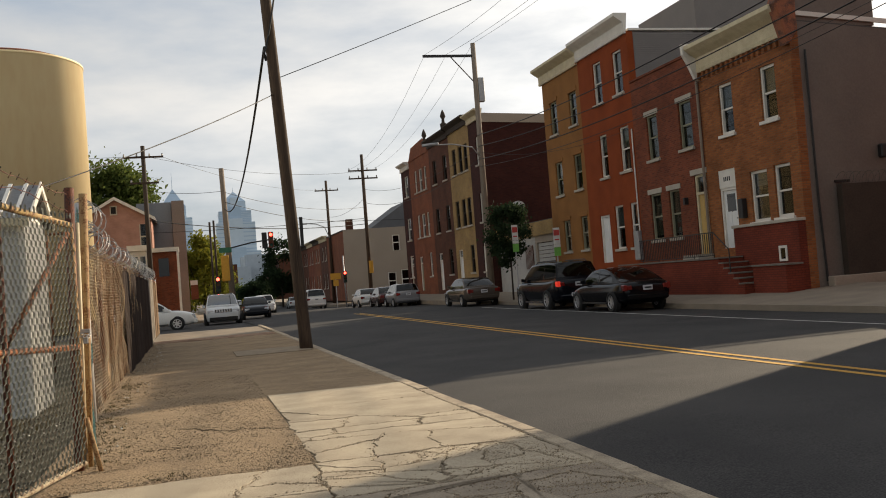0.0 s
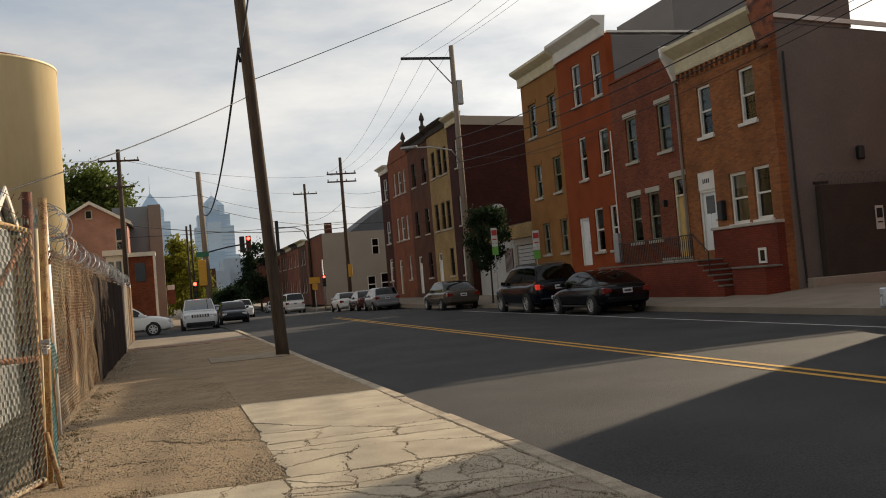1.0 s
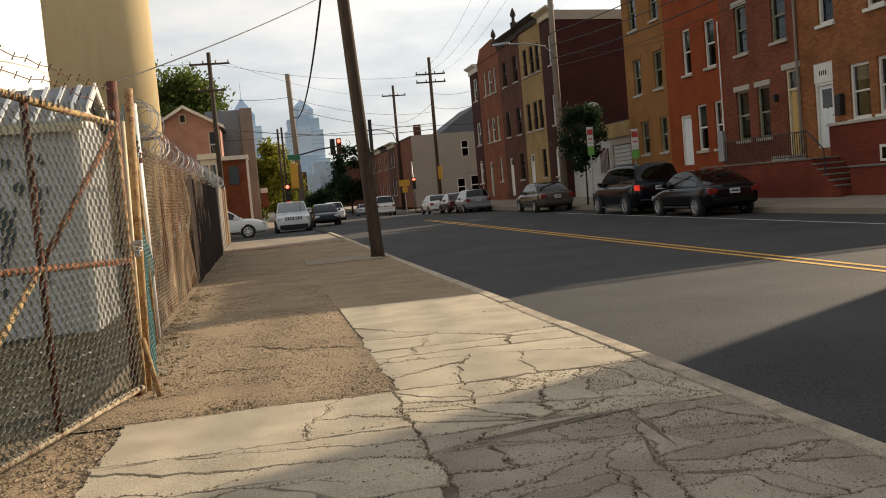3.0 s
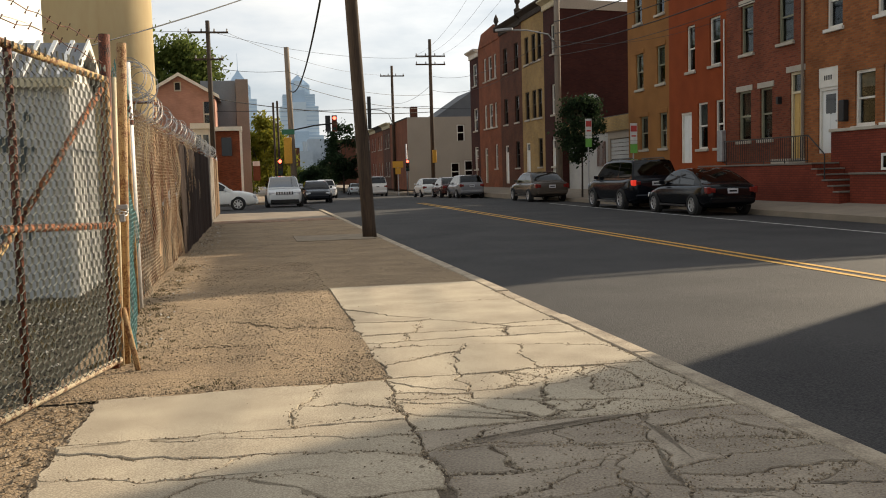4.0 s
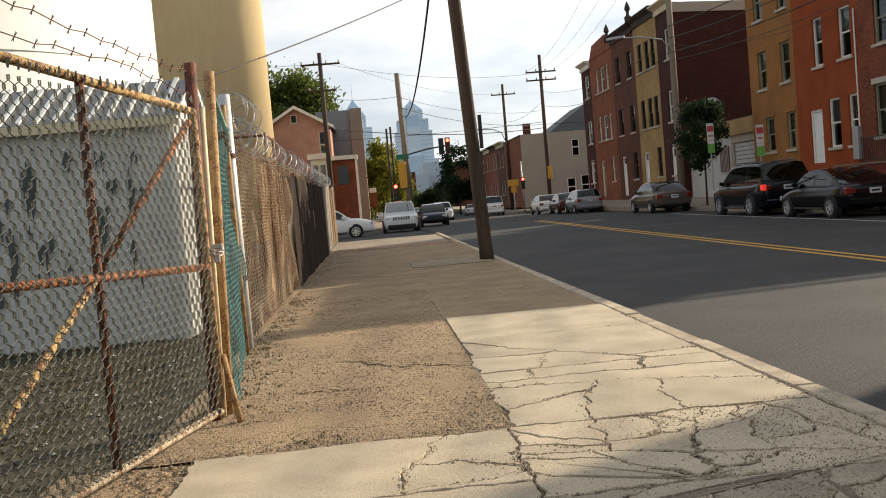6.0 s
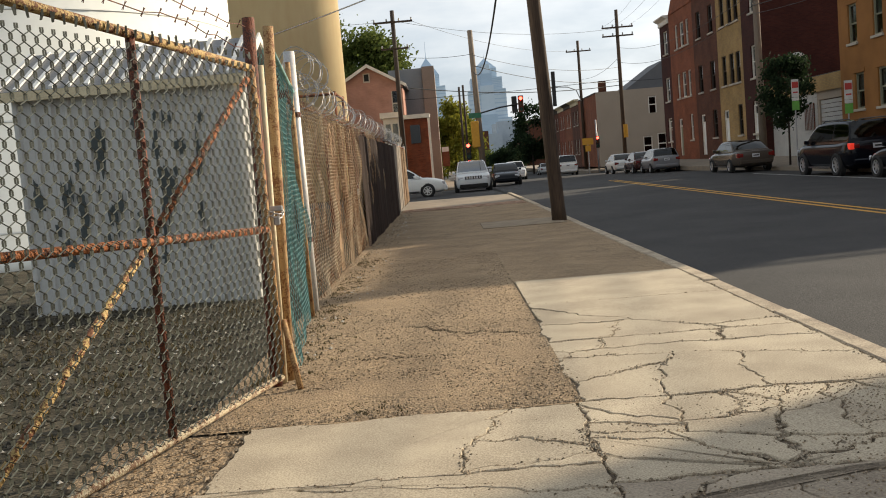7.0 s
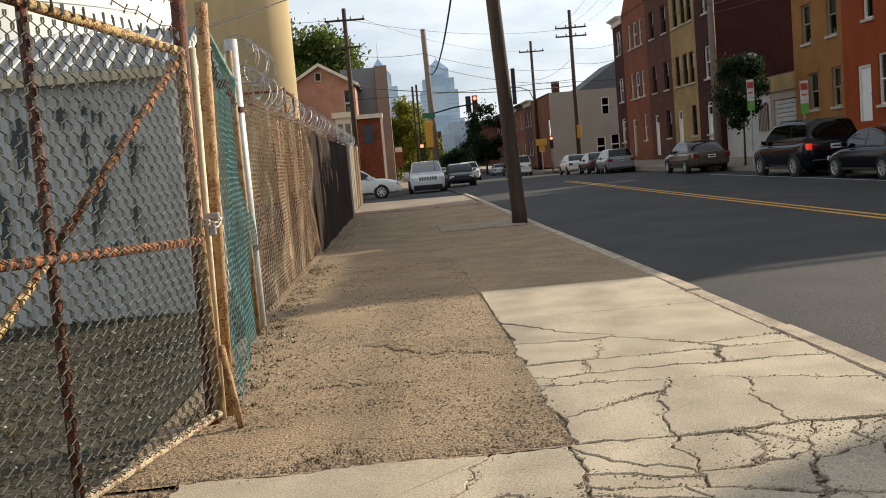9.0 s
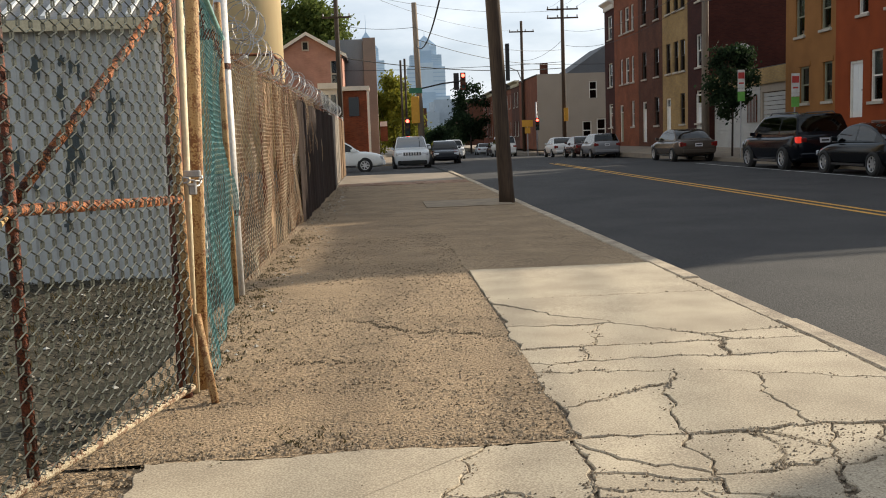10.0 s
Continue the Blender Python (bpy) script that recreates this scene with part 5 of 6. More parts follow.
# ---- cars ----
M_TAIL = mat("tail_lamp_red", (0.20, 0.014, 0.012), (0.15, 0.012, 0.010), 0.2, bump=0, coat=0.6)
M_HEAD = mat("head_lamp_clear", (0.62, 0.63, 0.65), (0.5, 0.5, 0.52), 0.12, metal=0.3, bump=0, coat=0.6)
M_PLATE = mat("plate_white", (0.6, 0.6, 0.62), rough=0.5, bump=0)
M_CHROME = mat("chrome_trim", (0.62, 0.62, 0.63), rough=0.18, metal=1.0, bump=0)


def car_paint(name, c, rough=0.12):
    m = mat(name, c, tuple(v * 0.9 for v in c), rough, metal=0.0, scale=1.5, fine=20, bump=0, coat=0.0, spec=0.22)
    return m


def loft(bm, rings, close=True):
    vr = [[bm.verts.new(p) for p in r] for r in rings]
    for a, b in zip(vr, vr[1:]):
        for i in range(len(a)):
            j = (i + 1) % len(a)
            bm.faces.new((a[i], a[j], b[j], b[i]))
    if close:
        bm.faces.new(vr[0][::-1])
        bm.faces.new(vr[-1])


wheel_cache = {}


def wheel_meshes(r, w):
    k = (r, w)
    if k not in wheel_cache:
        t = B()
        prof = [(r * 0.66, -w / 2), (r * 0.93, -w / 2), (r, -w / 2 + 0.03), (r, w / 2 - 0.03), (r * 0.93, w / 2), (r * 0.66, w / 2)]
        rings = [[(x, rr * math.cos(a), rr * math.sin(a)) for rr, x in prof] for a in (2 * math.pi * i / 24 for i in range(25))]
        vr = [[t.verts.new(p) for p in q] for q in rings[:-1]]
        for i in range(24):
            a, b = vr[i], vr[(i + 1) % 24]
            for j in range(6):
                t.faces.new((a[j], a[(j + 1) % 6], b[(j + 1) % 6], b[j]))
        rim = B()
        tube(rim, [(-w / 2 + 0.03, 0, 0), (w / 2 - 0.03, 0, 0)], r * 0.16, 12)
        for i in range(7):
            a = 2 * math.pi * i / 7
            d, u = Vector((0, math.cos(a), math.sin(a))), Vector((0, -math.sin(a), math.cos(a)))
            prism(rim, [d * r * 0.14 + u * 0.035 + Vector((-w / 2 + 0.02, 0, 0)), d * r * 0.66 + u * 0.022 + Vector((-w / 2 + 0.02, 0, 0)), d * r * 0.66 - u * 0.022 + Vector((-w / 2 + 0.02, 0, 0)), d * r * 0.14 - u * 0.035 + Vector((-w / 2 + 0.02, 0, 0))], (w - 0.04, 0, 0))
        ring = [(0, math.cos(a) * r * 0.62, math.sin(a) * r * 0.62) for a in (2 * math.pi * i / 24 for i in range(25))]
        tube(rim, [Vector((w / 2 - 0.02, 0, 0)) + Vector(q) for q in ring], 0.018, 6, cap=False)
        tube(rim, [Vector((-w / 2 + 0.02, 0, 0)) + Vector(q) for q in ring], 0.018, 6, cap=False)
        hub = B()
        tube(hub, [(-w / 2 + 0.07, 0, 0), (w / 2 - 0.07, 0, 0)], r * 0.66, 18)
        wheel_cache[k] = (mesh_of("tyre", t, M_RUBBER, smooth=True), mesh_of("rim", rim, M_ALLOY), mesh_of("hub", hub, M_DARK))
    return wheel_cache[k]


def car(label, paint, L, Wd, H, belt, hood, deck, cab, wb, wr=0.33, category="car", lit=False, rails=False, group="parked cars", glass=M_CARGLASS, grille=False, van=False, screen=None):
    """A car at the origin with its nose to +y. cab: rear base, rear roof, front roof, front base along y, as shares of the length from the tail."""
    c = empty("car", label, category, group=group)
    hw = Wd / 2
    gc = 0.20
    st = []
    tail, nose = -L / 2, L / 2
    yb0, yr0, yr1, yb1 = (tail + L * k for k in cab)
    prof = [(tail, 0.80, 0.42, deck - 0.28), (tail + 0.06, 0.90, 0.30, deck - 0.10), (tail + 0.22, 0.965, gc + 0.04, deck), (tail + 0.6, 0.99, gc, deck + (belt - deck) * 0.4), (yb0 + 0.25 if yb0 > tail + 0.5 else tail + 0.9, 1.0, gc, belt),
            ((yr0 + yr1) / 2, 1.0, gc, belt), (yb1 - 0.1, 1.0, gc, belt - 0.01), (yb1 + 0.25, 0.99, gc, hood + 0.05), (nose - 0.55, 0.97, gc, hood - 0.02), (nose - 0.22, 0.91, gc + 0.02, hood - 0.10), (nose - 0.06, 0.80, 0.28, hood - 0.22), (nose, 0.66, 0.36, hood - 0.34)]
    prof.sort(key=lambda q: q[0])
    rings = []
    for y, w, zb, zt in prof:
        a = hw * w
        zm = zb + (zt - zb) * 0.55
        half = [(a * 0.80, zb), (a * 0.95, zb + 0.09), (a * 0.985, zm - 0.12), (a, zm), (a * 0.985, zt - 0.10), (a * 0.93, zt - 0.03), (a * 0.80, zt), (a * 0.4, zt + 0.025)]
        rings.append([(x, y, z) for x, z in half] + [(-x, y, z) for x, z in half[::-1]])
    bm = B()
    loft(bm, rings)
    bo = part("body", bm, paint, c, smooth=True)
    sub = bo.modifiers.new("rounding", "SUBSURF")
    sub.levels, sub.render_levels = 1, 1
    # cabin
    wb_, wt = hw * 0.90, hw * 0.72
    zs = H - 0.10
    zb = belt - 0.02
    def crest(y):
        """The height of the cabin over its length."""
        if y < yr0:
            return zb + (H - 0.05 - zb) * (1 - (1 - (y - yb0) / (yr0 - yb0)) ** 1.3)
        if y > yr1:
            return zb + (H - 0.05 - zb) * (1 - (1 - (yb1 - y) / (yb1 - yr1)) ** 1.3)
        return H - 0.05 + 0.05 * math.sin(math.pi * (y - yr0) / (yr1 - yr0)) ** 0.8
    ym = yr0 + (yr1 - yr0) * 0.42
    marks = sorted([yb0 + (yr0 - yb0) * k / 6 for k in range(7)] + [yr1 + (yb1 - yr1) * k / 7 for k in range(8)]
                   + [ym - 0.045, ym + 0.045] + [yr0 + (yr1 - yr0) * k / 9 for k in range(1, 9) if abs(yr0 + (yr1 - yr0) * k / 9 - ym) > 0.08])
    up = (0.0, 0.10, 0.35, 0.62, 0.86, 0.95)
    over = (0.93, 0.80, 0.45, 0.0)
    grid_ = []
    for y in marks:
        zc = crest(y)
        half = []
        for k in up:
            z = zb + (zc - zb) * k
            half.append((wb_ + 0.012 - (wb_ - wt) * (max(0.0, z - zb) / (H - zb)) ** 1.15, z))
        we = half[-1][0]
        half += [(we * k, zc + 0.012 * (1 - k * k) - (0.012 if k > 0.9 else 0.0)) for k in over]
        grid_.append([(-x, y, z) for x, z in half] + [(x, y, z) for x, z in half[-2::-1]])
    nu, npt = len(up), 2 * (len(up) + len(over)) - 1
    skins = {k: B() for k in (("roof", 0), ("windscreen", 0), ("rear_window", 0), ("side_window", 0), ("side_window", 1), ("side_window", 2), ("side_window", 3))}
    for i, (ra, rb) in enumerate(zip(grid_, grid_[1:])):
        yc = (marks[i] + marks[i + 1]) / 2
        tall = (min(crest(marks[i]), crest(marks[i + 1])) - zb) / (H - zb)
        for j in range(npt - 1):
            e = min(j, npt - 2 - j)
            kind_ = "roof"
            if 1 <= e <= 3 and tall > 0.42 and abs(yc - ym) > 0.05:
                kind_ = "side_window"
            elif e >= nu and (yc < yr0 or yc > yr1) and 0.04 < tall < 0.9:
                kind_ = "rear_window" if yc < yr0 else "windscreen"
            k = skins[kind_, (2 * (yc > ym) + (j > e)) if kind_ == "side_window" else 0]
            q = [k.verts.new(p) for p in (ra[j], ra[j + 1], rb[j + 1], rb[j])]
            k.faces.new(q)
    for (nm, _), k in skins.items():
        if not k.faces:
            continue
        bmesh.ops.remove_doubles(k, verts=k.verts[:], dist=0.0015)
        bmesh.ops.recalc_face_normals(k, faces=k.faces[:])
        part(nm, k, paint if nm == "roof" else (screen if nm == "windscreen" and screen else glass), c, smooth=True)
    for s in (-1, 1):
        m = B()
        prism(m, [(s * (wb_ + 0.03), yb1 - 0.42, zb + 0.02), (s * (wb_ + 0.20), yb1 - 0.40, zb + 0.04), (s * (wb_ + 0.20), yb1 - 0.42, zb + 0.17), (s * (wb_ + 0.05), yb1 - 0.44, zb + 0.15)], (0, 0.10, 0))
        part("mirror", m, paint, c, bevel=0.015)
        if rails:
            p = B()
            tube(p, [(s * wt * 0.86, yr0 + 0.15, H - 0.04), (s * wt * 0.86, yr0 + 0.3, H + 0.03), (s * wt * 0.86, yr1 - 0.3, H + 0.03), (s * wt * 0.86, yr1 - 0.1, H - 0.05)], 0.02, 6)
            part("roof_rail", p, M_BLACK, c)
        # lamps wrap the corners
        part("tail_lamp", boxes((s * hw * 0.93 - 0.14 * (s > 0) - 0.0 * s, s * hw * 0.93 + 0.14 * (s < 0), tail + 0.012, tail + 0.24, deck - 0.30, deck - 0.10)), lit_tail if lit else M_TAIL, c, bevel=0.02)
        part("tail_lamp_inner", boxes((min(s * hw * 0.62, s * hw * 0.80), max(s * hw * 0.62, s * hw * 0.80), tail - 0.004, tail + 0.08, deck - 0.27, deck - 0.13)), M_TAIL, c, bevel=0.015)
        part("head_lamp", boxes((min(s * hw * 0.52, s * hw * 0.86), max(s * hw * 0.52, s * hw * 0.86), nose - 0.26, nose - 0.075, hood - 0.30, hood - 0.14)), M_HEAD, c, bevel=0.03)
        part("side_trim", boxes((min(s * (hw - 0.012), s * (hw + 0.006)), max(s * (hw - 0.012), s * (hw + 0.006)), -wb / 2 + wr + 0.1, wb / 2 - wr - 0.1, gc + 0.07, gc + 0.13)), M_CHROME if rails else M_BLACK, c)
        for y in (-wb / 2, wb / 2):
            # No arch is cut: a dark disc stands for the shaded hollow.
            a = B()
            tube(a, [(s * (hw - 0.16), y, wr), (s * (hw - 0.012), y, wr)], wr * 1.10, 20)
            part("wheel_arch", a, M_DARK, c)
            tm, rm, hm = wheel_meshes(wr, 0.22)
            wq = new("tyre", tm)
            wq.parent = c
            wq.location = (s * (hw - 0.078), y, wr)
            for nm, me in (("rim", rm), ("hub", hm)):
                o = new(nm, me)
                o.parent = wq
    # Solid dark block fills the cabin and stands for its unlit space.
    cabin_fill = B()
    lo = [(-wb_ + 0.07, yb0 + 0.12, zb - 0.1), (wb_ - 0.07, yb0 + 0.12, zb - 0.1), (wb_ - 0.07, yb1 - 0.3, zb - 0.1), (-wb_ + 0.07, yb1 - 0.3, zb - 0.1)]
    hi = [(-wt + 0.09, yr0 + 0.12, zs - 0.12), (wt - 0.09, yr0 + 0.12, zs - 0.12), (wt - 0.09, yr1 - 0.2, zs - 0.12), (-wt + 0.09, yr1 - 0.2, zs - 0.12)]
    loft(cabin_fill, [lo, hi])
    part("interior", cabin_fill, M_DARK, c)
    pl = part("licence_plate", boxes((-0.16, 0.16, tail - 0.012, tail + 0.03, deck - 0.30, deck - 0.15)), M_PLATE, c)
    part("plate_bar", boxes((-0.12, 0.12, tail - 0.016, tail - 0.0125, deck - 0.25, deck - 0.20)), M_DARK, pl)
    part("rear_bumper", boxes((-hw * 0.82, hw * 0.82, tail - 0.03, tail + 0.15, 0.36, 0.55)), paint, c, bevel=0.04)
    part("front_bumper", boxes((-hw * 0.78, hw * 0.78, nose - 0.2, nose + 0.03, 0.30, 0.52)), paint if not grille else M_DARK, c, bevel=0.04)
    if grille:
        g = part("grille", boxes((-hw * 0.48, hw * 0.48, nose - 0.1, nose + 0.0, hood - 0.30, hood - 0.12)), M_CHROME, c, bevel=0.015)
        for i in range(7):
            x = -hw * 0.42 + i * hw * 0.14
            part("grille_slot", boxes((x - 0.03, x + 0.03, nose - 0.01, nose + 0.006, hood - 0.28, hood - 0.14)), M_DARK, g)
    return c


lit_tail = lamp_mat("brake_lamp_lit", (0.8, 0.04, 0.02), 0.35)


def park(c, x, y, turn=0.0, z=None):
    c.location = (x, y, (crown(x) if 3 < x < 15 else -0.155) + drop(y) if z is None else z)
    c.rotation_euler = (0, 0, radians(turn))


P_BLACK = car_paint("black_car_paint", (0.004, 0.0045, 0.006))
P_NAVY = car_paint("dark_blue_black_paint", (0.004, 0.005, 0.008))
P_BROWN = car_paint("dark_olive_brown_paint", (0.075, 0.060, 0.048))
P_SILVER = car_paint("silver_car_paint", (0.56, 0.57, 0.57))
P_WHITE = car_paint("white_car_paint", (0.68, 0.68, 0.66), 0.35)
P_GREY = car_paint("grey_car_paint", (0.20, 0.20, 0.21))
P_MAROON = car_paint("dark_maroon_paint", (0.06, 0.025, 0.022))

park(car("black two-door coupe parked at the far kerb", P_BLACK, 4.42, 1.76, 1.42, 0.92, 0.80, 0.96, (0.08, 0.34, 0.56, 0.74), 2.70, 0.33), 14.13, 27.55)
park(car("silver sedan parked at the far kerb beside the lot", P_SILVER, 4.6, 1.80, 1.45, 0.92, 0.84, 0.96, (0.13, 0.30, 0.56, 0.73), 2.70, 0.33), 14.15, 11.55)
park(car("black sport utility vehicle with roof rails parked at the kerb", P_NAVY, 4.78, 1.90, 1.80, 1.08, 1.04, 1.16, (0.025, 0.09, 0.60, 0.77), 2.79, 0.38, lit=True, rails=True), 14.17, 33.1)
park(car("dark brown sedan parked at the far kerb", P_BROWN, 4.7, 1.78, 1.43, 0.92, 0.84, 0.96, (0.13, 0.30, 0.56, 0.73), 2.70, 0.32), 14.1, 44.45)
park(car("silver grey hatchback parked far along the kerb", P_GREY, 4.2, 1.75, 1.52, 0.95, 0.88, 1.05, (0.04, 0.14, 0.55, 0.76), 2.55, 0.31), 14.1, 60.6)
park(car("dark maroon sedan parked far along the kerb", P_MAROON, 4.4, 1.75, 1.45, 0.92, 0.84, 0.98, (0.12, 0.28, 0.56, 0.74), 2.6, 0.31), 14.0, 65.6)
park(car("white sedan parked near the crossing", P_WHITE, 4.5, 1.78, 1.45, 0.93, 0.85, 0.98, (0.12, 0.28, 0.56, 0.74), 2.65, 0.32), 13.7, 71.6)
park(car("silver off-road wagon with a slotted grille facing the camera", P_SILVER, 4.6, 1.92, 1.74, 1.05, 1.06, 1.10, (0.03, 0.12, 0.58, 0.72), 2.75, 0.37, rails=True, grille=True, screen=glass_mat("pale_windscreen", (0.2, 0.22, 0.23), 0.3)), 1.92, 52.4, 180, -0.31)
park(car("white wagon standing across the side street", P_WHITE, 4.5, 1.8, 1.55, 0.95, 0.90, 1.0, (0.05, 0.15, 0.55, 0.74), 2.6, 0.33), -1.75, 47.6, -90, -0.19)
park(car("dark green sedan waiting behind the silver wagon", P_NAVY, 4.5, 1.76, 1.42, 0.92, 0.84, 0.96, (0.12, 0.28, 0.56, 0.74), 2.6, 0.31), 4.25, 60.5, 180)
park(car("silver pickup far down the road", P_SILVER, 5.0, 1.85, 1.65, 1.05, 1.02, 1.05, (0.42, 0.48, 0.64, 0.74), 3.0, 0.36), 6.6, 84, 180)
park(car("white van far down the road", P_WHITE, 4.7, 1.9, 1.85, 1.1, 0.98, 1.15, (0.03, 0.07, 0.66, 0.80), 2.9, 0.34, van=True), 11.6, 88, 0)
for k, (x, y, p) in enumerate(((4.6, 96, P_BLACK), (4.7, 104, P_GREY), (12.9, 104, P_MAROON), (4.6, 112, P_WHITE), (13, 118, P_SILVER))):
    park(car("small parked car in the far distance", p, 4.5, 1.76, 1.45, 0.92, 0.84, 0.96, (0.12, 0.28, 0.56, 0.74), 2.6, 0.31, group="distant cars"), x, y, 180 if x < 8 else 0)


# ---- trees ----
def leaf_mat(name, a, b, thin=True):
    m = bpy.data.materials.new(name)
    t, p = nodes_of(m)
    g = t.nodes.new("ShaderNodeNewGeometry")
    mx = t.nodes.new("ShaderNodeMix")
    mx.data_type = "RGBA"
    mx.inputs[6].default_value, mx.inputs[7].default_value = (*a, 1), (*b, 1)
    t.links.new(g.outputs["Random Per Island"], mx.inputs[0])
    t.links.new(mx.outputs[2], p.inputs["Base Color"])
    p.inputs["Roughness"].default_value = 0.8
    p.inputs["Specular IOR Level"].default_value = 0.1
    if thin:
        tl, ms = t.nodes.new("ShaderNodeBsdfTranslucent"), t.nodes.new("ShaderNodeMixShader")
        ms.inputs[0].default_value = 0.4
        t.links.new(mx.outputs[2], tl.inputs["Color"])
        t.links.new(p.outputs[0], ms.inputs[1])
        t.links.new(tl.outputs[0], ms.inputs[2])
        t.links.new(ms.outputs[0], t.nodes["Material Output"].inputs["Surface"])
    return m


def tree(at, h, crown_c, crown_r, leaves, leaf, size, label, seed, trunk_r=0.08, clumps=26):
    """A tapered trunk with limbs, and many separate leaves gathered in clumps."""
    r = random.Random(seed)
    tr = empty("tree", label, "tree", at=at, group="trees")
    bm = B()
    cz, rx, rz = crown_c, crown_r[0], crown_r[1]
    tube(bm, [(0, 0, -0.2), (0.03, 0.02, h * 0.35), (-0.03, 0.0, cz)], trunk_r, 9, trunk_r * 0.5)
    cl = []
    for i in range(clumps):
        a, u = r.uniform(0, 2 * math.pi), r.uniform(-1, 1)
        q = r.uniform(0.35, 1.0) ** 0.6
        w = math.sqrt(max(0, 1 - u * u))
        c = Vector((rx * w * math.cos(a) * q * r.uniform(0.75, 1.12), rx * w * math.sin(a) * q * r.uniform(0.75, 1.12), cz + rz * u * q))
        cl.append(c)
        if i < 10:
            b0 = Vector((0, 0, cz - rz * r.uniform(0.3, 0.9)))
            tube(bm, [b0, b0.lerp(c, 0.5) + Vector((0, 0, 0.1)), c], trunk_r * 0.35, 5, trunk_r * 0.1)
    part("trunk", bm, M_DARKPOLE, tr, smooth=True)
    vs, fs = [], []
    for i in range(leaves):
        c = r.choice(cl)
        d = Vector((r.gauss(0, 1), r.gauss(0, 1), r.gauss(0, 0.8)))
        p = c + d * rx * 0.17
        n = Vector((r.gauss(0, 1), r.gauss(0, 1), r.gauss(0, 1))).normalized()
        u = n.orthogonal().normalized()
        w = n.cross(u)
        s = size * r.uniform(0.6, 1.3)
        b = len(vs)
        vs += [tuple(p + u * s), tuple(p + w * s * 0.55 + n * s * 0.12), tuple(p - u * s), tuple(p - w * s * 0.55 + n * s * 0.12)]
        fs.append((b, b + 1, b + 2, b + 3))
    me = bpy.data.meshes.new("crown")
    me.from_pydata(vs, [], fs)
    me.materials.append(leaf)
    cr = new("crown", me)
    cr.parent = tr
    return tr


L_GREEN = leaf_mat("green_leaves", (0.07, 0.10, 0.025), (0.14, 0.165, 0.04))
L_DARK = leaf_mat("dark_green_leaves", (0.014, 0.028, 0.014), (0.035, 0.055, 0.024))
L_YELLOW = leaf_mat("yellow_green_leaves", (0.17, 0.19, 0.03), (0.27, 0.25, 0.035))
tree((15.65, 42.3, 0.04), 5.2, 3.3, (1.25, 1.55), 6500, L_DARK, 0.085, "small dark green street tree in a pavement pit", 3, 0.05, 20)
tree((-7.5, 88, -0.6), 15, 11.2, (4.6, 3.6), 24000, L_GREEN, 0.22, "broad green tree behind the gabled house", 4, 0.3, 50)
tree((1.6, 90, -0.6), 8, 4.0, (2.3, 3.6), 14000, L_YELLOW, 0.17, "yellow-green autumn tree by the crossing", 5, 0.15, 34)
tree((0.2, 100, -0.6), 8, 4.0, (2.6, 3.4), 8000, L_YELLOW, 0.17, "yellow-green autumn tree by the crossing", 6, 0.15, 34)
for k, (x, y, h) in enumerate(((7.6, 150, 3.4), (10.2, 145, 4.0), (3.5, 150, 4.4), (12.9, 132, 9.5), (5.2, 165, 3.6))):
    tree((x, y, -1.1), h, h * 0.58, (2.8, h * 0.42), 5000, L_DARK if k % 2 else L_GREEN, 0.22, "distant dark green street tree", 20 + k, 0.15, 26)

# ---- houses on the left past the side street ----
hp = empty("gabled_house", "pink brick house with a white-trimmed gable", "house")
f = B()
holed(f, -7.1, -2.15, -0.6, 7.4, 70, 70.3, [(-3.0, -2.35, 5.2, 7.0)], lambda u, v, d: (u, d, v))
part("end_wall", f, M_PINK, hp)
g = B()
prism(g, [(-7.1, 70, 7.4), (-2.15, 70, 7.4), (-4.6, 70, 8.85)], (0, 0.3, 0))
part("gable", g, M_PINK, hp)
part("side_wall", boxes((-2.45, -2.15, 70.31, 80, -0.6, 7.4)), M_PINK, hp)
part("side_wall", boxes((-7.1, -6.8, 70.31, 80, -0.6, 7.4)), M_PINK, hp)
# Dark board for the unlit rooms behind the pink wall.
part("inside", boxes((-6.7, -2.5, 71, 71.2, -0.6, 7.2)), M_DARK, hp)
for sx in (-1, 1):
    r = B()
    xe = -4.6 + sx * 2.75
    prism(r, [(xe, 69.7, 7.35), (-4.6, 69.7, 8.95), (-4.6, 69.7, 9.07), (xe, 69.7, 7.47)], (0, 10.5, 0))
    part("roof", r, M_SHINGLE, hp)
    v = B()
    prism(v, [(xe, 69.64, 7.22), (-4.6, 69.64, 8.82), (-4.6, 69.64, 9.06), (xe, 69.64, 7.46)], (0, 0.05, 0))
    part("barge_board", v, M_TRIM, hp)
w = part("window", boxes((-4.95, -4.45, 69.92, 69.99, 7.75, 7.85), (-4.95, -4.45, 69.92, 69.99, 8.35, 8.42), (-4.95, -4.87, 69.92, 69.99, 7.85, 8.35), (-4.53, -4.45, 69.92, 69.99, 7.85, 8.35)), M_STONE, hp)
# Opaque dark pane: the unlit room is only this colour.
part("pane", boxes((-4.87, -4.53, 69.94, 69.96, 7.85, 8.35)), M_DARK, w)
w = part("window", boxes((-3.0, -2.92, 70.05, 70.12, 5.2, 7.0), (-2.43, -2.35, 70.05, 70.12, 5.2, 7.0), (-2.92, -2.43, 70.05, 70.12, 6.05, 6.15)), M_STONE, hp)
part("pane", boxes((-2.92, -2.43, 70.08, 70.1, 5.2, 7.0)), M_GLASS, w)
bay = empty("porch_bay", "white-trimmed bay with a flat roof on the brick house", "porch")
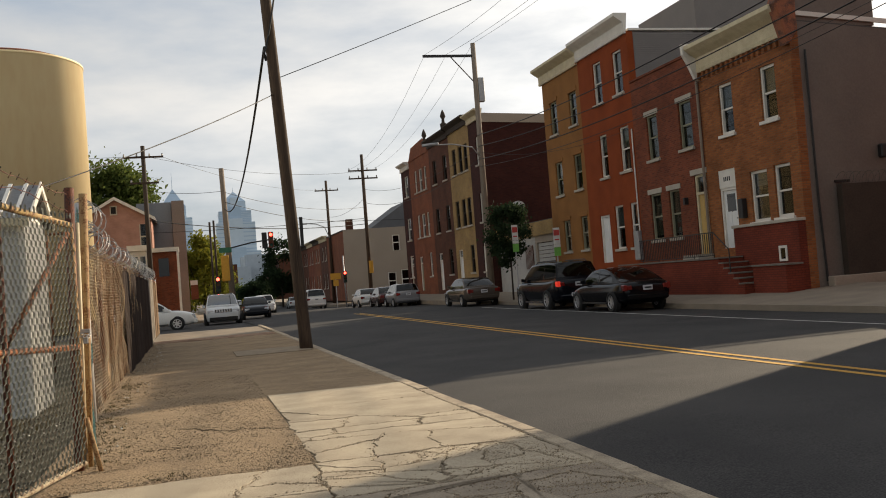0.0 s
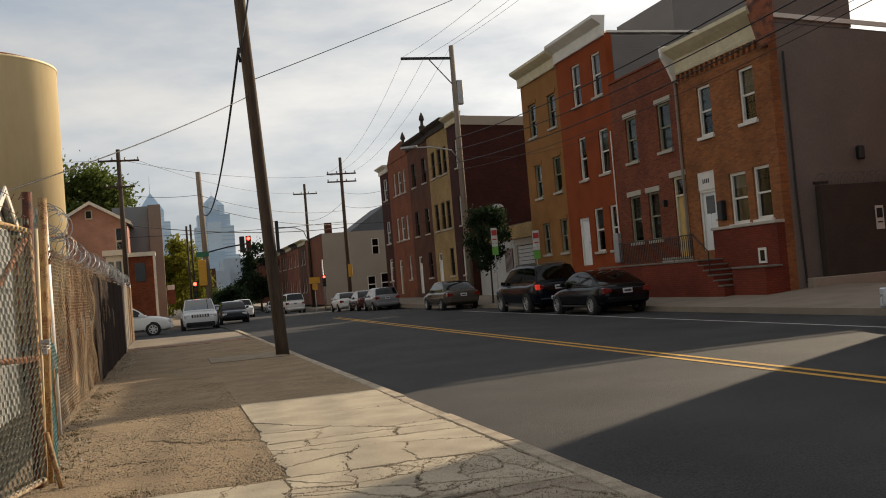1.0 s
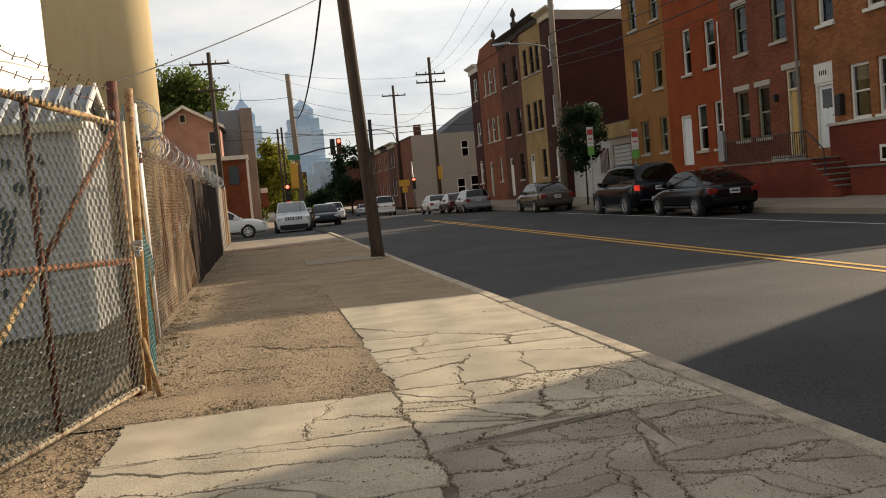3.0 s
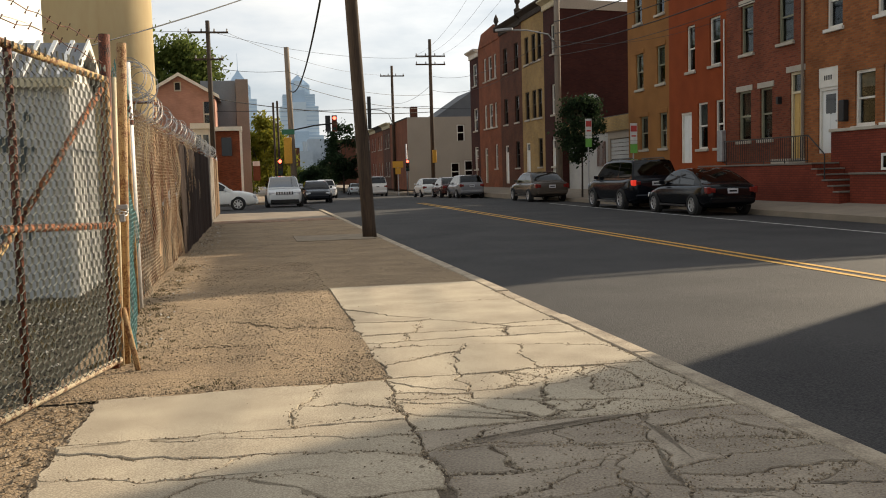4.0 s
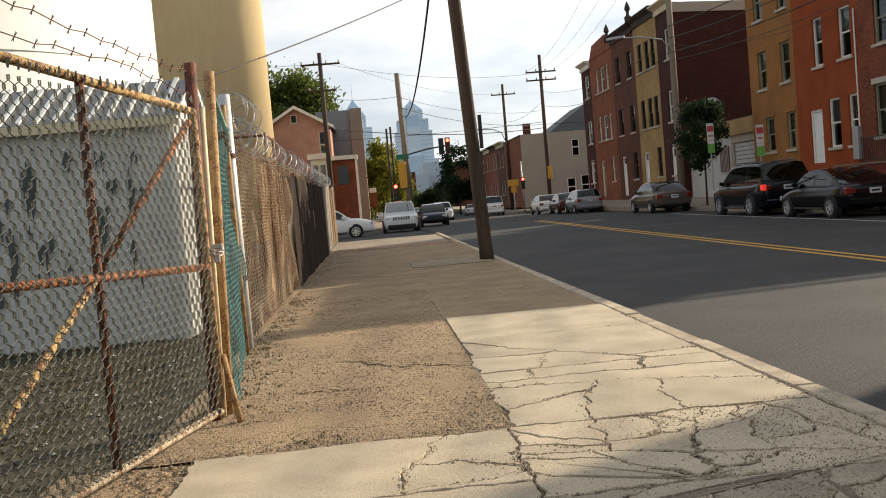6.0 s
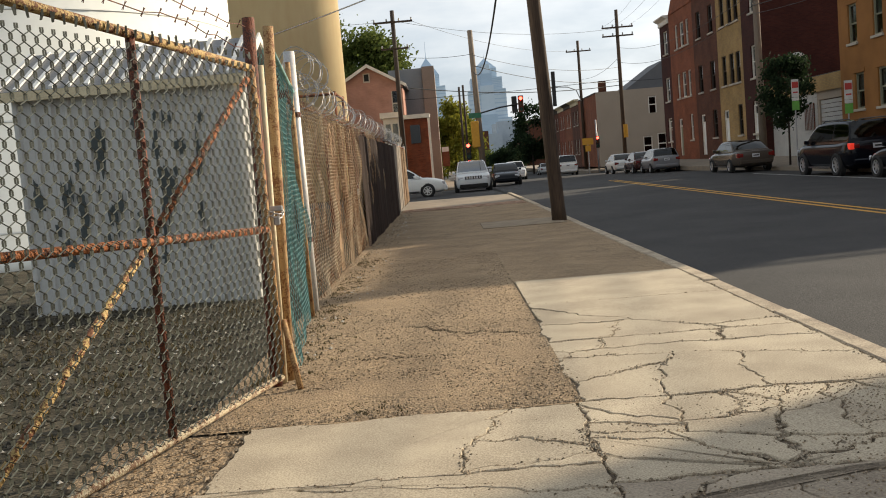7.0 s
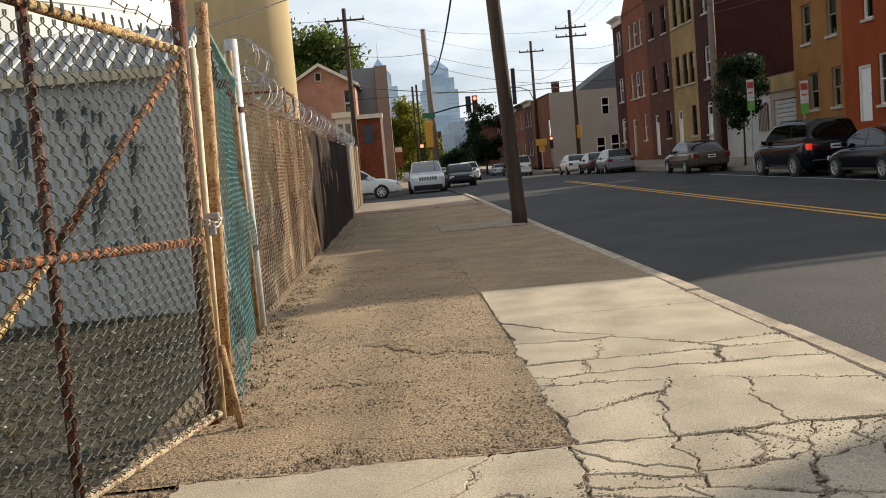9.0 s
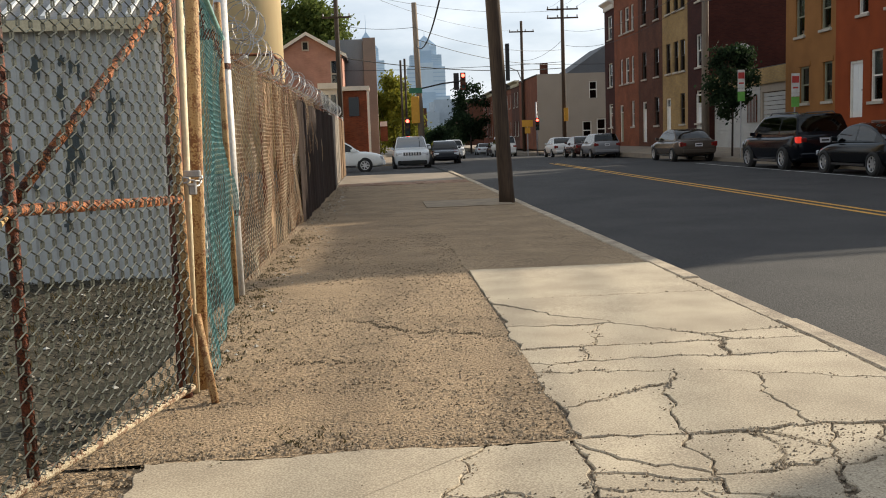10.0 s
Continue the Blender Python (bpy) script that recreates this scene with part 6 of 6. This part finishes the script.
part("bay_wall", boxes((-3.6, -2.5, 67.4, 69.6, -0.6, 4.9)), M_TRIM, bay)
part("bay_roof", boxes((-3.8, -2.35, 67.2, 69.62, 4.91, 5.3)), M_TRIM, bay)
for x0 in (-3.45, -2.95):
    part("bay_window", boxes((x0, x0 + 0.35, 67.36, 67.396, 3.2, 4.5)), M_CARGLASS, bay)
ext = empty("brick_annex", "low red brick annex with white cornice beside the gabled house", "house")
part("annex_wall", boxes((-2.3, -0.5, 67.8, 69.6, -0.6, 4.75)), M_BRICK_RED, ext)
part("annex_cornice", boxes((-2.34, -0.3, 67.6, 69.6, 4.76, 5.05)), M_TRIM, ext)
part("annex_window", boxes((-1.75, -1.05, 67.74, 67.797, 3.0, 4.3)), M_CARGLASS, ext)
part("white_post", boxes((-0.47, -0.32, 67.65, 67.8, -0.6, 4.74)), M_TRIM, ext)
M_SLATE = mat("slate_grey_render", (0.24, 0.25, 0.26), (0.19, 0.2, 0.21), 0.85, scale=0.8, fine=10, bump=0.1)
M_TAUPE = mat("taupe_render", (0.27, 0.21, 0.17), (0.21, 0.165, 0.13), 0.85, scale=0.8, fine=10, bump=0.1)
tb = empty("corner_building", "grey and brown rendered corner building", "house")
part("grey_wing", boxes((-3.4, -0.75, 76, 88, -0.8, 9.1)), M_SLATE, tb)
part("brown_tower", boxes((-0.72, 0.25, 75.5, 88, -0.8, 9.15)), M_TAUPE, tb)
for k in range(4):
    part("shop_sign", boxes((0.36, 0.9, 72 + k * 2.5, 72.08 + k * 2.5, 1.2 + 0.4 * (k % 2), 2.3 + 0.4 * (k % 2))), M_TRIM if k % 2 else M_SALMONBRICK, tb)
# low roofs and blocks far down the street
fb = B()
rs = random.Random(31)
for i in range(26):
    x = rs.uniform(-60, 4) if i % 2 else rs.uniform(16, 90)
    y = rs.uniform(170, 420)
    w, d, h = rs.uniform(6, 16), rs.uniform(8, 20), rs.uniform(5, 11)
    box(fb, x, x + w, y, y + d, -1.2, h)
ob = tagged(part("distant_blocks", fb, M_BROWNBRICK), "low brick blocks in the hazy distance", "buildings", kind="stuff")
fb = B()
for i in range(12):
    x = 60 + rs.uniform(-10, 160)
    w, h = rs.uniform(14, 40), rs.uniform(30, 75)
    box(fb, x, x + w, 1500 + i * 9, 1530 + i * 9, -1.2, h)
# The pale blue-grey of distant haze is part of this base colour.
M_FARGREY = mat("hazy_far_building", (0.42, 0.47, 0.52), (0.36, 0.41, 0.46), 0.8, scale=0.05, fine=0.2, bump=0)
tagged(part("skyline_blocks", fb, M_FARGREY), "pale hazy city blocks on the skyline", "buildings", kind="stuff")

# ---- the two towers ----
# Both tower colours have the haze of distance mixed in.
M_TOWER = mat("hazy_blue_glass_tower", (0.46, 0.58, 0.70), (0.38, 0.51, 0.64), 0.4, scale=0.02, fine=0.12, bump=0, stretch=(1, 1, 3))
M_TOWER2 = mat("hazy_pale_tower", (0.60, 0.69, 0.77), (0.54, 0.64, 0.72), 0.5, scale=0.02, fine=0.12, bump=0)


def tower(x, y, w, tiers, top, spire, label):
    t = empty("skyscraper", label, "skyscraper", at=(x, y, 0), group="skyscrapers")
    z = -1.2
    for k, (s, h) in enumerate(tiers):
        b = boxes((-w * s / 2, w * s / 2, -w * s / 2, w * s / 2, z, h), (-w * s * 0.18, w * s * 0.18, -w * s * 0.53, w * s * 0.53, z, h + w * 0.12))
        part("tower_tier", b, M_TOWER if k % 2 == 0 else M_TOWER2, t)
        n = 7
        for i in range(n):
            zz = z + (h - z) * (i + 0.5) / n
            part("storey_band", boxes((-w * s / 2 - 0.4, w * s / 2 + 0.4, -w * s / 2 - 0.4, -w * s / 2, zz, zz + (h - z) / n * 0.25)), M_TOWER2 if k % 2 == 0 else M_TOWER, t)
        z = h
    for k, (s, h) in enumerate(top):
        b = B()
        a = w * s / 2
        lo = [b.verts.new(p) for p in ((-a, -a, z), (a, -a, z), (a, a, z), (-a, a, z))]
        tip = b.verts.new((0, 0, h))
        for i in range(4):
            b.faces.new((lo[i], lo[(i + 1) % 4], tip))
        b.faces.new(lo[::-1])
        part("tower_roof", b, M_TOWER, t)
    b = B()
    tube(b, [(0, 0, z), (0, 0, spire)], 1.6, 6, 0.4)
    part("spire", b, M_TOWER, t)


tower(122, 2400, 84, ((1.35, 105), (1.12, 178), (0.94, 208), (0.66, 232)), ((0.66, 260),), 270, "hazy blue glass skyscraper with a pointed crown")
tower(-27, 2600, 92, ((1.22, 150), (1.02, 214), (0.70, 246)), ((0.70, 296),), 340, "hazy blue glass skyscraper with a tall spire")

# ---- street furniture on the far pavement ----
M_SIGNW = mat("sign_white", (0.66, 0.66, 0.62), rough=0.5, bump=0)
M_SIGNR = mat("sign_red", (0.5, 0.06, 0.05), rough=0.5, bump=0)
M_SIGNG = mat("sign_leaf_green", (0.16, 0.42, 0.08), rough=0.5, bump=0)
for x, y, z0, z1 in ((15.22, 40.2, 2.35, 3.62), (15.42, 35.6, 1.95, 3.15)):
    s = empty("parking_sign", "white, red and green parking sign on a thin post", "sign", at=(x, y, 0), group="parking signs")
    bm = B()
    tube(bm, [(0, 0.05, -0.05), (0, 0.05, z1)], 0.028, 6)
    part("sign_post", bm, M_GALV, s)
    h = z1 - z0
    part("sign_plate", boxes((-0.15, 0.15, -0.012, 0, z0 + h * 0.42, z1)), M_SIGNW, s)
    part("red_band", boxes((-0.13, 0.13, -0.018, -0.014, z0 + h * 0.72, z0 + h * 0.92)), M_SIGNR, s)
    part("red_bar", boxes((-0.10, 0.10, -0.018, -0.014, z0 + h * 0.55, z0 + h * 0.60)), M_SIGNR, s)
    part("green_plate", boxes((-0.15, 0.15, -0.012, 0, z0, z0 + h * 0.30)), M_SIGNG, s)
    part("lower_plate", boxes((-0.15, 0.15, -0.012, 0, z0 + h * 0.31, z0 + h * 0.41)), M_SIGNW, s)
bm = B()
prof = [(0.30 * math.sin(a), -0.30 * math.cos(a) * 0.3 + 0.09) for a in [i * math.pi / 2 / 6 for i in range(7)]]
lathe(bm, [(max(r, 0.01), z) for r, z in prof], (0, 0), 20)
dish = part("dish_bowl", bm, M_GREYSIDE, None, smooth=True)
ds = empty("satellite_dish", "grey satellite dish on the garage parapet", "satellite dish", at=(18.6, 48.6, 5.05))
dish.parent = ds
dish.rotation_euler = (radians(62), 0, radians(-20))
dish.scale = (1.3, 1.3, 1.3)
bm = B()
tube(bm, [(0.1, 0, -1.1), (0.1, 0.05, 0)], 0.03, 6)
part("dish_mast", bm, M_GALV, ds)

# ---- broken slabs of the near pavement ----
rp = random.Random(77)


def inside_cut(poly, p, q):
    """Splits a polygon by the line p-q; the cut runs as a ragged path. Returns two polygons or None."""
    d = (q - p).normalized()
    n = Vector((-d.y, d.x))
    side = [(v - p).dot(n) for v in poly]
    ins = []
    for i in range(len(poly)):
        j = (i + 1) % len(poly)
        if (side[i] > 0) != (side[j] > 0):
            k = side[i] / (side[i] - side[j])
            ins.append((i, poly[i].lerp(poly[j], k)))
    if len(ins) != 2:
        return None
    (i, a), (j, b) = ins
    m = max(2, int((b - a).length / 0.045))
    steps = [0.0]
    for k in range(m):
        steps.append(steps[-1] * 0.96 + rp.choice((-1, 1)) * rp.uniform(0.0, 0.026))
    path = [a]
    for k in range(1, m):
        path.append(a.lerp(b, k / m) + n * ((steps[k] - steps[m] * k / m)))
    path.append(b)
    return poly[i + 1:j + 1] + path[::-1], poly[j + 1:] + poly[:i + 1] + path


def area(poly):
    return abs(sum(poly[i].x * poly[(i + 1) % len(poly)].y - poly[(i + 1) % len(poly)].x * poly[i].y for i in range(len(poly)))) / 2


def fracture(polys, want, across=0.55):
    out = list(polys)
    while len(out) < want:
        out.sort(key=area)
        big = out.pop(-1 if rp.random() < 0.75 or len(out) < 3 else -2)
        c = sum(big, Vector((0, 0))) / len(big)
        for _ in range(12):
            a = rp.gauss(0, 0.35) if rp.random() < across else rp.gauss(math.pi / 2, 0.45)
            o = c + Vector((rp.uniform(-0.22, 0.22), rp.uniform(-0.18, 0.18)))
            got = inside_cut(big, o, o + Vector((math.cos(a), math.sin(a))))
            if got and min(area(g) for g in got) > 0.025:
                out += got
                break
        else:
            out.append(big)
            break
    return out


def shrink(poly, g):
    """Draws a polygon in by g, or by g(point)."""
    n = len(poly)
    s = sum(poly[i].x * poly[(i + 1) % n].y - poly[(i + 1) % n].x * poly[i].y for i in range(n))
    sg = 1 if s > 0 else -1
    res = []
    for i in range(n):
        a, b, c = poly[i - 1], poly[i], poly[(i + 1) % n]
        e1, e2 = (b - a), (c - b)
        if e1.length < 1e-6 or e2.length < 1e-6:
            res.append(b.copy())
            continue
        t = (e1.normalized() + e2.normalized())
        t = t.normalized() if t.length > 1e-4 else e1.normalized()
        res.append(b + Vector((-t.y, t.x)) * sg * (g(b) if callable(g) else g))
    return res


slabs = empty("pavement_slabs", "cracked and sunken pale concrete pavement slabs", "pavement", kind="structure")


def rect(x0, x1, y0, y1, step=0.05, rough=0.007):
    pts = []
    for (ax, ay), (bx, by) in (((x0, y0), (x1, y0)), ((x1, y0), (x1, y1)), ((x1, y1), (x0, y1)), ((x0, y1), (x0, y0))):
        a, b = Vector((ax, ay)), Vector((bx, by))
        n = max(1, int((b - a).length / step))
        for i in range(n):
            q = a.lerp(b, i / n)
            if i:
                q += Vector((rp.uniform(-rough, rough), rp.uniform(-rough, rough)))
            pts.append(q)
    return pts


EDGE = []
# Darker than M_CONC: old dirt plus the house's shade, both put into the colour.
M_SHADEDSLAB = mat("shaded_old_paving", (0.36, 0.30, 0.225), (0.20, 0.16, 0.12), 0.95, scale=2.0, fine=80, bump=0.4, piece=0.12, con=0.2)


def warp(q):
    """A ragged shift that is the same for all slabs, fading at the kerb and on the whole slabs."""
    k = min(1.0, max(0.0, (2.88 - q.x) / 0.3)) * min(1.0, max(0.0, (9.4 - q.y) / 0.8))
    a = Vector((noise.noise((q.x * 2.1, q.y * 2.1, 7)), noise.noise((q.x * 2.1, q.y * 2.1, 9)))) * 0.05
    b = Vector((noise.noise((q.x * 10, q.y * 10, 2)), noise.noise((q.x * 10, q.y * 10, 5)))) * 0.03
    c = Vector((noise.noise((q.x * 31, q.y * 31, 4)), noise.noise((q.x * 31, q.y * 31, 8)))) * 0.014
    return q + (a + b + c) * k


def lay(poly, gap, z=0.0, tilt=0.006, material=None):
    poly = [warp(q) for q in poly]
    most = 0.16 * math.sqrt(area(poly))

    def worn(q, more=0.0):
        """Hairline along most of a crack, crumbled wide here and there."""
        k = noise.noise((q.x * 1.9, q.y * 1.9, 21)) + 0.6 * noise.noise((q.x * 7, q.y * 7, 3))
        f = noise.noise((q.x * 38, q.y * 38, 6))
        return min(most, gap * (0.28 + 2.3 * max(0.0, k - 0.08) + 0.6 * max(0.0, f))) + more
    EDGE.extend(poly)
    c = sum(poly, Vector((0, 0))) / len(poly)
    tx, ty, dz = rp.uniform(-tilt, tilt), rp.uniform(-tilt, tilt), rp.uniform(-0.003, 0.003)
    rings = [(shrink(poly, worn), -0.05), (shrink(poly, worn), -0.006), (shrink(poly, lambda q: worn(q, 0.005)), 0.0)]
    bm = B()
    vr = [[bm.verts.new((q.x - c.x, q.y - c.y, z + dz + h + (q.x - c.x) * tx + (q.y - c.y) * ty)) for q in r] for r, h in rings]
    for a, b in zip(vr, vr[1:]):
        for i in range(len(a)):
            j = (i + 1) % len(a)
            bm.faces.new((a[i], a[j], b[j], b[i]))
    bm.faces.new(vr[-1])
    ob = part("slab", bm, material or M_CONC, slabs)
    ob.location = (c.x, c.y, 0)


def within(poly, q):
    c = False
    for i in range(len(poly)):
        a, b = poly[i - 1], poly[i]
        if (a.y > q.y) != (b.y > q.y) and q.x < (b.x - a.x) * (q.y - a.y) / (b.y - a.y) + a.x:
            c = not c
    return c


def crack(polys, x0, y0, x1, y1):
    """Cuts the one piece that holds the middle of the crack."""
    p, q = Vector((x0, y0)), Vector((x1, y1))
    for poly in polys:
        if within(poly, (p + q) / 2):
            got = inside_cut(poly, p, q)
            if got:
                polys.remove(poly)
                polys.extend(got)
            return


# x0, x1, y0, y1, joint, further random breaks, and the long cracks that can be told apart
SLABS = (
    (1.14, 2.94, 9.68, 11.40, 0.003, 0, ()),
    (1.14, 2.94, 7.92, 9.67, 0.008, 0, ((1.15, 9.5, 2.5, 7.95), (1.14, 8.63, 1.75, 8.6), (1.8, 8.55, 1.6, 7.99), (2.3, 8.1, 2.94, 8.2))),
    (1.12, 2.94, 6.22, 7.91, 0.010, 1, ((1.12, 7.6, 2.8, 7.5), (1.5, 7.3, 2.64, 6.98), (1.5, 7.9, 1.42, 7.5), (2.36, 7.9, 2.28, 7.5), (2.26, 7.25, 2.22, 6.6), (1.77, 6.9, 1.6, 6.25))),
    (1.08, 2.94, 4.95, 6.21, 0.014, 15, ((1.08, 5.68, 2.8, 5.1), (1.59, 6.14, 1.54, 5.7), (2.26, 6.18, 1.91, 5.37), (2.46, 6.2, 2.3, 5.3))),
    (-0.70, 1.07, 5.20, 6.21, 0.008, 0, ((0.72, 6.2, 0.46, 5.2), (0.51, 5.67, 1.05, 5.49), (0.5, 5.22, 1.07, 5.34))),
    (-0.74, 1.07, 4.0, 5.19, 0.011, 4, ((0.0, 5.03, 1.09, 4.92), (0.63, 4.66, 0.99, 4.57))),
    (1.08, 2.94, 3.2, 4.94, 0.012, 26, ()),
    (1.02, 2.94, 2.4, 3.19, 0.008, 3, ()),
    (-0.72, 1.01, 2.4, 3.99, 0.008, 5, ()),
    (-0.72, 2.94, 0.2, 2.39, 0.008, 7, ()),
    (-0.9, 2.94, -3.0, 0.19, 0.008, 7, ()),
)
for x0, x1, y0, y1, gap, breaks, cracks in SLABS:
    polys = [rect(x0, x1, y0, y1)]
    for c in cracks:
        crack(polys, *c)
    for poly in fracture(polys, len(polys) + breaks):
        lay(poly, gap, material=M_SHADEDSLAB if y1 < 4.95 and x0 > 1 else None)

M_PATCHC = mat("patch_concrete", (0.31, 0.245, 0.17), (0.19, 0.145, 0.10), 0.92, scale=2.6, fine=90, bump=0.12, con=0.2)
tagged(part("concrete_patch", boxes((1.15, 2.83, 19.9, 21.7, -0.06, 0.008)), M_PATCHC), "paler concrete patch round the pole foot", "pavement", kind="structure")

# brick strip across the pavement
bs = empty("brick_strip", "worn brick paving band across the pavement", "pavement", kind="structure")
bm = B()
box(bm, -0.098, 0.098, -0.047, 0.047, -0.06, 0.004)
M_PAVER = mat("brick_paver", (0.34, 0.22, 0.15), (0.26, 0.165, 0.115), 0.9, scale=4, fine=60, bump=0.3, piece=0.25)
pm = mesh_of("brick", bm, M_PAVER, bevel=0.006)
for j in range(14):
    for i in range(18):
        b = new("brick", pm)
        b.parent = bs
        b.location = (-0.85 + i * 0.208 + (0.104 if j % 2 else 0), 29.6 + j * 0.106, rp.uniform(-0.006, 0.006))
        b.rotation_euler = (0, 0, rp.uniform(-0.02, 0.02))
gravel_sheet(-1.05, 2.84, 31.1, 38.0, -0.012, "pavement_end", M_CONC_FAR, "worn concrete pavement before the side street", cell=0.2, seed=6)

# pebbles and grit in the joints and along the fence
def grit(count, pick, size, name, material, label, seed):
    r = random.Random(seed)
    vs, fs = [], []
    for _ in range(count):
        x, y, z = pick(r)
        s = size * r.uniform(0.4, 1.5) ** 1.5
        b = len(vs)
        for dx, dy, dz in ((1, 0, 0), (0, 1, 0), (-1, 0, 0), (0, -1, 0), (0, 0, 0.8), (0, 0, -0.5)):
            vs.append((x + dx * s * r.uniform(0.7, 1.3), y + dy * s * r.uniform(0.7, 1.3), z + dz * s))
        fs += [(b + i, b + (i + 1) % 4, b + 4) for i in range(4)] + [(b + (i + 1) % 4, b + i, b + 5) for i in range(4)]
    me = bpy.data.meshes.new(name)
    me.from_pydata(vs, [], fs)
    me.materials.append(material)
    return tagged(new(name, me), label, "gravel", kind="stuff")


M_PEB = leaf_mat("pebble_mix", (0.10, 0.074, 0.048), (0.42, 0.33, 0.23), False)
M_PEBD = leaf_mat("dark_pebble_mix", (0.025, 0.022, 0.018), (0.13, 0.115, 0.09), False)
grit(14000, lambda r: (r.uniform(-1.0, 1.13), 6.25 + 9 * r.random() ** 1.6, -0.003), 0.0056, "gravel", M_PEB, "loose gravel strewn on the worn pavement", 1)
def by_edge(r):
    q = r.choice(EDGE)
    return (q.x + r.gauss(0, 0.02), q.y + r.gauss(0, 0.02), -0.001)


grit(6000, lambda r: (2.9 - abs(r.gauss(0, 0.75)), r.uniform(3.0, 6.3), 0.0), 0.0042, "slab_grit", M_PEB, "loose grit on the broken slabs", 9)
M_CHIP = leaf_mat("concrete_chips", (0.16, 0.13, 0.095), (0.42, 0.355, 0.265), False)


def crumbs(r):
    """Broken bits lie where the cracks have crumbled wide."""
    while True:
        q = r.choice(EDGE)
        if q.y < 8.3 and q.x > 0.4 and noise.noise((q.x * 1.9, q.y * 1.9, 21)) > 0.05:
            return (q.x + r.gauss(0, 0.025), q.y + r.gauss(0, 0.025), -0.004)


grit(4200, crumbs, 0.0085, "concrete_chips", M_CHIP, "broken concrete chips in the crumbled cracks", 15)
grit(15000, by_edge, 0.0048, "joint_grit", M_PEB, "grit lying in the pavement cracks", 2)
grit(2500, lambda r: (-0.93 + abs(r.gauss(0, 0.18)), r.uniform(7.6, 30), -0.005), 0.010, "fence_litter", M_PEB, "grit and litter gathered along the fence foot", 3)
grit(9000, lambda r: (-1.2 - 4.5 * r.random(), r.uniform(4.0, 13.5), -0.02), 0.013, "yard_stones", M_PEBD, "loose stones over the yard", 4)
M_SCRAP = leaf_mat("pale_litter", (0.30, 0.27, 0.22), (0.62, 0.60, 0.55), False)
grit(160, lambda r: (-0.85 + abs(r.gauss(0, 0.22)), r.uniform(7.8, 28), 0.0), 0.011, "litter", M_SCRAP, "pale scraps of litter along the fence foot", 6)
grit(220, lambda r: (-1.2 - 3 * r.random(), r.uniform(5.0, 11.5), -0.01), 0.012, "yard_litter", M_SCRAP, "pale scraps of litter in the yard", 7)
grit(1200, lambda r: (r.uniform(-1.35, -0.62), r.uniform(4.2, 7.0), -0.01), 0.010, "verge_grit", M_PEB, "grit on the verge below the gate", 5)


def along(lines, spread):
    """Picks a place near one of the lines, each x0, y0, x1, y1."""
    def pick(r):
        x0, y0, x1, y1 = r.choice(lines)
        k = r.random()
        w = 0.11 * noise.noise((k * 5, x0, y0))
        return (x0 + (x1 - x0) * k + r.gauss(0, spread), y0 + (y1 - y0) * k + w + r.gauss(0, spread), -0.006)
    return pick


SEAMS = ((-0.54, 7.09, -0.09, 6.88), (-0.09, 6.88, 0.66, 6.82), (0.08, 9.15, 0.49, 8.68), (0.49, 8.68, 1.07, 8.34), (-0.3, 7.9, 1.0, 7.75))
M_DARKGRIT = leaf_mat("dark_grit_mix", (0.05, 0.038, 0.026), (0.17, 0.13, 0.085), False)
grit(1300, along(SEAMS, 0.02), 0.006, "seam_grit", M_DARKGRIT, "dark grit in the seams of the worn pavement", 11)


def weeds(count, pick, h, name, label, material, seed):
    """Thin bent blades in small tufts."""
    r = random.Random(seed)
    vs, fs = [], []
    for _ in range(count):
        cx, cy, cz = pick(r)
        for _ in range(r.randint(4, 9)):
            a = r.uniform(0, 2 * math.pi)
            x, y = cx + r.gauss(0, 0.02), cy + r.gauss(0, 0.02)
            d, L = Vector((math.cos(a), math.sin(a), 0)), h * r.uniform(0.5, 1.4)
            n = Vector((-d.y, d.x, 0)) * 0.004
            p = Vector((x, y, cz - 0.01))
            m, t = p + d * L * 0.35 + Vector((0, 0, L * 0.6)), p + d * L * 0.9 + Vector((0, 0, L * 0.8))
            b = len(vs)
            vs += [tuple(q) for q in (p - n, p + n, m + n, m - n, t)]
            fs += [(b, b + 1, b + 2, b + 3), (b + 3, b + 2, b + 4)]
    me = bpy.data.meshes.new(name)
    me.from_pydata(vs, [], fs)
    me.materials.append(material)
    return tagged(new(name, me), label, "weeds", kind="stuff")


M_WEED = leaf_mat("dry_weed", (0.05, 0.045, 0.022), (0.15, 0.115, 0.06))
weeds(260, lambda r: (-0.92 + abs(r.gauss(0, 0.17)), 7.3 + 9 * r.random() ** 1.5, 0.0), 0.026, "weed_tufts", "low dry weeds along the fence foot", M_WEED, 12)
weeds(34, lambda r: (r.gauss(-0.15, 0.16), r.gauss(6.45, 0.1), 0.0), 0.018, "weed_tufts", "low weeds by the slab edge", M_WEED, 13)
weeds(500, lambda r: (-1.4 - 3.4 * r.random(), r.uniform(5.0, 12.0), -0.02), 0.06, "yard_weeds", "sparse dark weeds in the yard", M_WEED, 14)
